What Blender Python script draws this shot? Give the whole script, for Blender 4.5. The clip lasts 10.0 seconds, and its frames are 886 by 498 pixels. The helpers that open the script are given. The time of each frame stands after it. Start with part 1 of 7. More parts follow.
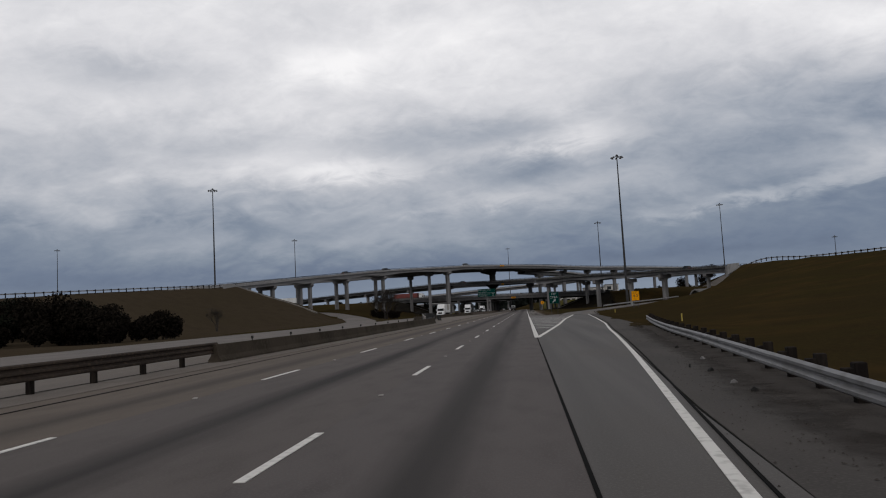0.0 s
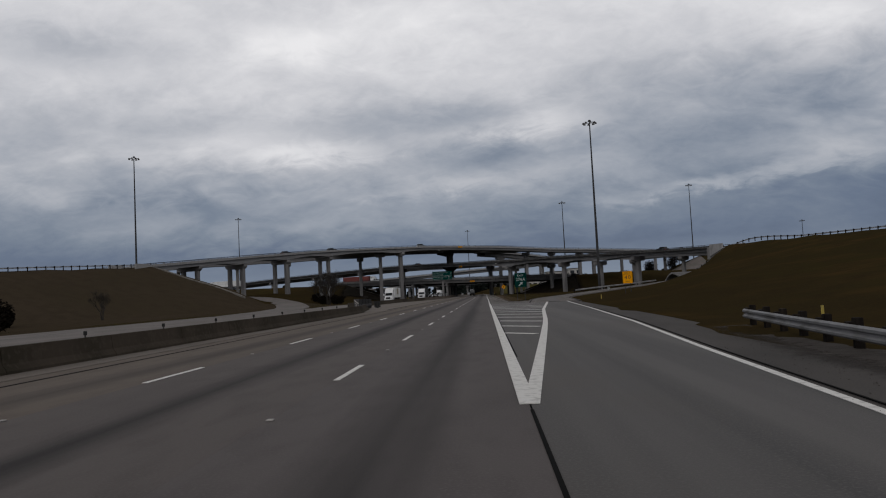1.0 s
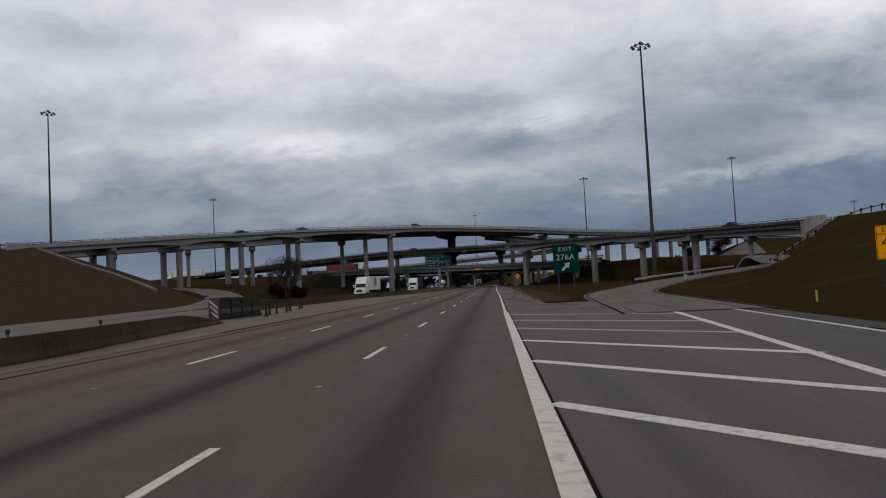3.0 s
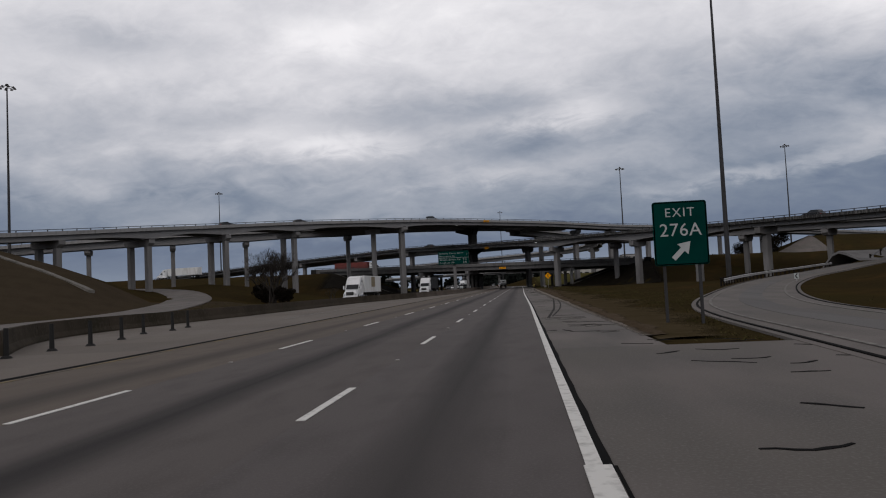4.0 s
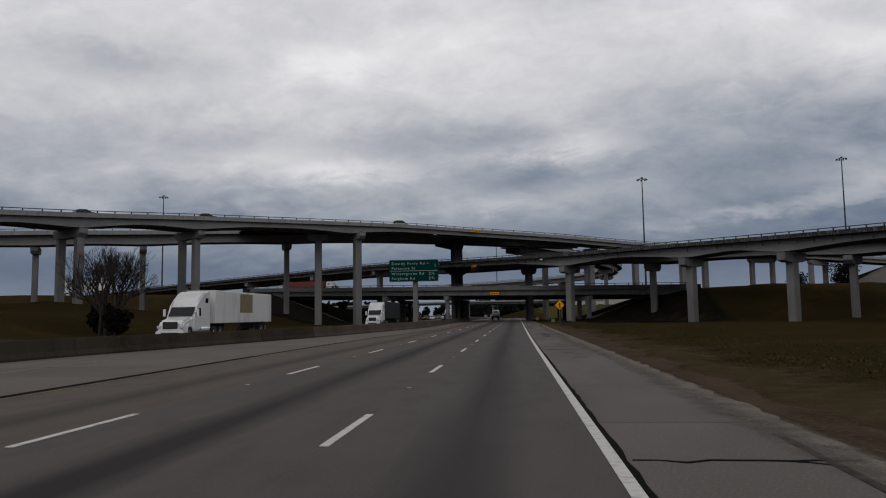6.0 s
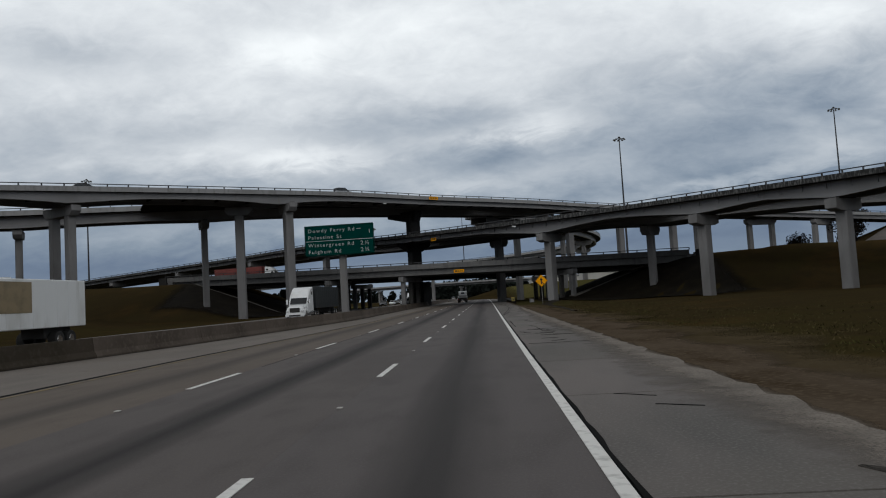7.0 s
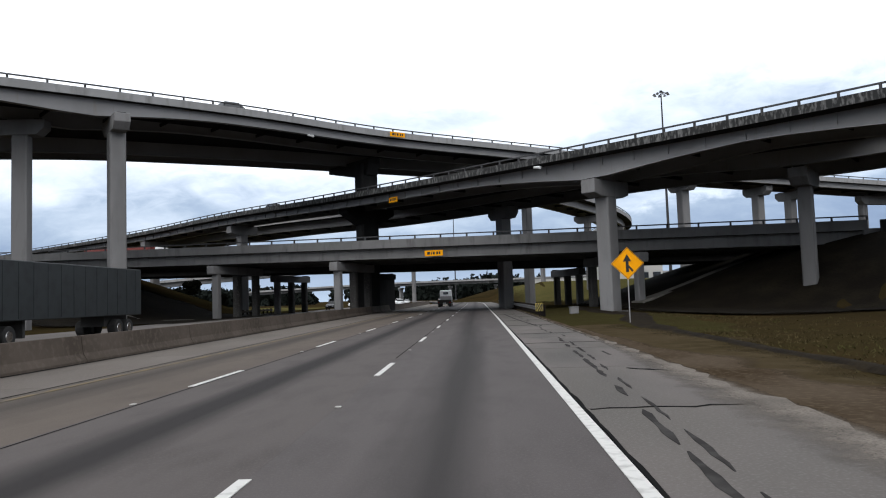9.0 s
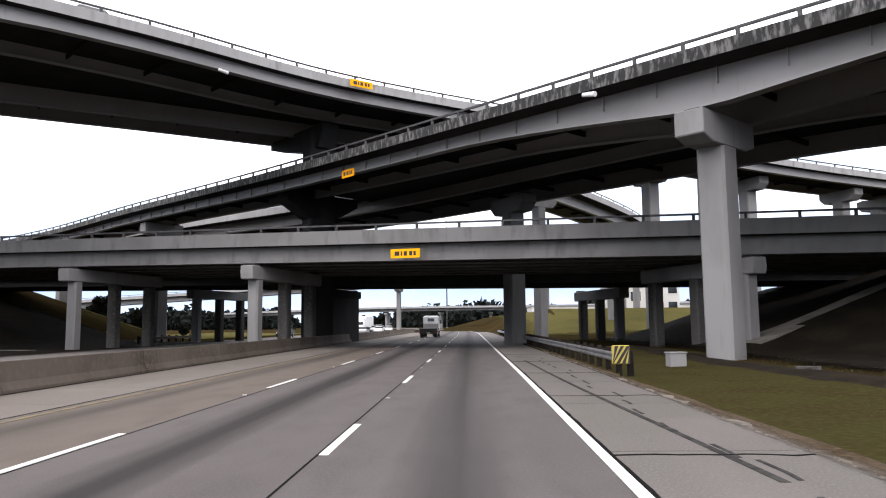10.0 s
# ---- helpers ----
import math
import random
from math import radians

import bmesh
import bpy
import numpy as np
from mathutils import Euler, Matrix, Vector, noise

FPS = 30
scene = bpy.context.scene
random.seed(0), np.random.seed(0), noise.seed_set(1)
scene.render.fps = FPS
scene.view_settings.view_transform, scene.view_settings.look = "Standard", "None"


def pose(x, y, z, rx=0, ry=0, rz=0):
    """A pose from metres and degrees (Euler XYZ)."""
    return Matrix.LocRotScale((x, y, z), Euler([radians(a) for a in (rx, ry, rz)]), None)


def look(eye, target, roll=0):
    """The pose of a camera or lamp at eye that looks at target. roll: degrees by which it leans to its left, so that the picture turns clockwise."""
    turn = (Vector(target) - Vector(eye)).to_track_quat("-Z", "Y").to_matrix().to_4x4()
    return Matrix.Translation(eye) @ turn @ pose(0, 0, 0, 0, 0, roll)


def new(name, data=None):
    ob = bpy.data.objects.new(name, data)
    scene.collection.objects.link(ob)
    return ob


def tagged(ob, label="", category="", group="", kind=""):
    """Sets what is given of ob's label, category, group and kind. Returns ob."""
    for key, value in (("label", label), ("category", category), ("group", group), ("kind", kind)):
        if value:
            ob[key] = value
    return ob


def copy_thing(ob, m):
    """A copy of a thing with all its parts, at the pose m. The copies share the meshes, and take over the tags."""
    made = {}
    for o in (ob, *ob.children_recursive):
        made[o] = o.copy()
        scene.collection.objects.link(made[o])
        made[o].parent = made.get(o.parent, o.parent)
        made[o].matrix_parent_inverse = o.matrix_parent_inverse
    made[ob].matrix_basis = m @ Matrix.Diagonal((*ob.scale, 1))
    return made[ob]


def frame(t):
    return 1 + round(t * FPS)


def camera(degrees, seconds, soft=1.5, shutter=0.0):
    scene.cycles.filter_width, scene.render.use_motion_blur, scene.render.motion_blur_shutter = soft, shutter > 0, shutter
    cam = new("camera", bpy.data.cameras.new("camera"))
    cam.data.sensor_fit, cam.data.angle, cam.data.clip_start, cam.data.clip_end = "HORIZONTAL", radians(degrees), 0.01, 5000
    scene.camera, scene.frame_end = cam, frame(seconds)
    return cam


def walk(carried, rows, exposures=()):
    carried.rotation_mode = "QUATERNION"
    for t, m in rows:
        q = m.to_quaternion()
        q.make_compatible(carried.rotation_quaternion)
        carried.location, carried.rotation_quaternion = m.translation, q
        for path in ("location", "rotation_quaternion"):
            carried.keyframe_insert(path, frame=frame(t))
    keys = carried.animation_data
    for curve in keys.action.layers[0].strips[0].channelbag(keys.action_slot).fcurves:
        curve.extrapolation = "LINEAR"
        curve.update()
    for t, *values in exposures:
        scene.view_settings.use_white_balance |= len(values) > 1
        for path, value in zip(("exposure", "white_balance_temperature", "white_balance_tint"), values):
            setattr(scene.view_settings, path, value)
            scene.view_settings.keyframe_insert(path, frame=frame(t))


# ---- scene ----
cam = camera(62.7, 10.0, soft=1.1)
PATH = [
    (0, (3.105, -7.519, 1.682), (2.89, -5.538, 1.853), -3.1),
    (0.5, (3.059, 7.555, 1.649), (2.875, 9.539, 1.824), -3.4),
    (1, (3.087, 21.93, 1.637), (2.978, 23.923, 1.76), -2.9),
    (1.5, (3.125, 36.357, 1.686), (3.053, 38.352, 1.813), -3.5),
    (2, (3.146, 50.742, 1.675), (3.039, 52.736, 1.799), -2.1),
    (2.5, (3.137, 65.95, 1.643), (2.974, 67.94, 1.755), -2.1),
    (2.7, (3.12, 71.6, 1.623), (2.996, 73.595, 1.715), -3.2),
    (3.8, (3.003, 106.382, 1.722), (2.802, 108.368, 1.845), -1.9),
    (4, (3.004, 112.375, 1.707), (2.798, 114.362, 1.809), -2.7),
    (4.5, (2.962, 127.281, 1.726), (2.854, 129.267, 1.94), -1.1),
    (5, (2.889, 142.117, 1.747), (2.526, 144.074, 1.944), 0.2),
    (5.5, (2.755, 157.78, 1.708), (2.476, 159.753, 1.878), -0.6),
    (5.7, (2.65, 164.05, 1.705), (2.416, 166.03, 1.878), -0.3),
    (6.8, (2.486, 197.14, 1.677), (2.375, 199.128, 1.869), -2.9),
    (7, (2.499, 202.958, 1.711), (2.391, 204.951, 1.843), -3.4),
    (7.5, (2.321, 218.154, 1.594), (2.239, 220.151, 1.677), -4.1),
    (8, (2.353, 234.073, 1.653), (2.276, 236.07, 1.731), -3.9),
    (8.5, (2.3, 249.304, 1.593), (2.198, 251.295, 1.746), -2.1),
    (9, (2.282, 264.246, 1.68), (2.193, 266.239, 1.813), -2.0),
    (9.5, (2.216, 279.528, 1.765), (2.206, 281.523, 1.906), -1.6),
    (10, (1.995, 294.766, 1.74), (1.925, 296.754, 1.947), -0.6),
]
EXPOSURES = [(0, -0.22, 6450, 10), (0.5, -0.37, 6400, 10), (1.0, -0.4, 6400, 10), (1.5, -0.29, 6400, 10), (2.0, -0.25, 6400, 11), (2.5, -0.28, 6400, 11), (4.5, -0.28, 6420, 12), (5.0, -0.4, 6440, 12), (5.5, -0.45, 6440, 11), (7.0, -0.15, 6200, 5), (7.5, 0.1, 5950, 0), (8.0, 0.5, 5970, 0), (8.5, 0.82, 6080, 4), (9.0, 0.97, 6130, 7), (9.5, 1.32, 6270, 10), (10.0, 2.0, 6330, 12)]
walk(cam, [(t, look(e, g, r)) for t, e, g, r in PATH], EXPOSURES)

# ---- world, sun ----
world = bpy.data.worlds.new("overcast_sky")
scene.world = world
world.use_nodes = True
W = world.node_tree
W.nodes.clear()


def wn(kind, **sets):
    n = W.nodes.new(kind)
    for k, v in sets.items():
        n.inputs[k.replace("_", " ")].default_value = v
    return n


def wmath(op, a, b=None, clamp=False):
    n = W.nodes.new("ShaderNodeMath")
    n.operation, n.use_clamp = op, clamp
    for i, v in enumerate((a, b)):
        if v is None:
            continue
        if isinstance(v, (int, float)):
            n.inputs[i].default_value = v
        else:
            W.links.new(v, n.inputs[i])
    return n.outputs[0]


def wramp(fac, stops):
    n = W.nodes.new("ShaderNodeValToRGB")
    r = n.color_ramp
    while len(r.elements) < len(stops):
        r.elements.new(0.5)
    for e, (p, c) in zip(r.elements, stops):
        e.position, e.color = p, (*c, 1)
    W.links.new(fac, n.inputs[0])
    return n.outputs[0]


def wmix(kind, fac, a, b):
    n = W.nodes.new("ShaderNodeMix")
    n.data_type, n.blend_type = "RGBA", kind
    for i, v in ((0, fac), (6, a), (7, b)):
        if isinstance(v, (int, float)):
            n.inputs[i].default_value = v
        elif isinstance(v, tuple):
            n.inputs[i].default_value = (*v, 1)
        else:
            W.links.new(v, n.inputs[i])
    return n.outputs[2]


coord = wn("ShaderNodeTexCoord")
split = wn("ShaderNodeSeparateXYZ")
W.links.new(coord.outputs["Generated"], split.inputs[0])
up = wmath("MAXIMUM", split.outputs["Z"], 0.0)
deep = wmath("ADD", up, 0.38)
flat = wn("ShaderNodeCombineXYZ")
W.links.new(wmath("DIVIDE", split.outputs["X"], deep), flat.inputs[0])
W.links.new(wmath("DIVIDE", split.outputs["Y"], deep), flat.inputs[1])


def clouds(scale, detail, rough, shift, twist, stretch=(1, 1, 1), turn=0.0):
    m = wn("ShaderNodeMapping")
    m.inputs["Location"].default_value = shift
    m.inputs["Rotation"].default_value = (0, 0, turn)
    m.inputs["Scale"].default_value = stretch
    W.links.new(flat.outputs[0], m.inputs[0])
    n = wn("ShaderNodeTexNoise", Scale=scale, Detail=detail, Roughness=rough, Distortion=twist)
    W.links.new(m.outputs[0], n.inputs["Vector"])
    return n.outputs["Fac"]


puff = clouds(4.2, 7, 0.52, (7.3, 2.1, 0.0), 0.4, (0.85, 1.0, 1), 0.1)
wisp = clouds(12.0, 6, 0.58, (1.3, 9.1, 0.0), 0.6, (0.85, 1.0, 1), 0.1)
# cloud height: thick blue-grey bank low down, thinner and brighter higher up, falling off overhead
lift = wramp(up, [(0.0, (0.26, 0.26, 0.26)), (0.06, (0.21, 0.21, 0.21)), (0.11, (0.35, 0.35, 0.35)), (0.16, (0.54, 0.54, 0.54)), (0.25, (0.70, 0.70, 0.70)), (0.36, (0.86, 0.86, 0.86)), (0.45, (0.80, 0.80, 0.80)), (1.0, (0.72, 0.72, 0.72))])
level = wmath("ADD", lift, wmath("MULTIPLY", wmath("SUBTRACT", puff, 0.5), wramp(up, [(0.03, (0.15, 0.15, 0.15)), (0.14, (0.55, 0.55, 0.55)), (0.3, (0.46, 0.46, 0.46))])))
level = wmath("ADD", level, wmath("MULTIPLY", wmath("SUBTRACT", wisp, 0.5), wramp(up, [(0.03, (0.08, 0.08, 0.08)), (0.16, (0.23, 0.23, 0.23)), (0.3, (0.18, 0.18, 0.18))])))
fine = clouds(30.0, 6, 0.6, (4.7, 3.3, 0.0), 0.8, (0.8, 1.0, 1), 0.1)
level = wmath("ADD", level, wmath("MULTIPLY", wmath("SUBTRACT", fine, 0.5), wramp(up, [(0.03, (0.04, 0.04, 0.04)), (0.16, (0.09, 0.09, 0.09)), (0.3, (0.11, 0.11, 0.11))])))
# the larger cloud masses ahead: bearing, height, half width, half height, lean, thinner (+) or thicker (-)
ahead = wmath("MAXIMUM", split.outputs["Y"], 0.25)
bearing = wn("ShaderNodeCombineXYZ")
W.links.new(wmath("ADD", wmath("DIVIDE", split.outputs["X"], ahead), wmath("MULTIPLY", wmath("SUBTRACT", puff, 0.5), 0.22)), bearing.inputs[0])
W.links.new(wmath("ADD", wmath("DIVIDE", split.outputs["Z"], ahead), wmath("MULTIPLY", wmath("SUBTRACT", wisp, 0.5), 0.05)), bearing.inputs[1])
MASSES = [
    (-0.255, 0.365, 0.24, 0.043, -6, 0.14), (-0.093, 0.386, 0.13, 0.049, 2, 0.10), (-0.370, 0.334, 0.30, 0.07, -3, 0.07), (-0.586, 0.386, 0.23, 0.045, -10, -0.16),
    (-0.611, 0.277, 0.30, 0.06, -4, -0.05), (-0.339, 0.217, 0.29, 0.045, -4, 0.18), (-0.219, 0.206, 0.13, 0.022, -3, 0.14), (-0.098, 0.245, 0.23, 0.05, 2, -0.13),
    (0.090, 0.231, 0.11, 0.030, 2, 0.19), (0.019, 0.192, 0.22, 0.038, 2, -0.17), (0.374, 0.227, 0.33, 0.095, 8, -0.25), (0.262, 0.276, 0.27, 0.06, 10, -0.11),
    (0.472, 0.351, 0.18, 0.055, 2, 0.14), (0.346, 0.138, 0.27, 0.021, 8, 0.17), (-0.069, 0.146, 0.25, 0.019, 2, 0.11), (-0.439, 0.141, 0.46, 0.03, 0, -0.05),
    (-0.28, 0.105, 0.42, 0.045, 0, 0.10), (0.46, 0.115, 0.34, 0.06, 0, -0.10)]
for bx, bz, wide, high, lean, thin in MASSES:
    m = wn("ShaderNodeMapping")
    m.vector_type = "TEXTURE"
    m.inputs["Location"].default_value, m.inputs["Rotation"].default_value, m.inputs["Scale"].default_value = (bx, bz, 0), (0, 0, radians(lean)), (wide, high, 1)
    W.links.new(bearing.outputs[0], m.inputs[0])
    far = W.nodes.new("ShaderNodeVectorMath")
    far.operation = "LENGTH"
    W.links.new(m.outputs[0], far.inputs[0])
    fade = W.nodes.new("ShaderNodeMapRange")
    fade.interpolation_type = "SMOOTHSTEP"
    fade.inputs["To Min"].default_value, fade.inputs["To Max"].default_value = thin, 0.0
    W.links.new(far.outputs["Value"], fade.inputs["Value"])
    level = wmath("ADD", level, fade.outputs[0])
body = wramp(level, [(0.10, (0.130, 0.167, 0.252)), (0.22, (0.182, 0.228, 0.322)), (0.34, (0.275, 0.322, 0.402)), (0.48, (0.44, 0.475, 0.54)), (0.62, (0.62, 0.635, 0.68)), (0.80, (0.86, 0.855, 0.88)), (1.0, (1.16, 1.14, 1.14))])
# Overhead, out of view, dimmed to hold down the light on the ground.
body = wmix("MULTIPLY", 1.0, body, wramp(up, [(0.45, (1, 1, 1)), (0.7, (0.56, 0.55, 0.54)), (1.0, (0.34, 0.33, 0.32))]))
# added out of view, on the hidden sun's side behind the start of the road: a high bright glow and a grey low bank, both
# set for how they light the bridges
side = wmath("MULTIPLY", split.outputs["Y"], -1.0)
high = wramp(up, [(0.14, (0, 0, 0)), (0.34, (1, 1, 1)), (0.6, (1, 1, 1)), (0.9, (0.0, 0.0, 0.0))])
glow = wmath("MULTIPLY", wramp(side, [(0.0, (0, 0, 0)), (0.55, (1, 1, 1))]), high)
body = wmix("MIX", wmath("MULTIPLY", glow, 0.85), body, (1.46, 1.385, 1.345))
bank = wmath("MULTIPLY", wramp(wmath("ADD", side, 0.7), [(0.1, (0, 0, 0)), (0.55, (1, 1, 1))]), wramp(up, [(0.12, (1, 1, 1)), (0.36, (0, 0, 0))]))
body = wmix("MIX", wmath("MULTIPLY", bank, 0.6), body, (0.37, 0.40, 0.45))
strip = wramp(up, [(0.0, (1, 1, 1)), (0.030, (0.45, 0.45, 0.45)), (0.06, (0, 0, 0))])
body = wmix("MIX", wmath("MULTIPLY", strip, 0.6), body, (0.36, 0.42, 0.50))
sky = W.nodes.new("ShaderNodeTexSky")
sky.sky_type, sky.sun_disc = "NISHITA", False
sky.sun_elevation, sky.sun_rotation = radians(48), radians(215)
bg_sky, bg_cloud = wn("ShaderNodeBackground", Strength=0.05), wn("ShaderNodeBackground", Strength=1.0)
W.links.new(sky.outputs[0], bg_sky.inputs[0])
W.links.new(body, bg_cloud.inputs[0])
both = W.nodes.new("ShaderNodeMixShader")
both.inputs[0].default_value = 0.93
W.links.new(bg_sky.outputs[0], both.inputs[1])
W.links.new(bg_cloud.outputs[0], both.inputs[2])
W.links.new(both.outputs[0], wn("ShaderNodeOutputWorld").inputs[0])

sun = new("sun", bpy.data.lights.new("sun", "SUN"))
sun.data.energy, sun.data.angle, sun.data.color = 0.30, radians(25), (1.0, 0.97, 0.93)
sun.matrix_world = look((-60, -80, 110), (0, 0, 0))

# ---- materials ----


def material(name, base, rough=0.85, metal=0.0, vary=(), bump=(), spec=0.35, rand=0.0, island=0.0):
    """vary: (scale, detail, low, high, colour, stretch) noise layers of another colour; bump: (scale, height)."""
    mat = bpy.data.materials.new(name)
    mat.use_nodes = True
    t = mat.node_tree
    bsdf = t.nodes["Principled BSDF"]
    bsdf.inputs["Roughness"].default_value = rough
    bsdf.inputs["Metallic"].default_value = metal
    bsdf.inputs["Specular IOR Level"].default_value = spec
    geo = t.nodes.new("ShaderNodeNewGeometry")
    rgb = t.nodes.new("ShaderNodeRGB")
    rgb.outputs[0].default_value = (*base, 1)
    col = rgb.outputs[0]

    def noise_of(scale, detail, stretch, warp=0.0):
        m = t.nodes.new("ShaderNodeMapping")
        m.inputs["Scale"].default_value = stretch
        t.links.new(geo.outputs["Position"], m.inputs[0])
        n = t.nodes.new("ShaderNodeTexNoise")
        n.inputs["Scale"].default_value, n.inputs["Detail"].default_value = scale, detail
        n.inputs["Distortion"].default_value = warp
        t.links.new(m.outputs[0], n.inputs["Vector"])
        return n.outputs["Fac"]

    for scale, detail, lo, hi, colour, stretch in vary:
        ramp = t.nodes.new("ShaderNodeValToRGB")
        ramp.color_ramp.elements[0].position, ramp.color_ramp.elements[1].position = lo, hi
        t.links.new(noise_of(scale, detail, stretch), ramp.inputs[0])
        mix = t.nodes.new("ShaderNodeMix")
        mix.data_type = "RGBA"
        t.links.new(ramp.outputs[0], mix.inputs[0])
        t.links.new(col, mix.inputs[6])
        mix.inputs[7].default_value = (*colour, 1)
        col = mix.outputs[2]
    if rand or island:
        src = t.nodes.new("ShaderNodeObjectInfo").outputs["Random"] if rand else geo.outputs["Random Per Island"]
        ran = t.nodes.new("ShaderNodeMapRange")
        ran.inputs[3].default_value, ran.inputs[4].default_value = 1 - (rand or island), 1 + (rand or island)
        t.links.new(src, ran.inputs[0])
        mul = t.nodes.new("ShaderNodeMix")
        mul.data_type, mul.blend_type = "RGBA", "MULTIPLY"
        mul.inputs[0].default_value = 1.0
        t.links.new(col, mul.inputs[6])
        t.links.new(ran.outputs[0], mul.inputs[7])
        col = mul.outputs[2]
    t.links.new(col, bsdf.inputs["Base Color"])
    for scale, height in bump:
        b = t.nodes.new("ShaderNodeBump")
        b.inputs["Strength"].default_value, b.inputs["Distance"].default_value = 0.8, height
        t.links.new(noise_of(scale, 4, (1, 1, 1)), b.inputs["Height"])
        t.links.new(b.outputs[0], bsdf.inputs["Normal"])
    return mat


ONE = (1, 1, 1)
M_LANE = material("worn_concrete_lane", (0.085, 0.079, 0.076), 0.78, vary=[
    (0.9, 3, 0.42, 0.66, (0.050, 0.047, 0.046), (1, 0.02, 1)), (0.35, 5, 0.5, 0.72, (0.070, 0.062, 0.056), (1, 0.25, 1)),
    (28, 3, 0.5, 0.8, (0.105, 0.098, 0.092), ONE)], bump=[(60, 0.004)])
M_SHOULDER = material("pale_concrete_shoulder", (0.143, 0.126, 0.118), 0.85, vary=[
    (0.5, 5, 0.4, 0.7, (0.090, 0.084, 0.079), (1, 0.3, 1)), (0.14, 3, 0.45, 0.65, (0.110, 0.100, 0.090), ONE),
    (25, 3, 0.5, 0.8, (0.165, 0.158, 0.148), ONE)], bump=[(50, 0.005)], rand=0.07, spec=0.14)
M_SHOULDER_L = material("pale_brownish_shoulder", (0.148, 0.131, 0.116), 0.85, vary=[
    (0.5, 5, 0.4, 0.7, (0.115, 0.101, 0.090), (1, 0.3, 1)), (0.14, 3, 0.45, 0.65, (0.135, 0.117, 0.102), ONE),
    (25, 3, 0.5, 0.8, (0.195, 0.176, 0.158), ONE)], bump=[(50, 0.005)], rand=0.07, spec=0.1)
M_SHOULDER_DARK = material("grimy_dark_shoulder", (0.072, 0.066, 0.062), 0.9, vary=[
    (0.5, 5, 0.4, 0.7, (0.046, 0.043, 0.041), (1, 0.3, 1)), (25, 3, 0.5, 0.8, (0.088, 0.082, 0.076), ONE)], bump=[(50, 0.005)], spec=0.1)
M_PAINT = material("road_paint", (0.62, 0.61, 0.58), 0.6, vary=[(6, 5, 0.5, 0.75, (0.36, 0.35, 0.33), ONE)])
M_PAINT_WORN = material("worn_away_paint", (0.20, 0.19, 0.175), 0.8, vary=[(2.5, 5, 0.40, 0.60, (0.12, 0.113, 0.105), ONE)], spec=0.1)
M_PAINT_OLD = material("faded_road_paint", (0.40, 0.385, 0.36), 0.65, vary=[(5, 5, 0.42, 0.66, (0.22, 0.21, 0.20), ONE)])
M_YELLOW_LINE = material("faded_yellow_paint", (0.20, 0.155, 0.085), 0.8, vary=[(1.2, 5, 0.40, 0.60, (0.125, 0.108, 0.088), ONE)], spec=0.1)
M_TAR = material("black_joint_sealant", (0.009, 0.009, 0.009), 0.95, spec=0.03)
M_CONCRETE = material("grey_bridge_concrete", (0.190, 0.186, 0.186), 0.85, vary=[
    (0.25, 5, 0.42, 0.7, (0.115, 0.112, 0.110), (1, 1, 0.4)), (2.2, 5, 0.55, 0.8, (0.135, 0.131, 0.127), (1, 1, 0.15))], bump=[(30, 0.004)])
M_FASCIA = material("dull_fascia_concrete", (0.150, 0.147, 0.146), 0.88, vary=[
    (1.6, 6, 0.5, 0.72, (0.09, 0.088, 0.086), (1, 1, 0.25)), (0.3, 4, 0.4, 0.7, (0.120, 0.118, 0.116), ONE)], bump=[(30, 0.004)])
M_PARAPET = material("weathered_parapet_concrete", (0.285, 0.282, 0.282), 0.85, vary=[
    (1.6, 6, 0.5, 0.72, (0.17, 0.166, 0.162), (1, 1, 0.25)), (0.3, 4, 0.4, 0.7, (0.235, 0.232, 0.23), ONE)], bump=[(30, 0.004)])
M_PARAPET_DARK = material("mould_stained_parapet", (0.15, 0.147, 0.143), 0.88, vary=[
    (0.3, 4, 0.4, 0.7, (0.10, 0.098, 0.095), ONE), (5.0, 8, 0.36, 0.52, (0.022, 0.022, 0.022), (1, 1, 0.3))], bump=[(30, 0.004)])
M_GIRDER = material("pale_grey_girder_paint", (0.215, 0.212, 0.215), 0.7, vary=[
    (0.18, 4, 0.45, 0.7, (0.180, 0.177, 0.177), (1, 1, 0.5)), (3.0, 5, 0.62, 0.8, (0.18, 0.166, 0.152), (1, 1, 0.12))], bump=[(20, 0.003)])
# Deck undersides: the shade below the decks is put into this near-black colour.
M_SOFFIT = material("shade_dark_deck_underside", (0.026, 0.025, 0.025), 0.95, vary=[(0.5, 4, 0.4, 0.7, (0.015, 0.015, 0.014), ONE)], bump=[(12, 0.01)], spec=0.1)
# Dark pier concrete; on the rear girders and wall pier it paints in shade.
M_DARKCOL = material("dark_shaded_concrete", (0.030, 0.029, 0.028), 0.9, vary=[(0.6, 5, 0.4, 0.7, (0.018, 0.017, 0.017), (1, 1, 0.3))], bump=[(30, 0.004)], spec=0.15)
# Darkened concrete; on the inner overpass columns it paints in shade.
M_SHADED_GRIMY = material("shaded_streaked_concrete", (0.070, 0.067, 0.064), 0.92, spec=0.1, vary=[(0.7, 5, 0.42, 0.68, (0.036, 0.034, 0.032), (1, 1, 0.25)), (6, 4, 0.5, 0.75, (0.095, 0.091, 0.086), ONE)], bump=[(30, 0.004)])
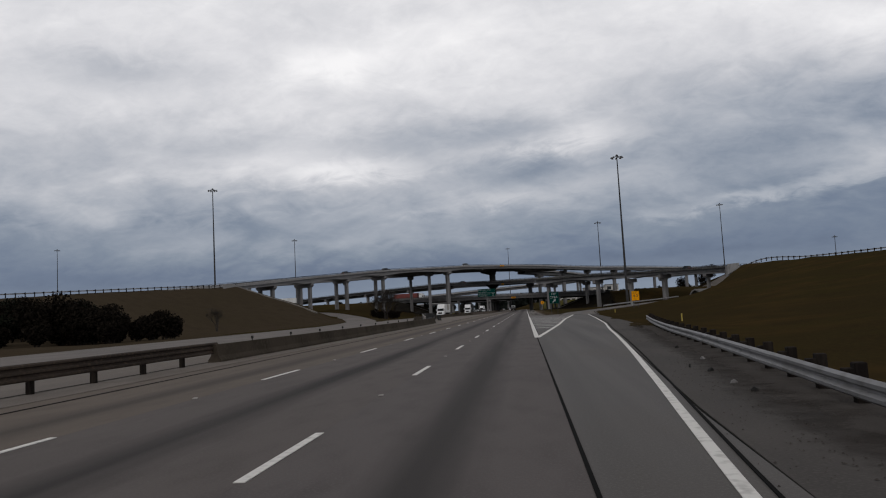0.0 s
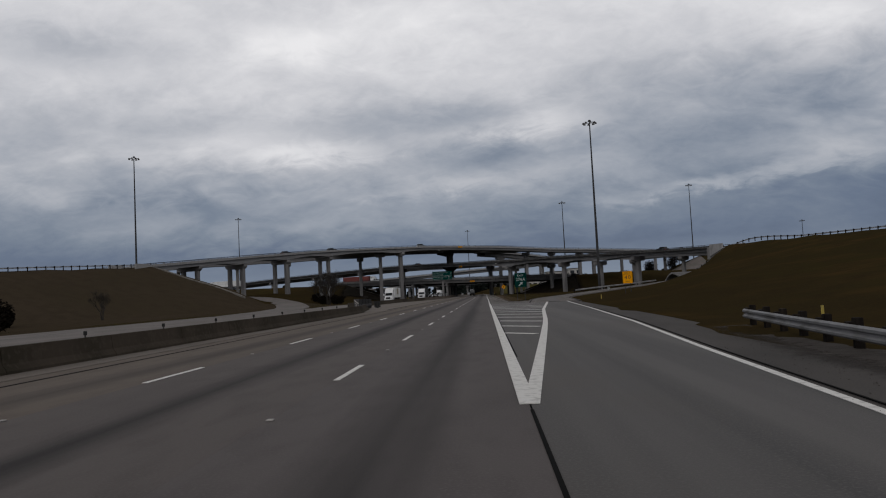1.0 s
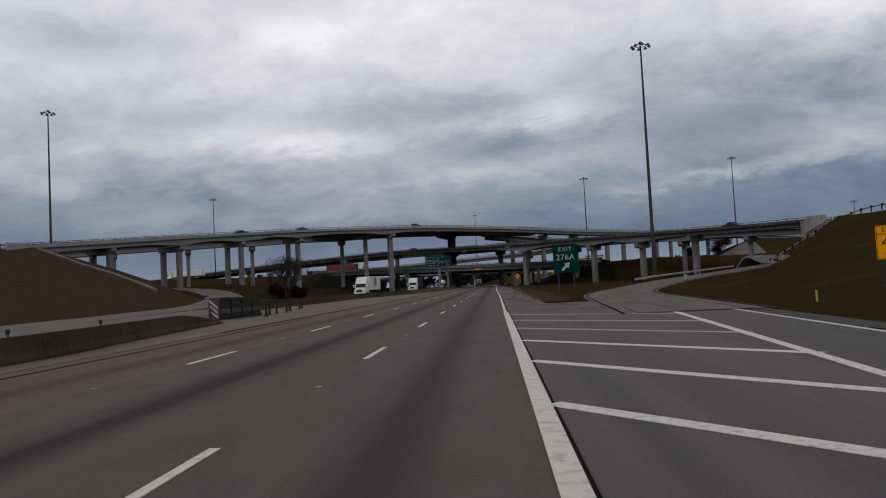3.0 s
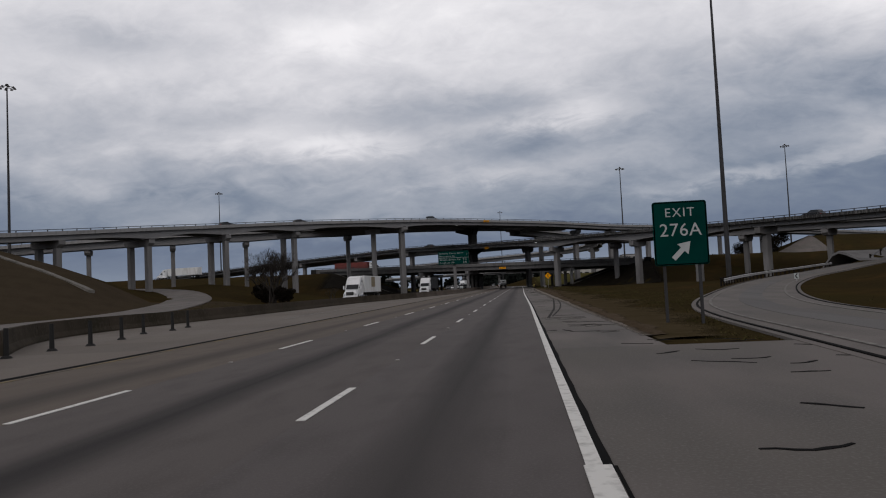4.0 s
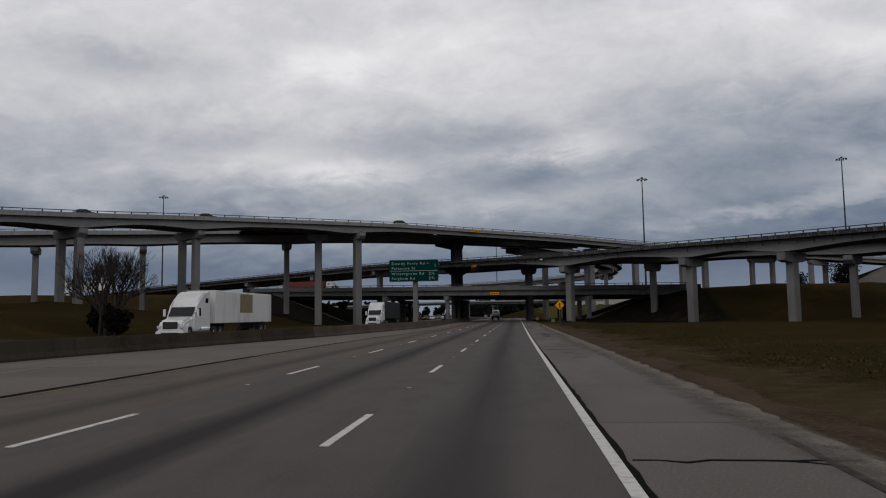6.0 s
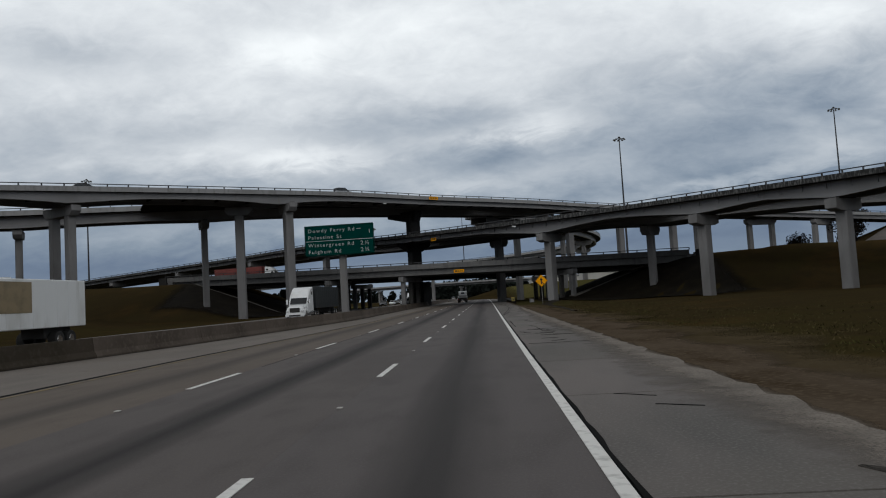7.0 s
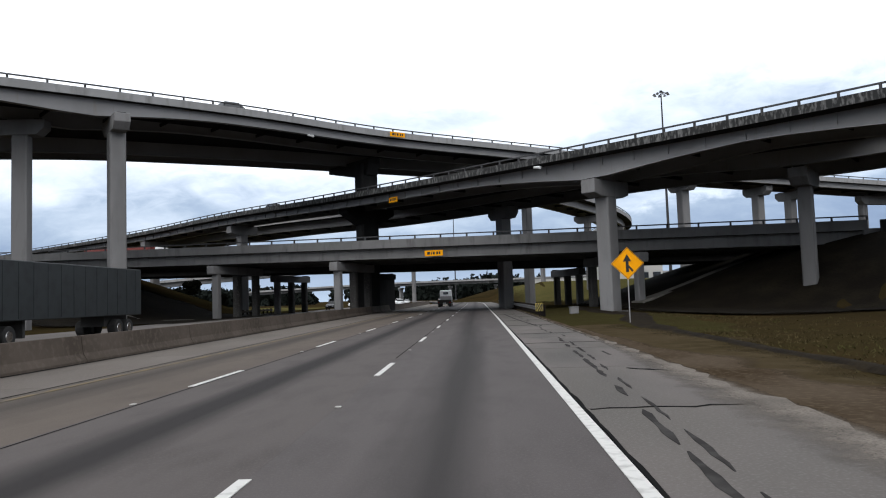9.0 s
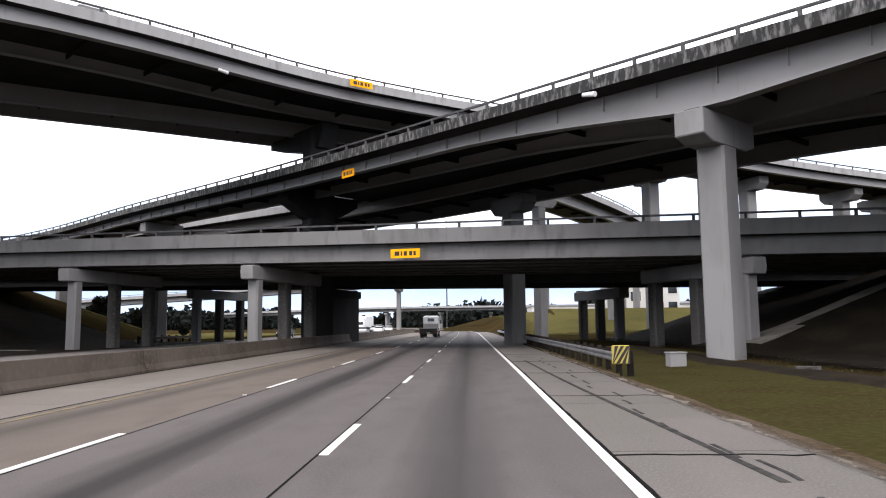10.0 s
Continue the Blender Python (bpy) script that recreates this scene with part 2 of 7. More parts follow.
M_BARRIER = material("stained_barrier_concrete", (0.098, 0.080, 0.066), 0.9, spec=0.1, vary=[
    (0.7, 6, 0.42, 0.66, (0.062, 0.050, 0.040), (1, 0.5, 0.4)), (5, 4, 0.5, 0.8, (0.118, 0.098, 0.082), ONE)], bump=[(30, 0.006)], rand=0.08)
M_BARRIER_OLD = material("mossy_dark_barrier_concrete", (0.056, 0.046, 0.036), 0.95, spec=0.05, vary=[
    (0.7, 6, 0.42, 0.66, (0.034, 0.030, 0.022), (1, 0.5, 0.4)), (5, 4, 0.5, 0.8, (0.068, 0.056, 0.045), ONE)], bump=[(30, 0.006)], rand=0.08)
M_RUST = material("rusty_rail_steel", (0.060, 0.046, 0.036), 0.8, 0.2, vary=[(0.8, 5, 0.42, 0.68, (0.036, 0.028, 0.023), (1, 0.4, 1)), (7, 5, 0.5, 0.75, (0.085, 0.062, 0.045), ONE)], spec=0.15)
M_STEEL_OLD = material("weathered_galvanised_steel", (0.20, 0.20, 0.205), 0.55, 0.6, vary=[(1.5, 5, 0.45, 0.7, (0.11, 0.105, 0.10), ONE)])
M_YELLOW_OLD = material("dirty_yellow_sheeting", (0.38, 0.29, 0.05), 0.6, vary=[(3, 4, 0.45, 0.75, (0.28, 0.23, 0.08), ONE)])
M_STEEL = material("galvanised_steel", (0.42, 0.42, 0.43), 0.45, 0.7, vary=[(1.5, 5, 0.45, 0.7, (0.26, 0.25, 0.24), (1, 1, 1))])
M_RAIL = material("dark_weathered_rail", (0.055, 0.055, 0.058), 0.7, 0.2, vary=[(2, 4, 0.5, 0.7, (0.03, 0.03, 0.03), ONE)])
M_MAST = material("weathered_mast_steel", (0.040, 0.040, 0.043), 0.6, 0.3, vary=[(0.5, 4, 0.5, 0.7, (0.028, 0.026, 0.024), ONE)])
M_LAMP = material("lamp_housing_grey", (0.05, 0.05, 0.052), 0.4, 0.4)
M_LENS = material("lamp_glass", (0.62, 0.63, 0.65), 0.15, 0.0, spec=0.6)
M_POST = material("tarred_timber", (0.012, 0.010, 0.009), 0.95, spec=0.05, vary=[(9, 5, 0.45, 0.7, (0.028, 0.023, 0.019), (1, 1, 0.1))], bump=[(40, 0.006)])
M_GREEN = material("green_sign_sheeting", (0.001, 0.038, 0.031), 0.85, vary=[(0.9, 5, 0.4, 0.75, (0.001, 0.030, 0.026), ONE)], spec=0.03)
M_WHITE = material("white_sign_legend", (0.40, 0.42, 0.42), 0.45, vary=[(3, 4, 0.5, 0.8, (0.30, 0.32, 0.32), ONE)])
M_YELLOW = material("yellow_sign_sheeting", (0.86, 0.36, 0.003), 0.7, vary=[(2, 4, 0.45, 0.75, (0.72, 0.29, 0.003), ONE)], spec=0.05)
M_BLACK = material("black_legend", (0.012, 0.012, 0.012), 0.5)
M_ALU = material("dull_sign_metal", (0.30, 0.30, 0.30), 0.5, 0.6)
M_GRASS = material("dormant_grass", (0.030, 0.0230, 0.0112), 0.95, vary=[
    (0.035, 4, 0.42, 0.66, (0.033, 0.0275, 0.0105), ONE), (0.09, 5, 0.50, 0.70, (0.052, 0.033, 0.0135), ONE), (0.4, 6, 0.42, 0.7, (0.027, 0.020, 0.0105), ONE),
    (6, 6, 0.45, 0.75, (0.042, 0.030, 0.0125), ONE)], bump=[(9, 0.022)], spec=0.0)
M_GRASS_DRY = material("dry_brown_grass", (0.050, 0.039, 0.027), 0.95, vary=[
    (0.035, 4, 0.42, 0.66, (0.043, 0.035, 0.022), ONE), (0.4, 6, 0.42, 0.7, (0.038, 0.030, 0.021), ONE), (6, 6, 0.45, 0.75, (0.058, 0.045, 0.031), ONE)], bump=[(9, 0.022)], spec=0.0)
M_GREENGRASS = material("olive_mown_grass", (0.036, 0.033, 0.0125), 0.95, vary=[
    (0.5, 6, 0.42, 0.66, (0.032, 0.024, 0.011), ONE), (7, 6, 0.45, 0.75, (0.050, 0.045, 0.019), ONE)], bump=[(9, 0.05)], spec=0.0)
M_DRYGRASS = material("dry_mown_verge", (0.060, 0.046, 0.027), 0.95, vary=[
    (0.25, 6, 0.42, 0.66, (0.042, 0.033, 0.017), ONE), (1.4, 6, 0.45, 0.7, (0.074, 0.058, 0.036), ONE), (9, 6, 0.45, 0.75, (0.050, 0.037, 0.020), ONE)], bump=[(12, 0.025)], spec=0.0)
M_BLADE = material("grass_blades", (0.062, 0.048, 0.024), 0.9, vary=[(0.2, 4, 0.4, 0.65, (0.045, 0.043, 0.015), ONE)], island=0.35, spec=0.0)
M_DIRT = material("bare_dirt_edge", (0.078, 0.060, 0.043), 0.95, vary=[
    (0.9, 6, 0.42, 0.68, (0.046, 0.033, 0.021), (1, 0.4, 1)), (9, 5, 0.5, 0.75, (0.105, 0.082, 0.057), ONE)], bump=[(12, 0.03)], spec=0.0)
M_MUD = material("dark_wet_ditch_soil", (0.014, 0.011, 0.008), 0.95, spec=0.05, vary=[(0.8, 6, 0.42, 0.68, (0.026, 0.020, 0.012), ONE), (5, 5, 0.5, 0.75, (0.009, 0.007, 0.005), ONE)], bump=[(8, 0.05)])
# Yellow-green grass, lightened to paint in the open light beyond the bridges.
M_LIT_LAWN = material("lit_yellow_green_grass", (0.088, 0.078, 0.028), 0.95, vary=[(0.2, 5, 0.42, 0.66, (0.066, 0.064, 0.024), ONE), (3, 6, 0.45, 0.75, (0.105, 0.090, 0.036), ONE)], bump=[(9, 0.03)], spec=0.0)
# Soil colour deepened so that it carries the shade under the bridges.
M_BARE = material("shade_dark_bare_soil", (0.011, 0.009, 0.007), 0.95, spec=0.03, vary=[(0.5, 6, 0.42, 0.68, (0.018, 0.015, 0.010), ONE), (4, 5, 0.5, 0.75, (0.008, 0.007, 0.005), ONE)], bump=[(6, 0.05)])
M_GRAVEL = material("dark_loose_gravel", (0.062, 0.056, 0.052), 0.95, spec=0.05, vary=[(1.3, 6, 0.42, 0.66, (0.028, 0.024, 0.021), ONE), (40, 3, 0.45, 0.7, (0.085, 0.076, 0.068), ONE)], bump=[(45, 0.02)])


def frayed(mat, scale, strength=0.9):
    """Loose cover that thins out towards its edges: the mesh's "cover" layer is 1 where it lies thick."""
    t = mat.node_tree
    cover = t.nodes.new("ShaderNodeAttribute")
    cover.attribute_name = "cover"
    geo = t.nodes.new("ShaderNodeNewGeometry")
    n = t.nodes.new("ShaderNodeTexNoise")
    n.inputs["Scale"].default_value, n.inputs["Detail"].default_value, n.inputs["Roughness"].default_value = scale, 8, 0.7
    t.links.new(geo.outputs["Position"], n.inputs["Vector"])
    add = t.nodes.new("ShaderNodeMath")
    add.operation = "MULTIPLY_ADD"
    add.inputs[1].default_value = strength
    t.links.new(n.outputs["Fac"], add.inputs[0])
    t.links.new(cover.outputs["Fac"], add.inputs[2])
    ran = t.nodes.new("ShaderNodeMapRange")
    ran.inputs["From Min"].default_value, ran.inputs["From Max"].default_value = 0.62, 1.15
    t.links.new(add.outputs[0], ran.inputs["Value"])
    t.links.new(ran.outputs[0], t.nodes["Principled BSDF"].inputs["Alpha"])
    return mat


M_SAND = material("pale_washed_sand", (0.205, 0.180, 0.155), 0.95, spec=0.05, vary=[(0.9, 5, 0.42, 0.68, (0.13, 0.115, 0.10), ONE), (30, 3, 0.45, 0.7, (0.10, 0.09, 0.08), ONE)], bump=[(45, 0.01)])
for loose, grain in ((M_SAND, 1.6), (M_GRAVEL, 2.2), (M_DIRT, 1.4), (M_DRYGRASS, 0.9), (M_BARE, 0.6), (M_LIT_LAWN, 0.5)):
    frayed(loose, grain)
M_BARK = material("bare_bark", (0.030, 0.025, 0.021), 0.95, vary=[(6, 5, 0.4, 0.7, (0.017, 0.014, 0.012), (1, 1, 0.2))], bump=[(30, 0.01)])
M_LEAF = material("dark_evergreen_leaf", (0.008, 0.009, 0.006), 0.9, island=0.5, spec=0.05)
M_SCRUB = material("winter_scrub_twig", (0.011, 0.009, 0.007), 0.95, island=0.4, spec=0.03)
M_CARDARK = material("dark_car_paint", (0.016, 0.017, 0.020), 0.25, 0.2, spec=0.6)
M_CARGREY = material("silver_car_paint", (0.36, 0.37, 0.38), 0.28, 0.4, spec=0.6)
M_TRUCKWHITE = material("white_truck_paint", (0.70, 0.71, 0.72), 0.3, vary=[(1.2, 4, 0.5, 0.8, (0.58, 0.58, 0.57), ONE)], spec=0.5)
M_TRAILER = material("white_trailer_panel", (0.66, 0.67, 0.67), 0.45, vary=[(0.8, 5, 0.5, 0.75, (0.50, 0.50, 0.48), (1, 1, 0.3))])
M_TRAILER_DARK = material("black_trailer_tarpaulin", (0.020, 0.024, 0.026), 0.55, vary=[(1.5, 4, 0.45, 0.7, (0.012, 0.014, 0.016), ONE)])
M_RED = material("faded_red_container", (0.16, 0.032, 0.026), 0.55, vary=[(0.9, 4, 0.45, 0.7, (0.10, 0.026, 0.022), ONE)])
M_TAN = material("tan_printed_panel", (0.23, 0.18, 0.105), 0.5, vary=[(1.6, 5, 0.45, 0.7, (0.16, 0.125, 0.075), ONE)])
M_GLASS = material("tinted_vehicle_glass", (0.010, 0.012, 0.014), 0.08, spec=0.8)
M_TYRE = material("tyre_rubber", (0.014, 0.014, 0.014), 0.85)
M_CHASSIS = material("grimy_chassis", (0.028, 0.027, 0.026), 0.7)
M_CHROME = material("chrome", (0.65, 0.65, 0.66), 0.18, 1.0)
M_TAILLAMP = material("red_lamp_plastic", (0.20, 0.010, 0.008), 0.25, spec=0.6)
M_HEADLAMP = material("clear_lamp_plastic", (0.55, 0.56, 0.57), 0.12, spec=0.7)
M_BUILDING = material("pale_precast_wall", (0.42, 0.41, 0.39), 0.8, vary=[(0.12, 4, 0.45, 0.7, (0.33, 0.32, 0.30), (1, 1, 0.4))])
M_ROOF = material("flat_roof_felt", (0.12, 0.12, 0.12), 0.9, vary=[(0.3, 4, 0.4, 0.7, (0.2, 0.2, 0.19), ONE)])
M_RIPRAP = material("slope_paving_concrete", (0.15, 0.14, 0.125), 0.9, vary=[(0.7, 6, 0.42, 0.7, (0.09, 0.083, 0.072), ONE)], bump=[(20, 0.008)])
M_FARLEAF = material("far_tree_mass", (0.014, 0.017, 0.015), 0.95, island=0.4, spec=0.0)

M_SCUFF = material("tyre_scuff", (0.030, 0.028, 0.027), 0.9, spec=0.05, vary=[(3, 4, 0.45, 0.6, (0.052, 0.049, 0.047), ONE)])


def lane_material(name, base, dark, centre, pale):
    """Concrete lane with a dark oil track down its middle, at x = centre, and paler wheel tracks."""
    mat = material(name, base, 0.85, spec=0.14, vary=[(0.35, 5, 0.5, 0.72, tuple(0.82 * c for c in base), (1, 0.2, 1)), (1.6, 6, 0.46, 0.7, tuple(0.80 * c for c in base), (1, 0.35, 1)), (28, 3, 0.5, 0.8, pale, ONE)], bump=[(60, 0.004)])
    t = mat.node_tree
    bsdf = t.nodes["Principled BSDF"]
    col = bsdf.inputs["Base Color"].links[0].from_socket
    geo = t.nodes.new("ShaderNodeNewGeometry")
    sep = t.nodes.new("ShaderNodeSeparateXYZ")
    t.links.new(geo.outputs["Position"], sep.inputs[0])
    long = t.nodes.new("ShaderNodeMapping")
    long.inputs["Scale"].default_value = (0.9, 0.035, 1)
    t.links.new(geo.outputs["Position"], long.inputs[0])
    wob = t.nodes.new("ShaderNodeTexNoise")
    wob.inputs["Scale"].default_value, wob.inputs["Detail"].default_value = 1.3, 6
    t.links.new(long.outputs[0], wob.inputs["Vector"])

    def calc(op, a, b):
        n = t.nodes.new("ShaderNodeMath")
        n.operation = op
        for i, v in enumerate((a, b)):
            if isinstance(v, (int, float)):
                n.inputs[i].default_value = v
            else:
                t.links.new(v, n.inputs[i])
        return n.outputs[0]

    d = calc("ABSOLUTE", calc("SUBTRACT", sep.outputs["X"], centre), 0)
    d = calc("ADD", d, calc("MULTIPLY", calc("SUBTRACT", wob.outputs["Fac"], 0.5), 1.1))
    ramp = t.nodes.new("ShaderNodeValToRGB")
    ramp.color_ramp.elements[0].position, ramp.color_ramp.elements[0].color = 0.05, (1, 1, 1, 1)
    ramp.color_ramp.elements[1].position, ramp.color_ramp.elements[1].color = 0.78, (0, 0, 0, 1)
    t.links.new(d, ramp.inputs[0])
    mix = t.nodes.new("ShaderNodeMix")
    mix.data_type = "RGBA"
    t.links.new(ramp.outputs[0], mix.inputs[0])
    t.links.new(col, mix.inputs[6])
    mix.inputs[7].default_value = (*dark, 1)
    t.links.new(mix.outputs[2], bsdf.inputs["Base Color"])
    return mat


M_LANE_1 = lane_material("grey_lane_oil_track", (0.098, 0.087, 0.085), (0.043, 0.039, 0.038), 1.85, (0.118, 0.106, 0.103))
M_LANE_2 = lane_material("grey_lane_oil_track_middle", (0.098, 0.086, 0.082), (0.028, 0.025, 0.0245), -2.2, (0.117, 0.104, 0.098))
M_LANE_3 = lane_material("brown_lane_oil_track", (0.114, 0.094, 0.079), (0.060, 0.051, 0.044), -6.0, (0.130, 0.108, 0.090))

# ---- mesh helpers ----


def part(name, bm, mat, parent=None, label="", smooth=False):
    me = bpy.data.meshes.new(name)
    bmesh.ops.recalc_face_normals(bm, faces=bm.faces)
    bm.to_mesh(me)
    bm.free()
    for m in (mat if isinstance(mat, (list, tuple)) else [mat]):
        me.materials.append(m)
    if smooth:
        for p in me.polygons:
            p.use_smooth = True
    ob = new(name, me)
    if parent is not None:
        ob.parent = parent
    if label:
        tagged(ob, label)
    return ob


def thing(name, label, category, group="", kind="", at=None):
    ob = new(name)
    ob.empty_display_size = 0.3
    if at is not None:
        ob.matrix_basis = at
    return tagged(ob, label, category, group, kind)


def box(bm, x0, x1, y0, y1, z0, z1, m=None):
    c = [(x, y, z) for z in (z0, z1) for y in (y0, y1) for x in (x0, x1)]
    v = [bm.verts.new(m @ Vector(p) if m else p) for p in c]
    for f in ((0, 2, 3, 1), (4, 5, 7, 6), (0, 1, 5, 4), (2, 6, 7, 3), (0, 4, 6, 2), (1, 3, 7, 5)):
        bm.faces.new([v[i] for i in f])
    return bm


def bevelled(bm, width, segments=1):
    bmesh.ops.bevel(bm, geom=list(bm.edges), offset=width, segments=segments, affect="EDGES", clamp_overlap=True)
    return bm


def prism(bm, ring, depth, m=None):
    """A polygon in the local x-z plane, given depth along y (centred)."""
    a = [bm.verts.new((m @ Vector((x, -depth / 2, z))) if m else (x, -depth / 2, z)) for x, z in ring]
    b = [bm.verts.new((m @ Vector((x, depth / 2, z))) if m else (x, depth / 2, z)) for x, z in ring]
    bm.faces.new(a)
    bm.faces.new(b[::-1])
    for i in range(len(ring)):
        j = (i + 1) % len(ring)
        bm.faces.new((a[j], a[i], b[i], b[j]))
    return bm


def tube(bm, p, q, r0, r1=None, sides=8, caps=True):
    p, q = Vector(p), Vector(q)
    r1 = r0 if r1 is None else r1
    turn = (q - p).to_track_quat("Z", "Y")
    rings = []
    for c, r in ((p, r0), (q, r1)):
        rings.append([bm.verts.new(c + turn @ Vector((r * math.cos(2 * math.pi * k / sides), r * math.sin(2 * math.pi * k / sides), 0))) for k in range(sides)])
    for k in range(sides):
        n = (k + 1) % sides
        bm.faces.new((rings[0][k], rings[0][n], rings[1][n], rings[1][k]))
    if caps:
        bm.faces.new(rings[0][::-1])
        bm.faces.new(rings[1])
    return bm


def spline(points, step):
    """A smooth line through the points, cut into even steps."""
    p = [Vector(q) for q in points]
    p = [2 * p[0] - p[1]] + p + [2 * p[-1] - p[-2]]
    fine = []
    for i in range(1, len(p) - 2):
        a, b, c, d = p[i - 1], p[i], p[i + 1], p[i + 2]
        n = max(4, int((c - b).length / 1.0))
        for k in range(n):
            u = k / n
            fine.append(0.5 * (2 * b + (c - a) * u + (2 * a - 5 * b + 4 * c - d) * u * u + (3 * b - a - 3 * c + d) * u ** 3))
    fine.append(p[-2])
    total = sum((fine[i + 1] - fine[i]).length for i in range(len(fine) - 1))
    count = max(1, round(total / step))
    out, want, run = [fine[0]], total / count, 0.0
    for i in range(len(fine) - 1):
        seg = (fine[i + 1] - fine[i]).length
        while run + seg >= want - 1e-6 and len(out) < count:
            out.append(fine[i].lerp(fine[i + 1], (want - run) / seg if seg else 0))
            want += total / count
        run += seg
    out.append(fine[-1])
    return out


def sides_of(path):
    """The horizontal unit vector to the right at each point of a line."""
    out = []
    for i in range(len(path)):
        d = path[min(i + 1, len(path) - 1)] - path[max(i - 1, 0)]
        d.z = 0
        d.normalize()
        out.append(Vector((d.y, -d.x, 0)))
    return out


def sweep(bm, path, profile, closed=True, right=None):
    """Carries a profile of (offset to the right, height) along a line; profile may be a function of the index."""
    right = right or sides_of(path)
    rings = []
    for i, (p, r) in enumerate(zip(path, right)):
        prof = profile(i) if callable(profile) else profile
        rings.append([bm.verts.new(p + r * o + Vector((0, 0, h))) for o, h in prof])
    n = len(rings[0])
    for i in range(len(rings) - 1):
        for k in range(n if closed else n - 1):
            j = (k + 1) % n
            bm.faces.new((rings[i][k], rings[i][j], rings[i + 1][j], rings[i + 1][k]))
    if closed:
        bm.faces.new(rings[0])
        bm.faces.new(rings[-1][::-1])
    return bm


def lerp(x, table):
    """Straight-line reading of a small table of (x, y) rows."""
    if x <= table[0][0]:
        return table[0][1]
    for (a, u), (b, v) in zip(table, table[1:]):
        if x <= b:
            return u + (v - u) * (x - a) / (b - a)
    return table[-1][1]


def smooth01(x):
    x = min(1.0, max(0.0, x))
    return x * x * (3 - 2 * x)

# ---- the lie of the land ----
LEFT_RIDGE = [(-97, 226, 13.6), (-114, 182, 11.6), (-148, 110, 8.5), (-210, 20, 5.0), (-300, -80, 3.0)]
A_END = [(122, 411, 15.2), (148, 416, 13.4), (180, 419, 10.9), (240, 418, 6.4), (330, 416, 3.0)]
C_SLOPE = 0.25  # the low bridge runs y = 344 - 0.25 (x + 2)


def curve_x(y):
    """The far road bends gently to its left beyond the bridges."""
    return 0.0 if y < 420 else -((y - 420) ** 2) * 0.00045


def off_line(x, y, line):
    """Distance from a polyline in plan, and the height of the line at the nearest point."""
    best = (1e9, 0.0)
    for (ax, ay, az), (bx, by, bz) in zip(line, line[1:]):
        dx, dy = bx - ax, by - ay
        u = min(1, max(0, ((x - ax) * dx + (y - ay) * dy) / (dx * dx + dy * dy)))
        d = math.hypot(x - ax - u * dx, y - ay - u * dy)
        if d < best[0]:
            best = (d, az + u * (bz - az))
    return best


RIDGE_X = [(-100, 118), (60, 104), (140, 96), (180, 90), (215, 81), (245, 73)]
TOE_X = [(-100, 12), (0, 12.5), (60, 15.5), (105, 17.5), (140, 20), (165, 27), (185, 34), (205, 42), (225, 52), (245, 60)]


LOOP = [(-31, 120, 0.0), (-37, 165, 0.1), (-46, 205, 0.3), (-60, 246, 1.6), (-78, 272, 3.7), (-104, 285, 4.9), (-150, 284, 5.6), (-210, 270, 6.2)]
LOOP_LINE = [tuple(v) for v in spline(LOOP, 6.0)]
EXIT = [(11.5, 112, 0.0), (12.9, 131, 0.0), (14.0, 144, 0.0), (16.0, 155, 0.05), (20.6, 170, 0.15), (27.4, 188, 0.4), (35.6, 205, 0.8), (46, 221, 1.3), (62, 240, 2.4), (84, 256, 3.6), (120, 266, 5.0)]
EXIT_LINE = [tuple(v) for v in spline(EXIT, 6.0)]


def land(x, y):
    h = hills(x, y)
    for line, half in ((LOOP_LINE, 4.6), (EXIT_LINE, 3.9)):
        if line[0][1] - 30 < y < 320 and (x < 0) == (line is LOOP_LINE):
            d, z = off_line(x, y, line)
            if d < half + 9 and (line is LOOP_LINE or y > 140):
                h += (z - 0.06 - h) * (1 - smooth01((d - half) / 9))
    return h


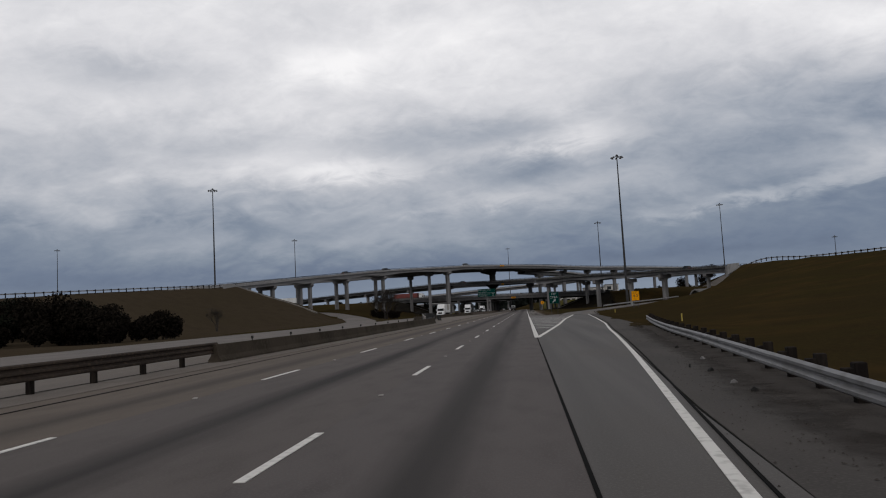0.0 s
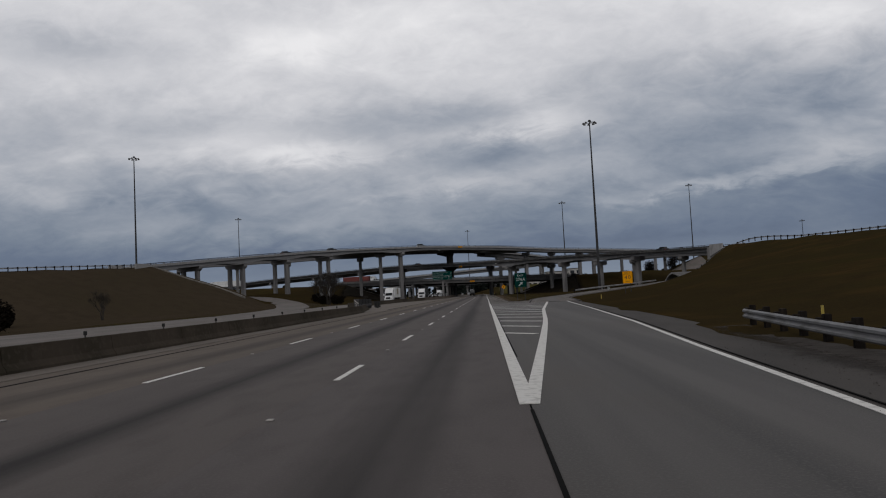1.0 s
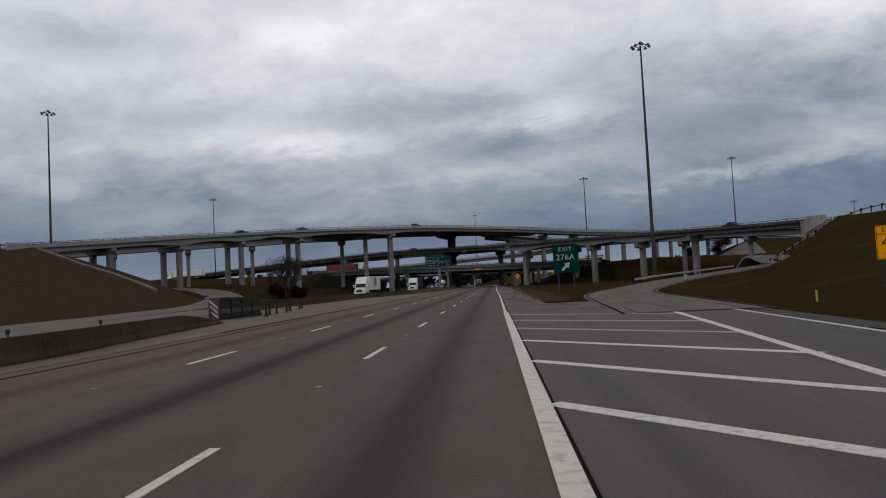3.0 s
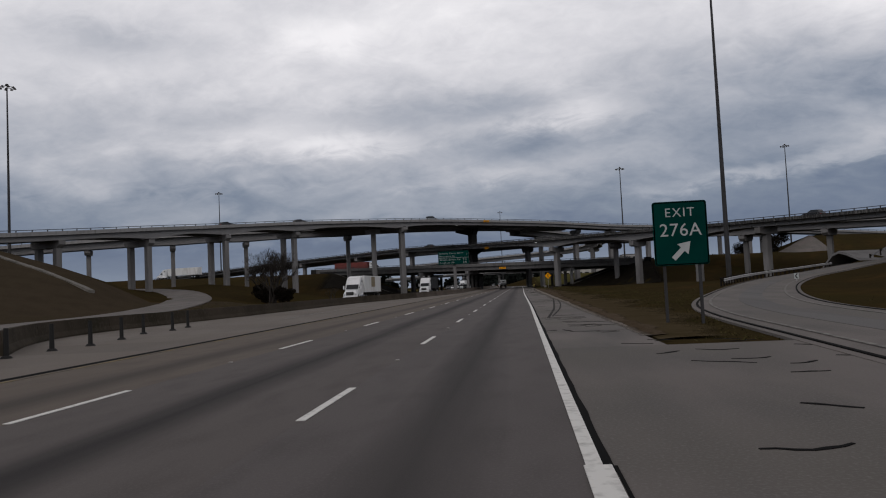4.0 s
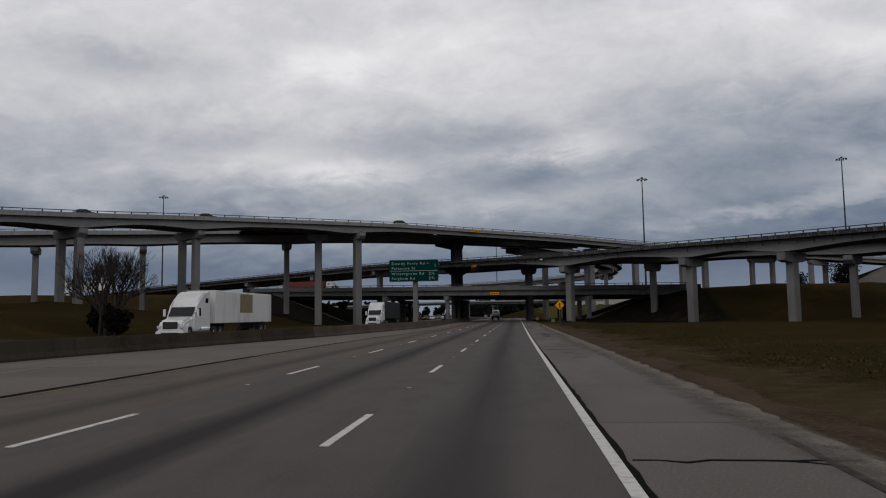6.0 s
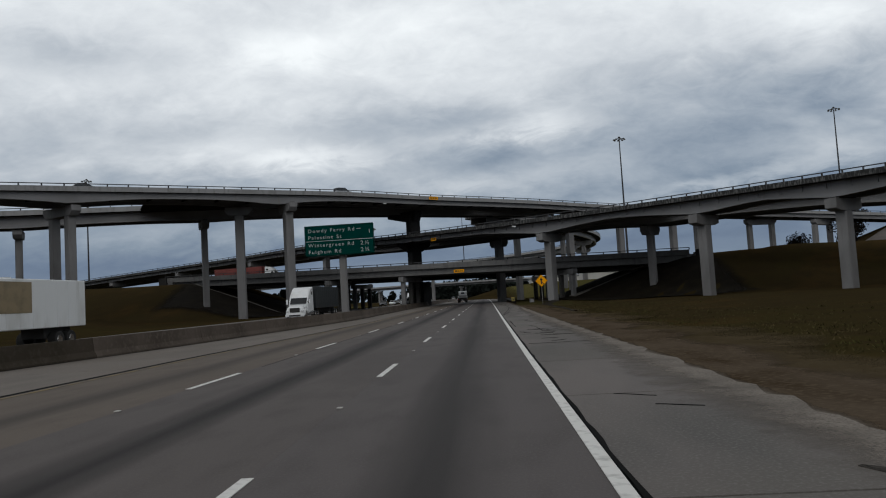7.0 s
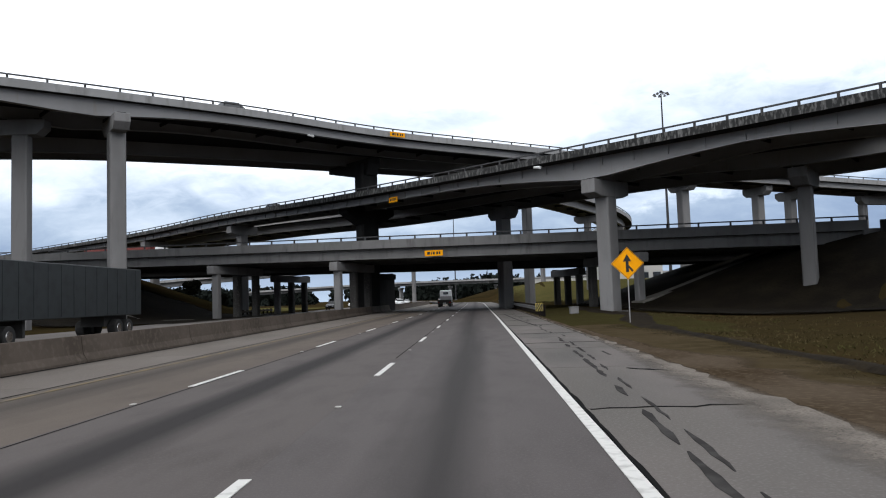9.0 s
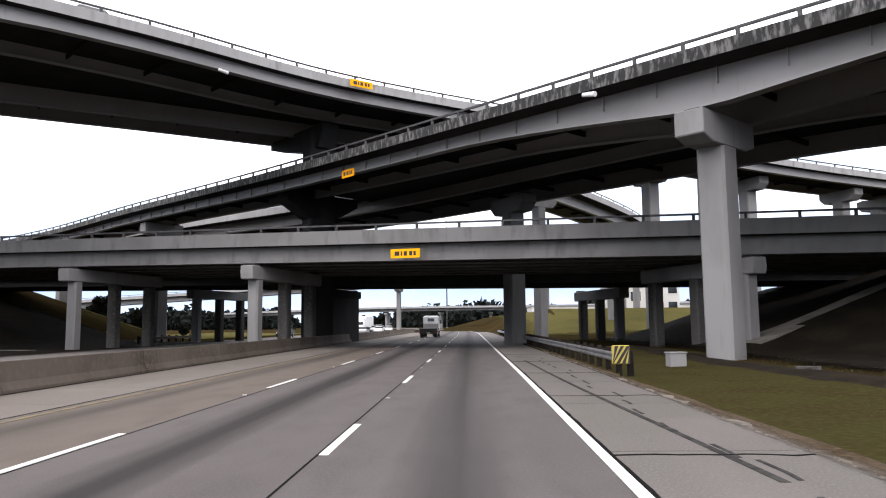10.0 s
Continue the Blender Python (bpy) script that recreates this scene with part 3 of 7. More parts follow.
def hills(x, y):
    h = 0.0
    if x < 0:
        d, z = off_line(x, y, LEFT_RIDGE)
        h = max(h, z - max(0.0, d - 5) * (0.33 if y < 226 else 0.36))
        d = math.hypot(x + 97, y - 288)
        h = max(h, 4.9 - max(0.0, d - 26) * 0.19)
        # approach of the low bridge
        v = (y - (344 - C_SLOPE * (x + 2))) - 17
        d = math.hypot(max(0, x + 61), max(0, abs(v) - 20))
        h = max(h, 7.9 + 0.018 * min(120.0, max(0.0, -61 - x)) - d * 0.36)
    else:
        toe, ridge = lerp(y, TOE_X), lerp(y, RIDGE_X)
        u = (x - toe) / max(4.0, ridge - 6 - toe)
        top = lerp(y, [(-100, 7.5), (60, 9.2), (140, 10.4), (200, 11.2), (245, 11.6)])
        z = top * min(1.0, max(0.0, u)) - max(0.0, x - ridge - 8) * 0.12
        z -= max(0.0, y - 243) * 0.42
        h = max(h, z)
        v = (y - (344 - C_SLOPE * (x + 2))) - 17
        h = max(h, 6.9 - 0.306 * max(0.0, 39 - x) - 0.36 * max(0.0, abs(v) - 17.5))
        # far approach of the tall flyover
        d, z = off_line(x, y, A_END)
        h = max(h, z - max(0.0, d - 6) * 0.42)
        # grass slope beyond the bridges
        h = max(h, min(4.6, max(0.0, x - 8.5 - curve_x(y)) * 0.5) * smooth01((y - 405) / 35) * smooth01((620 - y) / 60))
    # soft roll of the verges
    edge = smooth01((abs(x) - 8) / 8) if x > 0 else smooth01((-x - 38) / 14)
    h += edge * (0.35 * math.sin(x * 0.11 + 1.3) * math.sin(y * 0.043) + 0.12 * math.sin(x * 0.37) * math.sin(y * 0.21 + 2))
    return h - 0.06


GROUND_X = [-4200, -2200, -1200, -700, -450, -330] + list(range(-260, -60, 6)) + list(range(-60, -8, 4)) + [-8, 6.5] + [7 + 1.5 * i for i in range(16)] + list(range(32, 130, 4)) + list(range(130, 262, 8)) + [330, 450, 700, 1200, 2200, 4200]
GROUND_Y = [-900, -400, -180] + list(range(-100, 480, 5)) + list(range(480, 660, 15)) + [760, 950, 1300, 2000, 3200, 4700]


def ground_mesh():
    bm = bmesh.new()
    grid = [[bm.verts.new((x, y, land(x, y) if y < 650 and abs(x) < 400 else -0.06)) for x in GROUND_X] for y in GROUND_Y]
    for j in range(len(GROUND_Y) - 1):
        for i in range(len(GROUND_X) - 1):
            bm.faces.new((grid[j][i], grid[j][i + 1], grid[j + 1][i + 1], grid[j + 1][i]))
    return bm


ground = tagged(part("ground", ground_mesh(), (M_GRASS, M_GRASS_DRY), smooth=True), "dormant brown-green grass on verges and embankments", "ground", kind="structure")
for face in ground.data.polygons:
    face.material_index = 1 if face.center.x < -34 and face.center.y < 236 else 0


def lie(x, y):
    """The height of the ground sheet itself between its corners."""
    i = max(k for k in range(len(GROUND_X) - 1) if GROUND_X[k] <= x)
    j = max(k for k in range(len(GROUND_Y) - 1) if GROUND_Y[k] <= y)
    u, v = (x - GROUND_X[i]) / (GROUND_X[i + 1] - GROUND_X[i]), (y - GROUND_Y[j]) / (GROUND_Y[j + 1] - GROUND_Y[j])
    c = [[land(GROUND_X[i + a], GROUND_Y[j + b]) for a in (0, 1)] for b in (0, 1)]
    return max((c[0][0] * (1 - u) + c[0][1] * u) * (1 - v) + (c[1][0] * (1 - u) + c[1][1] * u) * v, -10)

# ---- the carriageway ----
D2 = [(-80, -4.55), (130, -4.5), (172, -4.33), (225, -4.2), (245, -4.02), (260, -3.78), (300, -3.75), (900, -3.7)]
LEFT_LINE = [(-80, -8.8), (215, -8.65), (230, -8.3), (240, -7.7), (250, -7.2), (262, -6.75), (300, -6.75), (900, -6.8)]
LEFT_EDGE = [(-80, -10.6), (100, -10.5), (112, -12.0), (126, -13.6), (136, -14.8), (142, -18.3), (148, -20.5), (154, -20.9), (161, -20.4), (171, -19.7), (186, -19.3), (198, -19.1), (206, -18.6), (212, -17.7), (222, -16.0), (230, -14.7), (240, -13.3), (250, -12.3), (258, -11.5), (265, -10.9), (271, -10.4), (278, -10.2), (300, -10.4), (320, -10.6), (340, -10.7), (900, -11.3)]
EXIT_EDGE = [(-80, 4.3), (-10, 4.35), (-4, 4.62), (0, 4.97), (4, 5.34), (8, 5.72), (12, 6.08), (17, 6.53), (24, 7.12), (31.5, 7.72), (40, 8.35), (55, 9.65), (82, 11.35), (100, 12.35), (131, 14.2)]
RIGHT_EDGE = [(-80, 3.56), (112, 3.58), (166, 3.68), (182, 3.64), (208, 3.57), (225, 3.55), (255, 3.60), (290, 3.70), (320, 3.78), (900, 3.78)]


def strip_mesh(lo, hi, y0, y1, step, z):
    bm = bmesh.new()
    n = max(1, round((y1 - y0) / step))
    prev = None
    for k in range(n + 1):
        y = y0 + (y1 - y0) * k / n
        a, b, s = lo(y), hi(y), curve_x(y)
        row = [bm.verts.new((a + s, y, -0.25)), bm.verts.new((a + s, y, z)), bm.verts.new((b + s, y, z)), bm.verts.new((b + s, y, -0.25))]
        if prev:
            for i in range(3):
                bm.faces.new((prev[i], prev[i + 1], row[i + 1], row[i]))
        else:
            bm.faces.new(row)
        prev = row
    bm.faces.new(prev[::-1])
    return bm


road = thing("road", "three-lane grey concrete carriageway with worn wheel tracks and dark joints", "road", kind="structure")
G = 0.001
part("lane", strip_mesh(lambda y: G, lambda y: lerp(y, RIGHT_EDGE) + 0.06, -80, 900, 10, 0.0), M_LANE_1, road, "grey lane with dark wheel tracks")
part("lane", strip_mesh(lambda y: lerp(y, D2) + G, lambda y: -G, -80, 900, 10, 0.0), M_LANE_2, road, "grey lane with dark wheel tracks")
part("lane", strip_mesh(lambda y: lerp(y, LEFT_LINE) - 0.25 + G, lambda y: lerp(y, D2) - G, -80, 900, 10, 0.0), M_LANE_3, road, "brownish older concrete lane")
part("joint_bed", strip_mesh(lambda y: lerp(y, LEFT_EDGE) + 1.4, lambda y: 6.4, -80, 900, 10, -0.022), M_TAR, road, "black sealed joints")


def slab_row(lo, hi, y0, y1, length, mat, name, gap=0.03, z=-0.003):
    y = y0
    while y < y1 - 0.1:
        e = min(y1, y + length)
        part(name, strip_mesh(lo, hi, y + gap / 2, e - gap / 2, length, z), mat, road)
        y = e


slab_row(lambda y: lerp(y, LEFT_EDGE), lambda y: lerp(y, LEFT_LINE) - lerp(y, [(255, 0.42), (270, 0.27)]), -80, 460, 4.5, M_SHOULDER_L, "shoulder_slab", 0.02)
slab_row(lambda y: lerp(y, RIGHT_EDGE) + lerp(y, [(200, 0.155), (225, 0.12)]), lambda y: 6.55, 131, 460, 6, M_SHOULDER, "shoulder_slab", 0.05)
EXIT_SIDE = [(-80, 5.3), (0, 5.3), (14, 6.4), (30, 7.6), (60, 10.1), (85, 11.7), (105, 12.8), (131, 14.6)]
part("lane", strip_mesh(lambda y: 3.66, lambda y: lerp(y, EXIT_SIDE), -80, 117.4, 6, 0.0), M_LANE, road, "exit lane and paved gore")
part("gore_slab", strip_mesh(lambda y: 3.75, lambda y: lerp(y, EXIT_SIDE), 117.45, 131, 6, -0.002), M_SHOULDER, road, "pale cracked end of the paved gore")
part("shoulder", strip_mesh(lambda y: lerp(y, EXIT_SIDE) + 0.05,
     lambda y: lerp(y, [(-80, 7.2), (5, 7.4), (18, 9.0), (38, 10.7), (60, 12.0), (85, 13.0), (105, 13.9), (131, 15.8)]), -80, 131, 6, -0.006), M_SHOULDER_DARK, road, "dark worn shoulder of the exit lane")


def dash_mesh(length, width, z0=0.003, z1=0.013):
    return box(bmesh.new(), -width / 2, width / 2, 0, length, z0, z1)


dash = part("lane_dash", dash_mesh(3.05, 0.13), M_PAINT, road)
long_dash = part("lane_dash", dash_mesh(3.3, 0.13), M_PAINT, road)
long_dash.matrix_basis = pose(lerp(0.25 - 5 * 12.08, D2), 0.25 - 5 * 12.08, 0)
for k in range(-4, 44):
    y = 12.19 * k
    if k:
        copy_thing(dash, pose(curve_x(y), y, 0))
    y2 = 0.25 + 12.08 * k + min(1.25, 0.05 * max(0, y))
    copy_thing(long_dash, pose(lerp(y2, D2) + curve_x(y), y2, 0, 0, 0, -math.degrees(math.atan((lerp(y2 + 30, D2) - lerp(y2, D2)) / 30))))
# small square lane markers halfway between the dashes
stud_bm = bevelled(box(bmesh.new(), -0.05, 0.05, -0.055, 0.055, -0.01, 0.012), 0.008)
stud = part("lane_stud", stud_bm, M_PAINT_OLD, road)
stud.matrix_basis = pose(0, 7.6, 0.012)
for k in range(-3, 30):
    copy_thing(stud, pose(0.02, 12.19 * k + 7.6, 0.012)) if k else None
    copy_thing(stud, pose(lerp(12.19 * k + 8.6, D2), 12.19 * k + 8.6, 0.012))


def line_mesh(centre, y0, y1, width, step=5, z=0.012):
    bm = bmesh.new()
    n = max(1, round((y1 - y0) / step))
    path = [Vector((centre(y0 + (y1 - y0) * k / n) + curve_x(y0 + (y1 - y0) * k / n), y0 + (y1 - y0) * k / n, 0)) for k in range(n + 1)]
    return sweep(bm, path, [(-width / 2, 0.003), (-width / 2, z), (width / 2, z), (width / 2, 0.003)])


part("lane_joint", line_mesh(lambda y: lerp(y, D2) + 0.085, 224, 460, 0.035, 4, 0.004), M_TAR, road, "thin black joint between the lanes")
part("lane_joint", line_mesh(lambda y: -0.09, 285, 460, 0.035, 8, 0.004), M_TAR, road, "thin black joint between the lanes")
part("lane_joint", line_mesh(lambda y: 3.64, -80, 32, 0.05, 6, 0.007), M_TAR, road, "black sealed joint beside the exit lane")
part("lane_joint", line_mesh(lambda y: lerp(y, EXIT_EDGE) + 0.23, -80, 100, 0.04, 2, 0.016), M_TAR, road, "black sealed joint beside the exit lane")
part("lane_joint", line_mesh(lambda y: -8.15, -80, 125, 0.13, 8, 0.007), M_TAR, road, "black sealed joint beside the shoulder")
# The black gutter line also stands in for the shadow along the rail.
part("lane_joint", line_mesh(lambda y: lerp(y, LEFT_EDGE) - 0.42, -80, 104, 0.10, 8, 0.007), M_TAR, road, "black gutter line with shadow painted in")
# Dark strip that paints in the shadow line along the barrier's foot.
part("lane_joint", line_mesh(lambda y: lerp(y, LEFT_EDGE) + 0.12, 186, 460, 0.14, 4, 0.007), M_TAR, road, "black gutter line and painted shadow at the barrier foot")
for y0, y1, w in ((112, 205, 0.32), (205, 235, 0.20), (235, 262, 0.11), (262, 400, 0.05)):
    part("lane_joint", line_mesh(lambda y: lerp(y, LEFT_LINE) - 0.36, y0, y1, w, 6, 0.006), M_TAR, road, "black sealed joint beside the shoulder")
part("left_edge_line", line_mesh(lambda y: lerp(y, LEFT_LINE), 120, 900, 0.13), M_YELLOW_LINE, road, "faded yellow edge line")
part("old_line", line_mesh(lambda y: lerp(y, [(150, -12.6), (180, -13.6), (200, -14.6)]), 160, 204, 0.28, 4, 0.006), M_PAINT_WORN, road, "worn pale line on the wide shoulder")
part("right_edge_line", line_mesh(lambda y: lerp(y, RIGHT_EDGE), 118, 900, 0.155), M_PAINT, road, "solid white edge line")
part("gore_line", line_mesh(lambda y: lerp(y, [(32, 3.62), (46, 4.9), (59.5, 6.1), (73, 7.1), (81, 7.7), (118, 11.2), (131, 12.7)]), 32.5, 131, 0.24), M_PAINT, road, "wide white gore line")
part("gore_line", line_mesh(lambda y: 3.62, 32.5, 119.2, 0.255, z=0.018), M_PAINT, road, "wide white gore line")
part("lane_joint", line_mesh(lambda y: 3.78, 40, 119.2, 0.035, 6, 0.008), M_TAR, road, "black sealed joint beside the gore")
part("exit_edge_line", line_mesh(lambda y: lerp(y, EXIT_EDGE), -80, 131, 0.15, 2), M_PAINT, road, "solid white edge line")
for k in range(13):
    y = 50.4 + min(k, 6) * 5.8 + max(0, k - 6) * 5.22
    x1 = lerp(y - 3.5, [(32, 3.6), (46, 4.9), (59.5, 6.1), (73, 7.1), (81, 7.7), (118, 11.2)]) - 0.1
    tilt = min(6.0, (x1 - 3.75) * 1.24)
    bm = sweep(bmesh.new(), [Vector((3.77, y, 0)), Vector((x1, y - tilt, 0))], [(-0.15, 0.003), (-0.15, 0.011), (0.15, 0.011), (0.15, 0.003)])
    part("gore_bar", bm, M_PAINT if k < 10 else M_PAINT_OLD, road)


def draped(points, width, mat, name, label, lift=0.05, step=4):
    bm = bmesh.new()
    path = spline(points, step)
    sweep(bm, path, [(-width / 2, lift - 0.4), (-width / 2, lift), (0, lift + 0.03), (width / 2, lift), (width / 2, lift - 0.4)], closed=False)
    return tagged(part(name, bm, mat), label, "road", kind="structure")


ramp_ob = draped(EXIT, 6.6, M_SHOULDER, "exit_ramp", "curving pale concrete exit ramp", 0.012, 3)
for o, m in ((-2.3, M_PAINT_WORN), (2.2, M_PAINT_WORN)):
    part("edge_line", sweep(bmesh.new(), spline(EXIT, 3), [(o - 0.07, 0.03), (o - 0.07, 0.05), (o + 0.07, 0.05), (o + 0.07, 0.03)]), m, ramp_ob)
for o in (-3.0, 3.0):
    part("edge_joint", sweep(bmesh.new(), spline(EXIT, 3), [(o - 0.06, 0.0), (o - 0.06, 0.040), (o + 0.06, 0.040), (o + 0.06, 0.0)]), M_TAR, ramp_ob, "black edge joint")
part("oil_track", sweep(bmesh.new(), spline(EXIT, 3), [(-0.7, 0.03), (-0.7, 0.046), (0.7, 0.046), (0.7, 0.03)]), M_LANE, ramp_ob, "darker worn middle of the ramp")
draped([(-29, -90, 0), (-29, 60, 0), (-28.8, 150, 0), (-28.2, 180, 0), (-26.2, 230, 0), (-23, 300, 0), (-22, 360, 0), (-22, 520, 0)], 14.5, M_SHOULDER, "opposite_carriageway", "pale concrete carriageway beyond the median", 0.03, 8)
draped(LOOP, 8.0, M_SHOULDER, "loop_ramp", "pale concrete loop ramp curving under the flyover", 0.045, 4)

# ---- bridges ----
RAIL_POST = bmesh.new()
box(RAIL_POST, -0.07, 0.07, -0.09, 0.09, 0.0, 0.40)
bevelled(RAIL_POST, 0.02)


SOFFITS = []  # the lowest line of each deck's girders


def seat(x, y, about):
    """The height for a pier's top at a place: just below the girders of the deck there that lies nearest to a rough height."""
    lows = [min((math.hypot(x - a, y - b), z) for a, b, z in line) for line in SOFFITS]
    near = [(abs(z - about), z) for d, z in lows if d < 9]
    return min(near)[1] - 0.14 if near else about


def deck(name, label, points, width, girders, haunch, mats, step=3.0, post_step=3.0, rail=True, solid=0.62, slab=0.24, deep=1.25, drop=0.75, stiff=0.0, post_span=None, reach=13.0):
    """A bridge deck along points (x, y, height of the rail). haunch: places in plan where the girders are deepest."""
    top = thing(name, label, "bridge")
    m_par, m_gir = mats
    path = spline(points, step)
    right = sides_of(path)
    h = width / 2
    road_z = -(solid + (0.42 if rail else 0.1))

    def depth(i):
        d = min([math.hypot(path[i].x - a, path[i].y - b) for a, b in haunch] or [99])
        return deep + drop * max(0.0, 1 - d / reach) ** 1.6

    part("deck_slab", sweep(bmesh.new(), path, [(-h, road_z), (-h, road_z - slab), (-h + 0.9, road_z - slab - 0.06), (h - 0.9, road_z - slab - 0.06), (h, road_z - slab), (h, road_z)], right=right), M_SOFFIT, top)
    for s in (-1, 1):
        part("parapet", sweep(bmesh.new(), path, [(s * h, road_z - slab - 0.03), (s * (h + 0.02), road_z + solid), (s * (h - 0.22), road_z + solid), (s * (h - 0.36), road_z + 0.005)], right=right), m_par, top)
        if rail:
            part("top_rail", sweep(bmesh.new(), path, [(s * (h - 0.16), road_z + solid + 0.30), (s * (h - 0.16), road_z + solid + 0.42), (s * (h - 0.02), road_z + solid + 0.42), (s * (h - 0.02), road_z + solid + 0.30)], right=right), M_RAIL, top)
            first = None
            line = spline(points, post_step)
            for p, r in zip(line, sides_of(line)):
                if post_span and not (post_span[0] < p.x < post_span[1]):
                    continue
                at = Matrix.Translation(p + r * (s * (h - 0.09)) + Vector((0, 0, road_z + solid - 0.01))) @ Matrix.Rotation(math.atan2(r.y, r.x), 4, "Z")
                if first is None:
                    first = part("rail_post", RAIL_POST.copy(), M_RAIL, top)
                    first.matrix_basis = at
                else:
                    copy_thing(first, at)
    under = road_z - slab - 0.05
    SOFFITS.append([(p.x, p.y, p.z + under - depth(i)) for i, p in enumerate(path)])
    for o in girders:
        part("girder", sweep(bmesh.new(), path, lambda i: [(o - 0.07, under), (o + 0.07, under), (o + 0.07, under - depth(i) + 0.06), (o + 0.32, under - depth(i) + 0.06), (o + 0.32, under - depth(i)), (o - 0.32, under - depth(i)), (o - 0.32, under - depth(i) + 0.06), (o - 0.07, under - depth(i) + 0.06)], right=right), m_gir, top)
    first = None
    for i in range(1, len(path) - 1, 2):
        p, r = path[i], right[i]
        at = Matrix.Translation(p + Vector((0, 0, under - depth(i) * 0.5))) @ Matrix.Rotation(math.atan2(r.y, r.x), 4, "Z")
        if first is None:
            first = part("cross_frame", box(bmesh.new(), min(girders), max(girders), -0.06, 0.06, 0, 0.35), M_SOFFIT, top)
            first.matrix_basis = at
        else:
            copy_thing(first, at)
    if stiff:
        rib = None
        line = spline(points, stiff)
        for p, r in zip(line, sides_of(line)):
            at = Matrix.Translation(p + r * (min(girders) - 0.14) + Vector((0, 0, under))) @ Matrix.Rotation(math.atan2(r.y, r.x), 4, "Z")
            if rib is None:
                rib = part("stiffener", box(bmesh.new(), -0.07, 0.07, -0.02, 0.02, -deep * 0.96, -0.02), m_gir, top)
                rib.matrix_basis = at
            else:
                copy_thing(rib, at)
    return path


def chamfered_shaft(w, d, z0, z1, c=0.12):
    bm = bmesh.new()
    ring = [(w / 2, d / 2 - c), (w / 2 - c, d / 2), (-w / 2 + c, d / 2), (-w / 2, d / 2 - c), (-w / 2, -d / 2 + c), (-w / 2 + c, -d / 2), (w / 2 - c, -d / 2), (w / 2, -d / 2 + c)]
    a = [bm.verts.new((x, y, z0)) for x, y in ring]
    b = [bm.verts.new((x, y, z1)) for x, y in ring]
    bm.faces.new(a[::-1])
    bm.faces.new(b)
    for i in range(8):
        bm.faces.new((a[i], a[(i + 1) % 8], b[(i + 1) % 8], b[i]))
    return bm


def pier(label, columns, angle, top, cap_len, cap_h=1.5, w=1.25, d=1.25, cap_d=1.5, mat=None, taper=0.75, group="bridge piers", shift=0.0, end=0.55):
    """A bent: columns at places in plan, a cap beam along angle (degrees), its upper face at top."""
    mat = mat or M_CONCRETE
    cx, cy = sum(c[0] for c in columns) / len(columns), sum(c[1] for c in columns) / len(columns)
    base = min(land(*c) for c in columns)
    top = seat(cx, cy, top) if cap_h > 1.1 else top
    ob = thing("bridge_pier", label, "pier", group, at=pose(cx, cy, base))
    ca, sa = math.cos(radians(angle)), math.sin(radians(angle))
    for x, y in columns:
        p = part("column", chamfered_shaft(w, d, -1.0 + land(x, y) - base, top - cap_h + 0.02 - base), mat, ob)
        p.matrix_basis = pose(x - cx, y - cy, 0, 0, 0, angle)
    L = cap_len / 2
    z1, z0 = top - base, top - cap_h - base
    ring = [(-L, z1), (-L, z1 - cap_h * end), (-L + taper, z0), (L - taper, z0), (L, z1 - cap_h * end), (L, z1)]
    bm = bevelled(prism(bmesh.new(), ring, cap_d), 0.05)
    cap = part("cap_beam", bm, mat, ob)
    cap.matrix_basis = pose(shift * ca, shift * sa, 0, 0, 0, angle)
    for o in (-L + 0.75, L - 0.75):
        b = part("bearing", box(bmesh.new(), o - 0.35, o + 0.35, -0.4, 0.4, z1, z1 + 0.14), M_DARKCOL, ob)
        b.matrix_basis = cap.matrix_basis.copy()
    return ob


A_LINE = [(-97, 226, 14.6), (-89.7, 247.3, 16.4), (-82.2, 268.5, 18.3), (-72.8, 289.2, 20.0), (-60.2, 308.4, 21.55), (-36.6, 333.6, 22.95), (-24.5, 346.2, 23.5), (-11, 360.5, 23.75), (12, 374, 23.1), (37, 386, 21.6), (57, 395, 20.9), (77, 401.5, 19.9), (122, 413, 17.2), (180, 419, 12.5), (240, 418, 8.0)]
B_LINE = [(74, 243, 12.2), (67, 256, 12.5), (56.5, 274.5, 13.1), (46.5, 292.7, 13.8), (34.8, 310, 14.4), (14.2, 331, 14.72), (-11.5, 359, 15.8), (-37, 385, 17.0), (-62, 407, 16.9), (-91, 425, 16.2), (-120, 440, 15.2), (-180, 462, 12.0), (-260, 480, 8.5)]
A2_LINE = [(20, 384.5, 23.2), (2, 379.5, 23.9), (-15.5, 369.8, 24.1), (-31.5, 358.4, 23.8), (-51.5, 342.6, 22.7), (-80, 328, 21.6), (-98, 318, 20.9), (-120, 310, 20.0), (-150, 301, 18.4), (-210, 288, 14.5), (-280, 276, 10.0)]
B2_LINE = [(-180, 470, 12.0), (-120, 449, 15.2), (-89, 433, 16.2), (-59, 415, 16.9), (-33, 396, 17.0), (-16, 381, 16.4), (-2.5, 367.5, 16.2), (10.5, 352, 15.9), (21, 338.6, 15.4), (31.3, 328.7, 14.9), (46, 318, 14.6), (61, 306, 14.2), (76, 292, 13.6), (96, 270, 12.4), (120, 240, 10.5)]
D_LINE = [(2, 384, 22.2), (15, 402, 21.6), (28, 424, 20.9), (37, 447, 20.2), (40, 468, 19.6), (35, 490, 19.0), (18, 508, 18.2), (-12, 520, 17.0), (-70, 526, 14.0), (-130, 522, 10.5)]

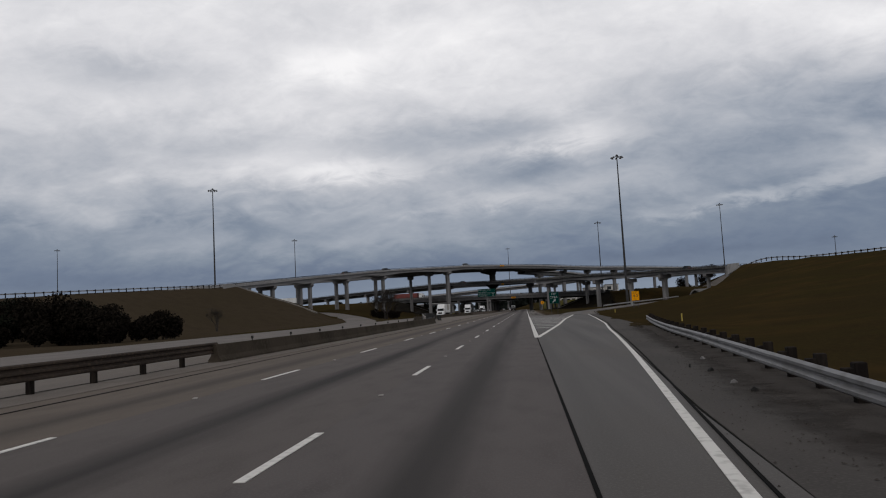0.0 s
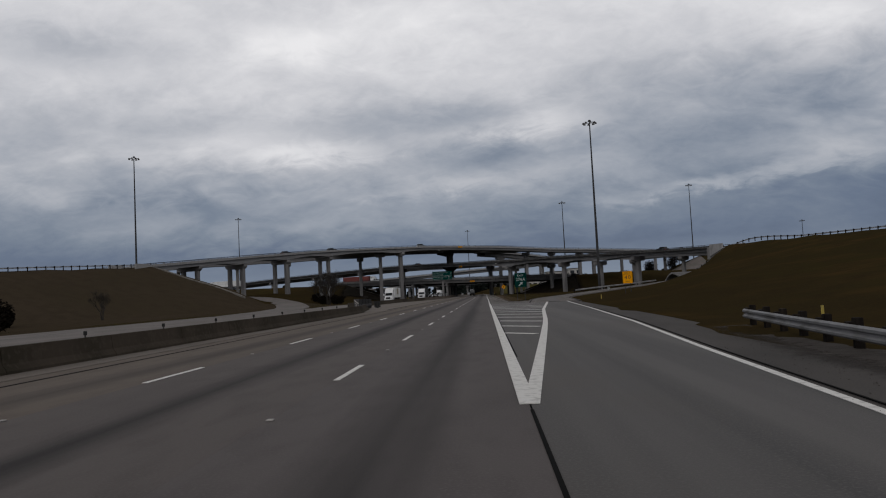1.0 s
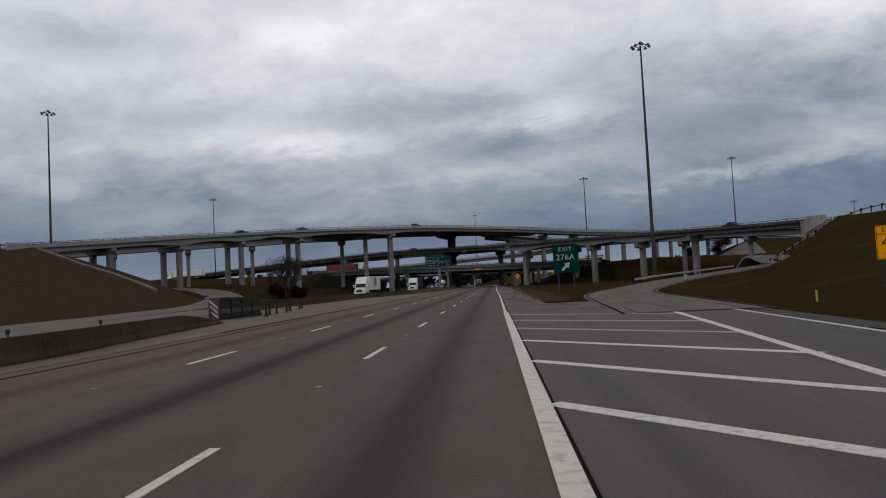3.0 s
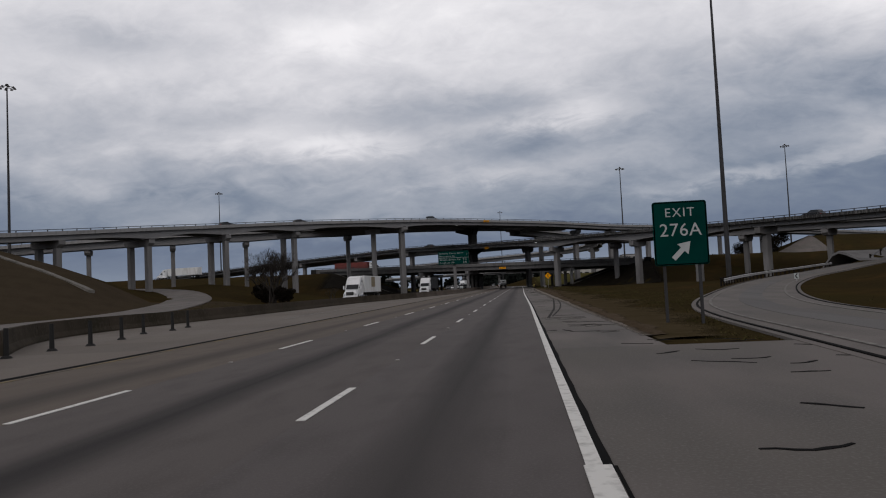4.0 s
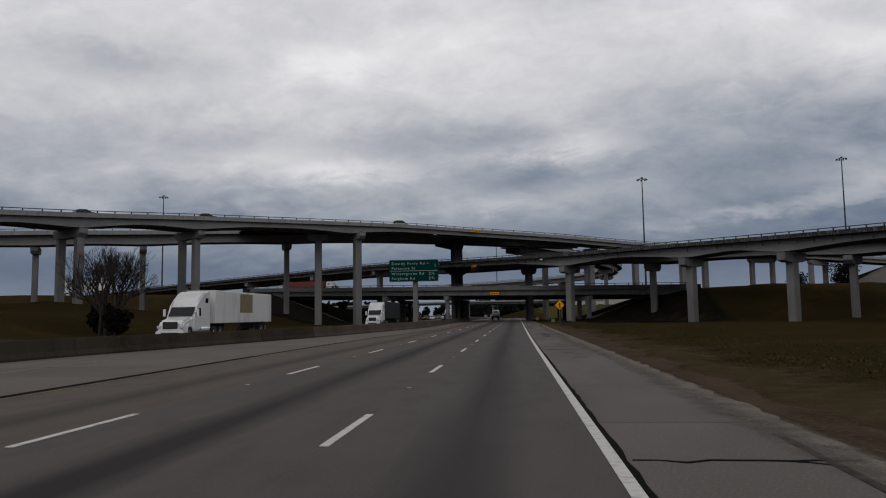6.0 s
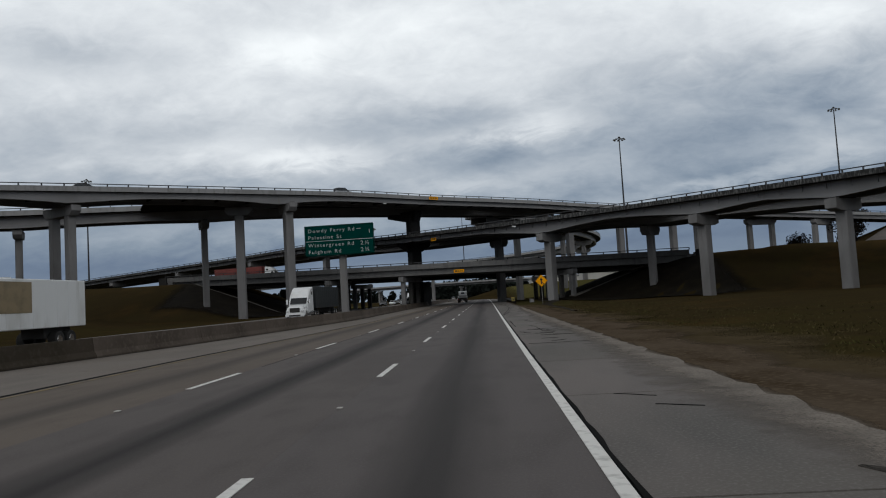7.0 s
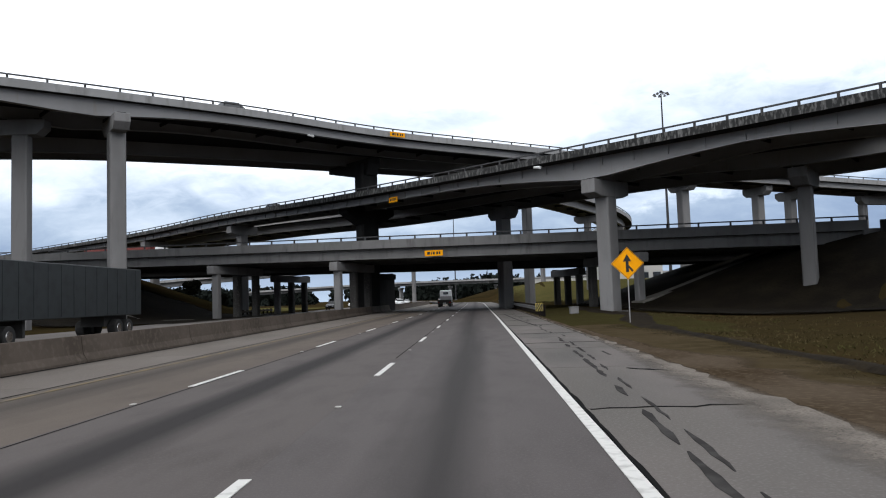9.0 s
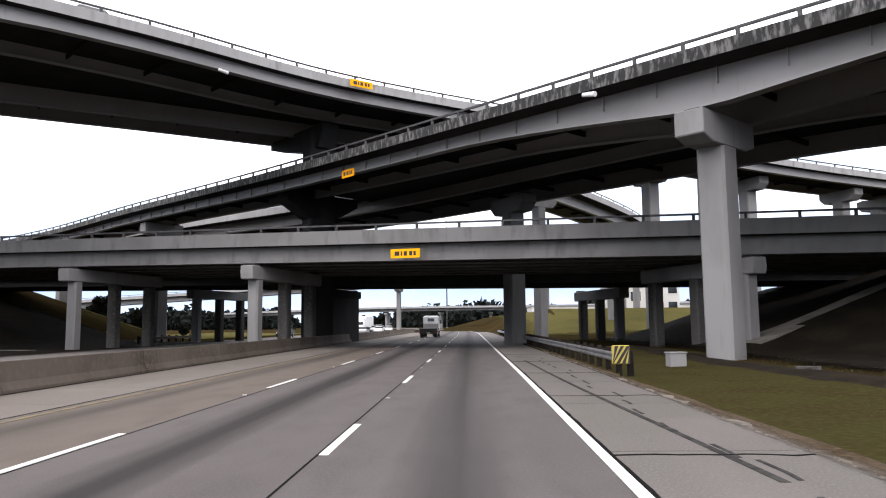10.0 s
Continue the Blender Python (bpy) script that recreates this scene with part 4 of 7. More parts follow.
deck("flyover", "tall grey steel-girder flyover with concrete parapet and thin rail", A_LINE, 9.6, (-2.6, 4.0), [(-82, 268), (-73, 289), (-60, 308), (-36.6, 333)], (M_PARAPET, M_GIRDER), deep=0.95, drop=0.8, post_step=3.2, solid=0.5)
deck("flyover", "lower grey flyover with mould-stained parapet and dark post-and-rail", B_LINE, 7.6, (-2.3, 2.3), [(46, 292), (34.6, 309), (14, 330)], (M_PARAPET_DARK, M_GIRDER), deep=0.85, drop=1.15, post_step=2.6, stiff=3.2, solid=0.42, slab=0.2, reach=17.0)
deck("flyover", "grey steel-girder ramp joining the tall flyover", A2_LINE, 7.6, (-2.2, 2.2), [(-51, 341), (-80, 328), (-98, 318)], (M_PARAPET, M_GIRDER), deep=1.8, drop=0.3, post_step=3.6)
deck("flyover", "grey steel-girder ramp joining the lower flyover", [(x + 1.9, y + 1.9, z) for x, y, z in B2_LINE], 13.0, (-3.6, 4.9), [(31, 328), (61, 306)], (M_PARAPET, M_GIRDER), deep=1.3, drop=0.7, post_step=3.2)
deck("flyover", "distant curved grey ramp on single piers", D_LINE, 8.4, (-2.4, 2.4), [], (M_PARAPET, M_GIRDER), deep=1.5, drop=0.0, post_step=5)

# the paved gore that joins the tall flyover to its ramp


def gore_slab(near, far, x0, x1, tilt, side):
    """Closes the wedge between two decks with a slab."""
    near = [p for p in spline(near, 3.0) if x0 < p.x < x1]
    far = spline(far, 1.0)
    bm = bmesh.new()
    rows = []
    for p, r in zip(near, sides_of(near)):
        back = p + r * (side * 3.0)
        q = min(far, key=lambda v: (v.x - back.x + (v.y - back.y) * tilt) ** 2 * 4 + (v - back).length_squared)
        rows.append([bm.verts.new((a.x, a.y, z - h)) for a, z, h in ((back, p.z, 1.0), (q, q.z, 1.1), (q, q.z, 1.5), (back, p.z, 1.4))])
    for a, b in zip(rows, rows[1:]):
        for i in range(4):
            bm.faces.new((a[i], a[(i + 1) % 4], b[(i + 1) % 4], b[i]))
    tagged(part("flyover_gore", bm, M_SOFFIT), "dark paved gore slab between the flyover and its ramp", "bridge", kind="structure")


gore_slab(A_LINE, A2_LINE, -52, 6, 0.6, -1)
gore_slab(B_LINE, B2_LINE, -15, 30, -0.6, 1)


def c_line(shift, z=0.0):
    return [(x, 344 - C_SLOPE * (x + 2) + shift, 8.75 - 0.018 * (x + 2) + z) for x in (-66, -40, -13, 20, 32, 41)]


deck("overpass", "low straight concrete overpass with post-and-rail parapet", c_line(8.6), 16.8, (-7.6, -4.6, -1.5, 1.5, 4.6, 7.6), [], (M_FASCIA, M_FASCIA), deep=1.15, drop=0, post_step=3.0, solid=0.66, slab=0.28)
# The rear overpass girders are coloured dark to stand in for shade.
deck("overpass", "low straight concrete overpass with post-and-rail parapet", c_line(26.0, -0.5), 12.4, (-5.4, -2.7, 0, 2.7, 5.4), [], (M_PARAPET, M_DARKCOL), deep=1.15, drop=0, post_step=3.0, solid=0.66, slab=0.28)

for cols, ang, top, ln in (
    ([(-87, 246.3), (-92.3, 248.4)], 160, 13.75, 8.6), ([(-79.5, 267.4), (-84.9, 269.8)], 156, 15.7, 8.8), ([(-70, 288), (-75.2, 291)], 150, 17.3, 8.8),
    ([(-58.4, 307.3), (-62.2, 309.6)], 148, 18.7, 8.4), ([(74.2, 401.7), (80.4, 402.6)], 20, 17.7, 9.5), ([(91.4, 402), (97.5, 407)], 40, 16.3, 9.5)):
    pier("tall two-column concrete pier under the flyover", cols, ang, top, ln)
for x, y, ang, top in ((14.2, 330.2, 44, 11.45), (34.5, 309.2, 38, 11.2), (46, 292.4, 33, 10.5), (55.9, 274.2, 28, 9.9), (-37.3, 386, 50, 12.8), (-62, 407, 54, 12.6), (-91, 425, 60, 12.0), (-120, 440, 64, 11.2)):
    pier("square concrete pier with a hammerhead cap", [(x, y)], ang, top, 5.1, w=1.42, d=1.42, end=0.8, taper=0.9)
pier("tall square concrete pier with a hammerhead cap", [(-41, 331.6)], 186, 19.6, 4.8, w=1.45)
for x, y, ang, top in ((-32.5, 333.2, 128, 19.85), (6.1, 361.0, 118, 16.5), (24.1, 382.6, 116, 19.85), (37.0, 386.0, 114, 19.3), (51.5, 392.0, 112, 18.75), (59.2, 397.2, 112, 18.4)):
    pier("tall square concrete pier with a hammerhead cap", [(x, y)], ang, top, 5.6, w=1.6, d=1.5)
pier("square concrete pier carrying the curved ramp", [(11.6, 393)], 35, 18.9, 5.4, w=1.4, d=1.4)
for x, y, ang, top in ((31.3, 328.9, 55, 11.6), (61.2, 306.1, 48, 10.8), (76, 292, 44, 10.2), (-51.4, 341.4, -62, 18.9), (-80.4, 328.6, -62, 18.2), (-99, 318.5, -62, 17.5), (-120.5, 310.5, -68, 16.6), (-150, 301, -70, 15.0)):
    pier("square concrete pier with a small hammerhead cap", [(x, y)], ang, top, 5.2, w=1.15, d=1.15)
for x, y, ang in ((35.5, 442, -20), (26.5, 421, -30), (39.5, 474, 8), (24, 503, 45), (-20, 522, 80)):
    pier("distant square pier with a hammerhead cap", [(x, y)], ang, 17.0 if y < 470 else 15.6, 5.6)

# the great median pier that carries both flyovers
mid = thing("bridge_pier", "massive dark concrete median pier carrying two flyovers", "pier", "bridge piers", at=pose(-12.7, 365.0, 0))
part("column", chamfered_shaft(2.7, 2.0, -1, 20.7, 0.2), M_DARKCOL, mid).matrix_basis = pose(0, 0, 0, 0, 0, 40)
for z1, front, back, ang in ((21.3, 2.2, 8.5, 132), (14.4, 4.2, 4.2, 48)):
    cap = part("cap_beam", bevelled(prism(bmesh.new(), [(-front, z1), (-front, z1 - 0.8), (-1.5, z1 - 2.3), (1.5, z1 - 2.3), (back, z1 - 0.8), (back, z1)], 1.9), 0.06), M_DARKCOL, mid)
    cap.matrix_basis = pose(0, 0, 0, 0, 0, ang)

# bents under the overpasses: the inner columns get a darker colour that stands in for the deck's shade
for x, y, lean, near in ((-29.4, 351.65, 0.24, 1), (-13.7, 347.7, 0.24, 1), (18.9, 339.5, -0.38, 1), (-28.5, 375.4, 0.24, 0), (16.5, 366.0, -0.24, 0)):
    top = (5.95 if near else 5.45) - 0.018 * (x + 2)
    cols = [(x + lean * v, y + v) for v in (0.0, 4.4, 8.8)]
    bent = pier("short concrete pier with inner columns coloured darker for shade", cols, 90 - math.degrees(math.atan(lean)), top, 11.6, cap_h=1.0, w=0.85, d=0.85, cap_d=1.0, taper=0.05)
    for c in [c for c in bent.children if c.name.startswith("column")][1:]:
        c.data.materials[0] = M_SHADED_GRIMY
# The wall pier's dark colour carries the shade below the overpass.
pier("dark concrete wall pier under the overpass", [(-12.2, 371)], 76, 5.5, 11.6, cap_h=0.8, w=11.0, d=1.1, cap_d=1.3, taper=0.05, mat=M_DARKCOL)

# ---- barriers, guard rails, abutments ----
JERSEY = [(-0.30, -0.1), (-0.30, 0.08), (-0.17, 0.30), (-0.10, 0.86), (0.10, 0.86), (0.17, 0.30), (0.30, 0.08), (0.30, -0.1)]
barrier = thing("median_barrier", "stained brownish concrete median barrier in long sections", "barrier")
BAR = spline([(-15.3, 136.2, 0), (-18.6, 142, 0), (-20.8, 148, 0), (-21.2, 154, 0), (-20.7, 161, 0), (-20.0, 171, 0), (-19.6, 186, 0), (-19.4, 198, 0), (-18.9, 206, 0), (-18.0, 212, 0), (-16.3, 222, 0), (-15.0, 230, 0), (-13.6, 240, 0), (-12.6, 250, 0), (-11.8, 258, 0), (-11.2, 265, 0), (-10.7, 271, 0), (-10.5, 278, 0), (-10.7, 300, 0), (-10.9, 320, 0), (-11.0, 340, 0), (-11.2, 400, 0), (-11.5, 470, 0)], 1.5)
for i in range(0, len(BAR) - 1, 6):
    piece = BAR[i:i + 7]
    if len(piece) < 2:
        continue
    ends = [p.copy() for p in piece]
    ends[0] = ends[0].lerp(ends[1], 0.012)
    ends[-1] = ends[-1].lerp(ends[-2], 0.012)
    part("barrier_section", sweep(bmesh.new(), ends, JERSEY), M_BARRIER_OLD if ends[0].y < 225 else M_BARRIER, barrier)

near_barrier = thing("median_barrier", "long brown stained concrete median barrier with delineators on top", "barrier")
NEAR = spline([(-10.65, 23.5, 0), (-10.6, 60, 0), (-10.7, 98, 0), (-11.6, 108, 0), (-12.6, 116, 0), (-13.4, 123, 0)], 1.5)
for i in range(0, len(NEAR) - 1, 4):
    ends = [p.copy() for p in NEAR[i:i + 5]]
    if len(ends) < 2:
        continue
    ends[0], ends[-1] = ends[0].lerp(ends[1], 0.012), ends[-1].lerp(ends[-2], 0.012)
    part("barrier_section", sweep(bmesh.new(), ends, lambda j: [(o, h if h < 0.2 else 0.08 + (h - 0.08) * 0.88 * min(1.0, 0.25 + (123 - ends[j].y) / 9)) for o, h in JERSEY]), M_BARRIER_OLD, near_barrier)
for k in range(14):
    at = NEAR[3 + 4 * k]
    if at.y > 112:
        break
    knob = thing("barrier_delineator", "small dark delineator on top of the barrier", "reflector", "barrier delineators", at=pose(at.x, at.y, 0.765))
    part("stem", box(bmesh.new(), -0.02, 0.02, -0.02, 0.02, 0.0, 0.10), M_CHASSIS, knob)
    part("face", bevelled(box(bmesh.new(), -0.06, 0.06, -0.025, 0.025, 0.08, 0.22), 0.01), M_TYRE, knob)


def w_beam(path):
    prof = [(0.0, 0.43), (0.05, 0.47), (0.05, 0.52), (-0.01, 0.565), (-0.01, 0.60), (0.05, 0.645), (0.05, 0.70), (0.0, 0.745),
            (-0.012, 0.745), (0.038, 0.70), (0.038, 0.645), (-0.022, 0.60), (-0.022, 0.565), (0.038, 0.52), (0.038, 0.47), (-0.012, 0.43)]
    return sweep(bmesh.new(), path, prof)


POST_BM = bevelled(box(bmesh.new(), -0.09, 0.09, -0.10, 0.10, -0.35, 0.86), 0.015)
BLOCK_BM = bevelled(box(bmesh.new(), -0.075, 0.075, -0.10, 0.10, 0.42, 0.78), 0.012)


def guard_rail(points, face, label, step=1.9, posts=True, lift=0.06, rise=0.0, steel=None):
    """A steel beam on timber posts; face +1: the beam stands on the left of the posts."""
    ob = thing("guard_rail", label, "guardrail")
    pts = [(x, y, land(x, y) + lift) for x, y in points]
    path = spline(pts, 1.0)
    beam = w_beam(path if face < 0 else path[::-1])
    part("beam", beam, steel or M_STEEL, ob, "dull galvanised beam")
    if posts:
        line = spline(pts, step)
        first = None
        for p, r in zip(line, sides_of(line)):
            at = Matrix.Translation(p + r * (face * 0.28) + Vector((0, 0, rise))) @ Matrix.Rotation(math.atan2(r.y, r.x), 4, "Z")
            mid_at = Matrix.Translation(p + r * (face * 0.12)) @ Matrix.Rotation(math.atan2(r.y, r.x), 4, "Z")
            if first is None:
                first = part("post", POST_BM.copy(), M_POST, ob, "black tarred timber post")
                block = part("spacer_block", BLOCK_BM.copy(), M_POST, ob)
                first.matrix_basis, block.matrix_basis = at, mid_at
            else:
                copy_thing(first, at)
                copy_thing(block, mid_at)
    return ob


guard_rail([(7.0, -40), (7.15, -12), (7.35, 0), (8.0, 8), (8.9, 18), (9.7, 28), (10.7, 38), (11.9, 47.5)], 1, "galvanised guardrail on tarred timber posts beside the exit shoulder", lift=-0.18, rise=0.0, steel=M_STEEL_OLD)
guard_rail([(6.95, 319), (6.95, 332), (6.85, 345), (6.8, 372), (6.8, 420)], 1, "weathered galvanised guardrail leading past the bridge piers", steel=M_STEEL_OLD)
guard_rail([(-33.2, 372), (-33.0, 379), (-32.6, 387)], -1, "short dark guardrail beyond the far carriageway", steel=M_RUST)
guard_rail([(23.6, 189), (28.0, 199), (33.6, 209.5), (42.0, 222), (52, 233)], -1, "pale galvanised guardrail along the outer side of the exit ramp", lift=0.05)
guard_rail([(66, 250.5), (75, 228), (83, 205), (90, 178), (95.5, 140), (100, 90), (104, 50), (108, 0), (113, -60)], 1, "guardrail along the crest of the grass embankment", 2.4)
guard_rail([(-92.6, 226), (-110, 181), (-143, 110), (-203, 20)], -1, "guardrail along the crest of the flyover embankment", 2.4)

# posts along the paved crossover and in front of the median grass
POSTY = bmesh.new()
tube(POSTY, (0, 0, -0.2), (0, 0, 1.0), 0.095, 0.075, 8)
flex = thing("marker_post", "slim dark flexible marker post on a round base", "post", "median marker posts", at=pose(-14.0, 134.9, 0))
part("shaft", POSTY, M_TYRE, flex)
bmb = bmesh.new()
bmesh.ops.create_cone(bmb, cap_ends=True, segments=12, radius1=0.20, radius2=0.13, depth=0.09)
part("base", bmb, M_TYRE, flex).matrix_basis = pose(0, 0, 0.04)
for x, y in ((-14.3, 137.7), (-14.1, 139.8), (-14.8, 143.3), (-16.1, 147.6), (-15.8, 150.1), (-16.4, 153.2), (-13.2, 131.6)):
    copy_thing(flex, pose(x, y, 0))
tagged(part("median_apron", strip_mesh(lambda y: -21.7, lambda y: lerp(y, LEFT_EDGE) + 1.2, -80, 190, 4, -0.012), M_SHOULDER_L), "pale paved median beside the barrier", "pavement", kind="structure")
# deep rusty rail on posts, running into the first barrier
rail = thing("guard_rail", "rusty brown deep-ribbed guardrail on dark posts in the median", "guardrail")
part("beam", sweep(bmesh.new(), [Vector((-10.78, -60 + 2.0 * k, 0)) for k in range(43)], [
    (0.05, 0.36), (0.09, 0.40), (0.09, 0.45), (0.02, 0.49), (0.02, 0.54), (0.09, 0.58), (0.09, 0.64), (0.02, 0.68), (0.02, 0.73), (0.09, 0.77), (0.09, 0.82), (0.05, 0.86),
    (0.035, 0.86), (0.075, 0.82), (0.075, 0.77), (0.005, 0.73), (0.005, 0.68), (0.075, 0.64), (0.075, 0.58), (0.005, 0.54), (0.005, 0.49), (0.075, 0.45), (0.075, 0.40), (0.035, 0.36)]), M_RUST, rail, "rusty ribbed steel beam")
post = part("post", bevelled(box(bmesh.new(), -0.09, 0.09, -0.09, 0.09, -0.2, 0.80), 0.02), M_POST, rail)
post.matrix_basis = pose(-10.87, 20.9, 0)
for k in range(1, 26):
    copy_thing(post, pose(-10.87, 20.9 - 3.05 * k, 0))

cushion = thing("crash_cushion", "tall dark crash cushion with faintly striped nose at the median opening", "crash cushion", at=pose(-15.95, 129.0, 0, 0, 0, -8))
for k in range(4):
    part("drum_bay", bevelled(box(bmesh.new(), -0.42, 0.42, k * 1.54, k * 1.54 + 1.49, 0.04, 1.52 - 0.03 * k), 0.06, 2), M_TYRE, cushion)
    part("side_band", bevelled(box(bmesh.new(), 0.40, 0.46, k * 1.54 + 0.08, k * 1.54 + 1.42, 0.42, 0.72), 0.015), M_RAIL, cushion)
part("ground_rail", box(bmesh.new(), -0.36, 0.36, -0.05, 6.2, 0.0, 0.06), M_CHASSIS, cushion)
part("nose_plate", bevelled(box(bmesh.new(), -0.42, 0.42, -0.08, -0.01, 0.1, 1.50), 0.03), M_RAIL, cushion, "dirty dark nose plate")
for k in range(3):
    bm = prism(bmesh.new(), [(-0.36 + 0.10 * k, 1.28 - 0.42 * k), (0.30, 0.72 - 0.32 * k), (0.30, 0.90 - 0.32 * k), (-0.36 + 0.10 * k, 1.44 - 0.42 * k)], 0.012, pose(0, -0.085, 0))
    part("stripe", bm, M_PAINT_OLD, cushion, "faded pale stripe")

# abutments and slope paving


def abutment(label, at, width, height, depth=1.4, wing=5.0, mat=None):
    ob = thing("abutment", label, "abutment", at=at)
    part("breast_wall", bevelled(box(bmesh.new(), -width / 2, width / 2, 0, depth, -height, -0.85), 0.05), M_CONCRETE, ob)
    for s in (-1, 1):
        bm = prism(bmesh.new(), [(0, -0.1), (0, -height * 0.8), (-wing, -1.6), (-wing, -0.1)], 0.35, pose(s * (width / 2 + 0.12), 0, 0, 0, 0, 90))
        part("wing_wall", bm, mat or M_PARAPET, ob)
    return ob


abutment("pale concrete abutment at the end of the tall flyover", pose(-97.0, 226.0, 14.5, 0, 0, -19), 9.6, 5.0)
abutment("concrete abutment at the end of the lower flyover", pose(74, 243, 12.3, 0, 0, 28), 8.6, 4.5)
abutment("low overpass abutment in the dark slope", pose(41.5, 339.6, 7.6, 0, 0, 76), 12.6, 3.5, wing=2.0, mat=M_DARKCOL)
abutment("low overpass abutment in the dark slope", pose(-66, 366.5, 9.6, 0, 0, -104), 12.6, 3.5, wing=2.0, mat=M_DARKCOL)


def slope_strip(name, label, p, q, width, lift=0.10, n=14, mat=None):
    bm = bmesh.new()
    a, b = Vector((*p, 0)), Vector((*q, 0))
    path = [a.lerp(b, k / n) for k in range(n + 1)]
    for v in path:
        v.z = land(v.x, v.y) + lift
    sweep(bm, path, [(-width / 2, -0.4), (-width / 2, 0.05), (width / 2, 0.05), (width / 2, -0.4)])
    return tagged(part(name, bm, mat or M_RIPRAP), label, "slope paving", kind="structure")


slope_strip("slope_edge", "pale concrete edge of the embankment slope", (-91.5, 225.5), (-63.0, 219.0), 1.0)
slope_strip("slope_edge", "pale concrete edge of the overpass slope paving", (18.5, 339.0), (36, 347.0), 2.0, 0.12)
slope_strip("slope_edge", "pale concrete edge of the overpass slope paving", (-32, 350.5), (-60, 357.5), 0.9, 0.12)
slope_strip("slope_paving", "grey slope paving under the lower flyover abutment", (73, 245), (64, 263), 12, 0.08, mat=M_CONCRETE)

# the broad paved end slope under the far end of the tall flyover
rows = []
bm = bmesh.new()
for i in range(10):
    x = 93.5 + 2.5 * i
    rows.append([bm.verts.new((x, 384 + (0.6 + 0.4 * i / 9) * 3.2 * j, land(x, 384 + (0.6 + 0.4 * i / 9) * 3.2 * j) + 0.12)) for j in range(9)])
for a, b in zip(rows, rows[1:]):
    for j in range(8):
        bm.faces.new((a[j], b[j], b[j + 1], a[j + 1]))
shell = bmesh.ops.extrude_face_region(bm, geom=bm.faces[:])
bmesh.ops.translate(bm, verts=[v for v in shell["geom"] if isinstance(v, bmesh.types.BMVert)], vec=(0, 0, -0.5))
bmesh.ops.recalc_face_normals(bm, faces=bm.faces[:])
tagged(part("slope_paving", bm, M_SHOULDER), "pale slope paving below the far end of the tall flyover", "slope paving", kind="structure")

# ---- signs ----


def letters(text, size, mat, parent, x, z, y=-0.02, align="LEFT", stretch=1.0, gap=1.12):
    cu = bpy.data.curves.new("legend", "FONT")
    cu.body, cu.size, cu.align_x, cu.space_character, cu.extrude, cu.resolution_u = text, size, align, gap, 0.004, 3
    tmp = bpy.data.objects.new("legend", cu)
    scene.collection.objects.link(tmp)
    bpy.context.view_layer.update()
    me = bpy.data.meshes.new_from_object(tmp.evaluated_get(bpy.context.evaluated_depsgraph_get()))
    bpy.data.objects.remove(tmp)
    me.materials.clear()
    me.materials.append(mat)
    ob = new("legend", me)
    ob.parent = parent
    ob.matrix_basis = pose(x, y, z, 90, 0, 0) @ Matrix.Diagonal((stretch, 1, 1, 1))
    return ob


def rounded_panel(w, h, depth, r=0.12, seg=4):
    ring = []
    for cx, cz, a0 in ((w / 2 - r, h / 2 - r, 0), (-w / 2 + r, h / 2 - r, 90), (-w / 2 + r, -h / 2 + r, 180), (w / 2 - r, -h / 2 + r, 270)):
        for k in range(seg + 1):
            a = radians(a0 + 90 * k / seg)
            ring.append((cx + r * math.cos(a), cz + r * math.sin(a)))
    return prism(bmesh.new(), ring, depth)


def border(w, h, t, r=0.12, seg=4):
    bm = bmesh.new()
    outer, inner = [], []
    for cx, cz, a0 in ((w / 2 - r, h / 2 - r, 0), (-w / 2 + r, h / 2 - r, 90), (-w / 2 + r, -h / 2 + r, 180), (w / 2 - r, -h / 2 + r, 270)):
        for k in range(seg + 1):
            a = radians(a0 + 90 * k / seg)
            outer.append(bm.verts.new((cx + r * math.cos(a), 0, cz + r * math.sin(a))))
            inner.append(bm.verts.new((cx + (r - t) * math.cos(a), 0, cz + (r - t) * math.sin(a))))
    for i in range(len(outer)):
        j = (i + 1) % len(outer)
        bm.faces.new((outer[i], outer[j], inner[j], inner[i]))
    bmesh.ops.solidify(bm, geom=bm.faces[:], thickness=0.006)
    return bm


guide = thing("guide_sign", "large green road guide sign on one thick median post", "road sign", at=pose(-11.43, 273.4, 7.92))
part("panel", rounded_panel(6.86, 3.02, 0.05), M_GREEN, guide, "green sheeting panel")
part("border", border(6.80, 2.96, 0.05), M_WHITE, guide, "white border").matrix_basis = pose(0, -0.031, 0)
for k in range(6):
    part("back_rib", box(bmesh.new(), -3.2 + k * 1.26, -3.1 + k * 1.26, 0.026, 0.14, -1.45, 1.45), M_ALU, guide)
letters("Dowdy Ferry Rd", 0.50, M_WHITE, guide, -3.1, 0.84, -0.034, stretch=1.06, gap=1.30)
letters("Palestine St", 0.50, M_WHITE, guide, -3.1, 0.18, -0.034, stretch=1.06, gap=1.30)
letters("1", 0.56, M_WHITE, guide, 2.86, 0.50, -0.034)
letters("Wintergreen Rd", 0.50, M_WHITE, guide, -3.1, -0.58, -0.034, stretch=1.06, gap=1.30)
letters("2\u00bd", 0.56, M_WHITE, guide, 2.06, -0.60, -0.034, stretch=1.12, gap=1.25)
letters("Fulghum Rd", 0.50, M_WHITE, guide, -3.1, -1.24, -0.034, stretch=1.06, gap=1.30)
letters("2\u00be", 0.56, M_WHITE, guide, 2.06, -1.26, -0.034, stretch=1.12, gap=1.25)
